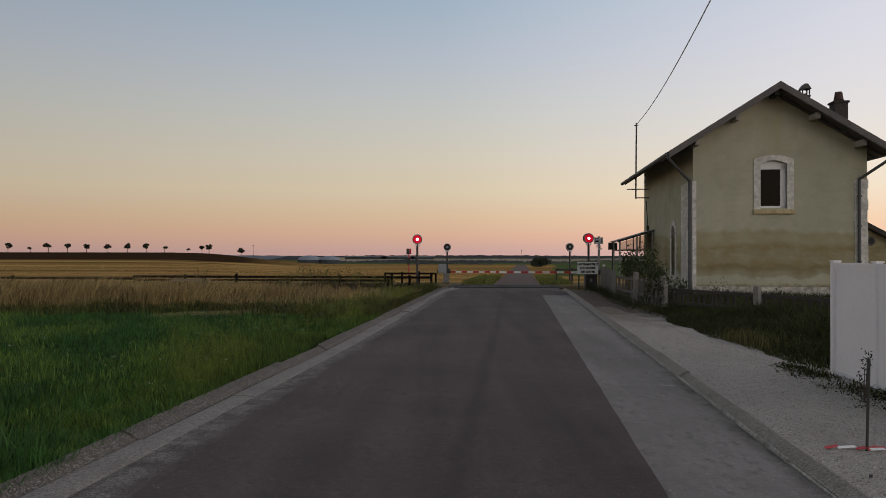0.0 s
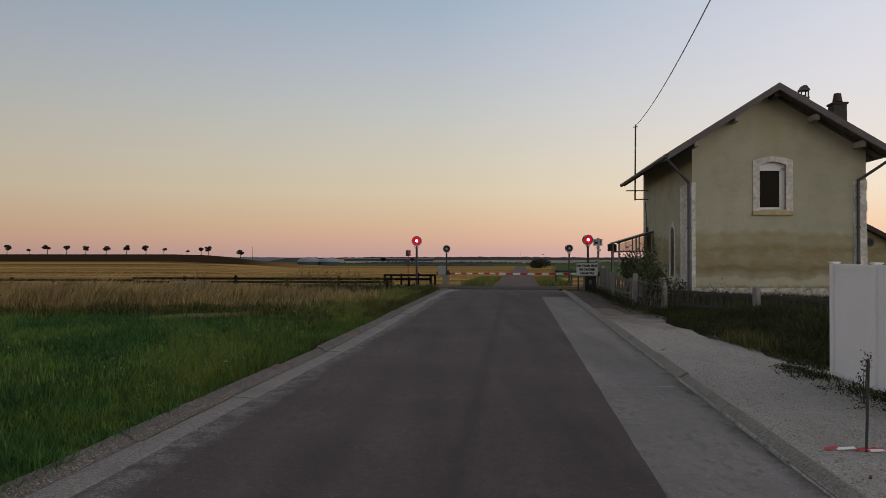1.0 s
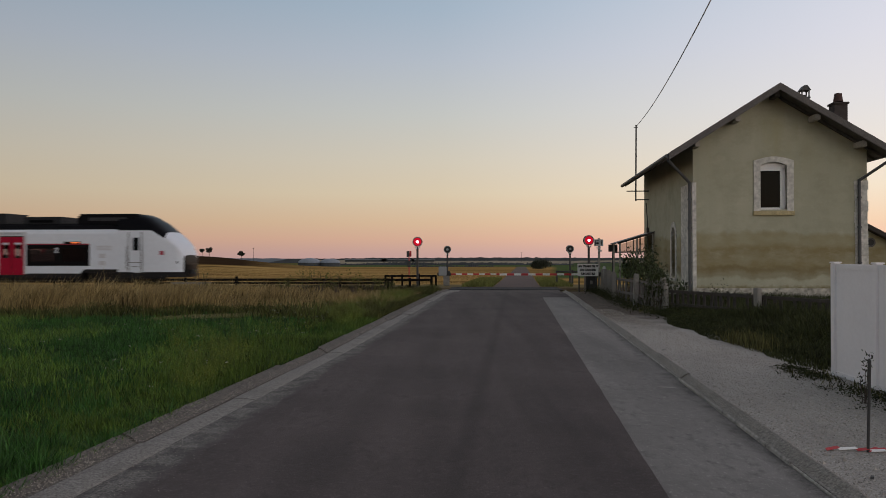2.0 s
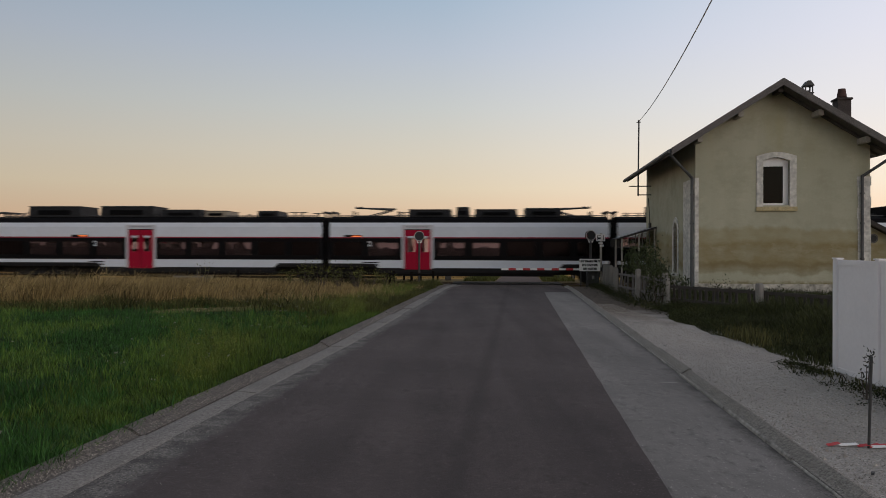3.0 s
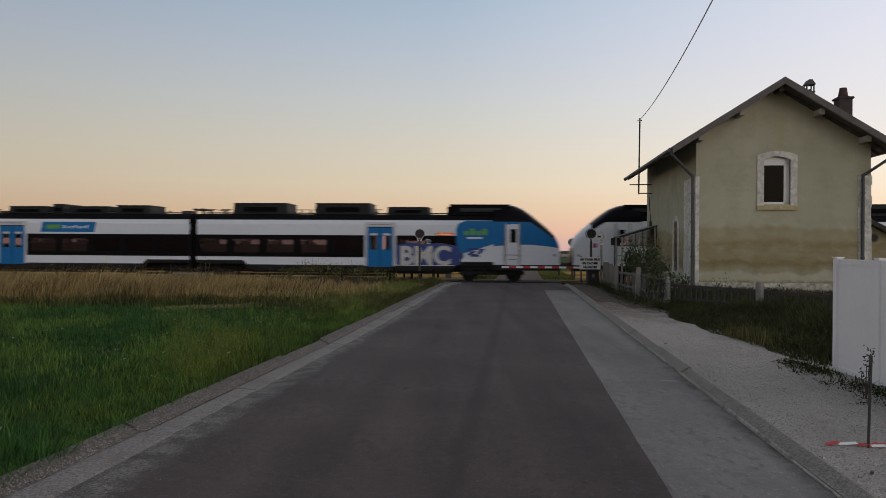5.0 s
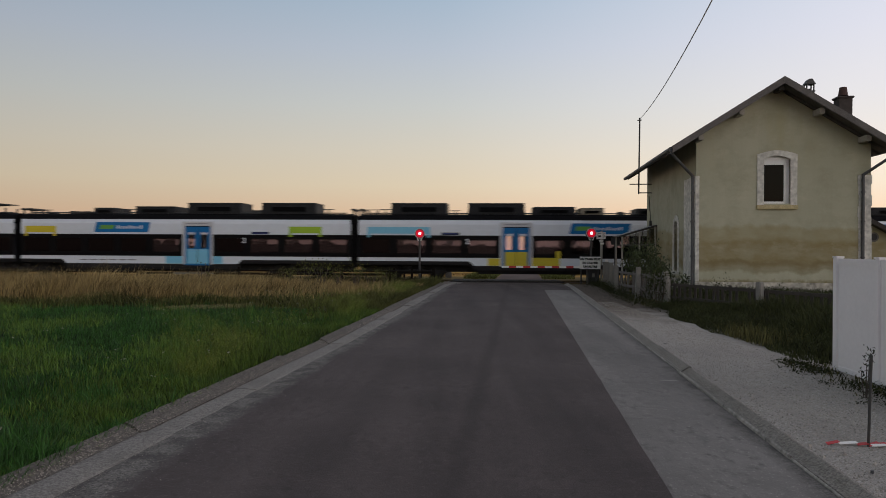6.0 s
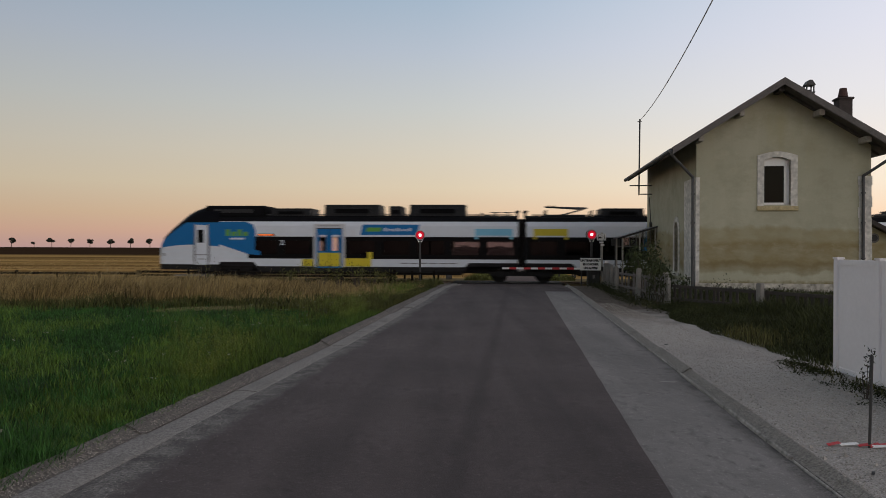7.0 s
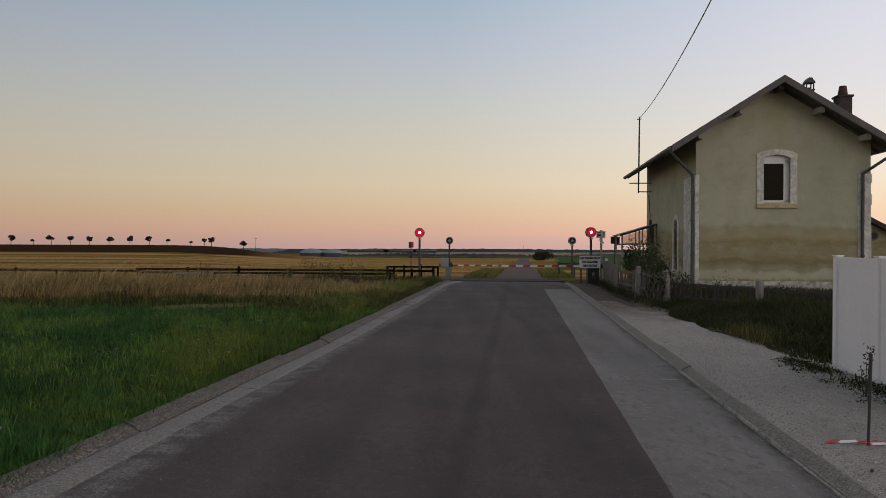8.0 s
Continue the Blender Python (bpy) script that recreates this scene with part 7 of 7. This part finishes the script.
# ---- what moves ----
def build_bird():
    """A small dark bird: tapered body with tail, and two wings that beat."""
    th = thing("bird", pose(18, 100, 2), "small dark bird flying low over the field", "bird")
    bm = bmesh.new()
    bmesh.ops.create_uvsphere(bm, u_segments=8, v_segments=6, radius=.05)
    for v in bm.verts:
        v.co.x *= 2.4 if v.co.x < 0 else 2.0
        v.co.z *= .8 - .15 * (v.co.x > 0)
    box(bm, .07, .2, -.03, .03, -.006, .006)
    part("body", bm, M_FEATHER, th, smooth=True)
    out = []
    for s in (1, -1):
        bm = bmesh.new()
        vs = [bm.verts.new((x, s * y, z)) for z in (-.005, .005) for x, y in ((-.06, 0), (-.07, .14), (.03, .28), (.05, .1), (.06, 0))]
        bm.faces.new(vs[:5])
        bm.faces.new(vs[5:])
        for k in range(5):
            bm.faces.new((vs[k], vs[(k + 1) % 5], vs[5 + (k + 1) % 5], vs[5 + k]))
        bmesh.ops.recalc_face_normals(bm, faces=bm.faces)
        out.append((part("wing", bm, M_FEATHER, th), s))
    return th, out


bird, wings = build_bird()


def motions():
    # flies low to one side and settles on the field
    walk(bird, [(0.0, pose(17.95, 100, 2.08)), (0.6, pose(16.04, 100, 2.07)), (1.2, pose(13.79, 100, 1.38)), (1.7, pose(12.0, 100, .75)), (2.3, pose(9.9, 100, -.45)), (8.0, pose(9.9, 100, -.45))])
    for wing, s in wings:
        rows = [(k * .1, pose(0, 0, .02, s * (32 if k % 2 else -22))) for k in range(17)]
        walk(wing, rows + [(1.75, pose(0, 0, .02, s * 4)), (8.0, pose(0, 0, .02, s * 4))])
    times = [k * 0.5 for k in range(17)]
    for unit, off in ((front_unit, 0.0), (rear_unit, -109.6)):
        walk(unit, [(t, track_pose(-14.8 + off + UNIT_V * (t - 4.5), HW)) for t in times])
    off_at, on_at = (0.3, 1.2, 2.07, 2.87, 3.7, 4.6, 5.47, 6.3, 7.2), (0.7, 1.6, 2.47, 3.3, 4.2, 5.07, 5.87, 6.8, 7.6)
    for lens, zl in LAMP_PARTS:
        rows = [(0.0, pose(0, .005, zl))]
        for a, b in zip(off_at, on_at):
            for k in range(4):
                rows.append((a + k / 30, pose(0, .005, zl, 0, 0, 60 * k)))
            for k in range(4):
                rows.append((b + k / 30, pose(0, .005, zl, 0, 0, 180 + 60 * k)))
        rows.append((8.0, pose(0, .005, zl)))
        walk(lens, rows)


motions()
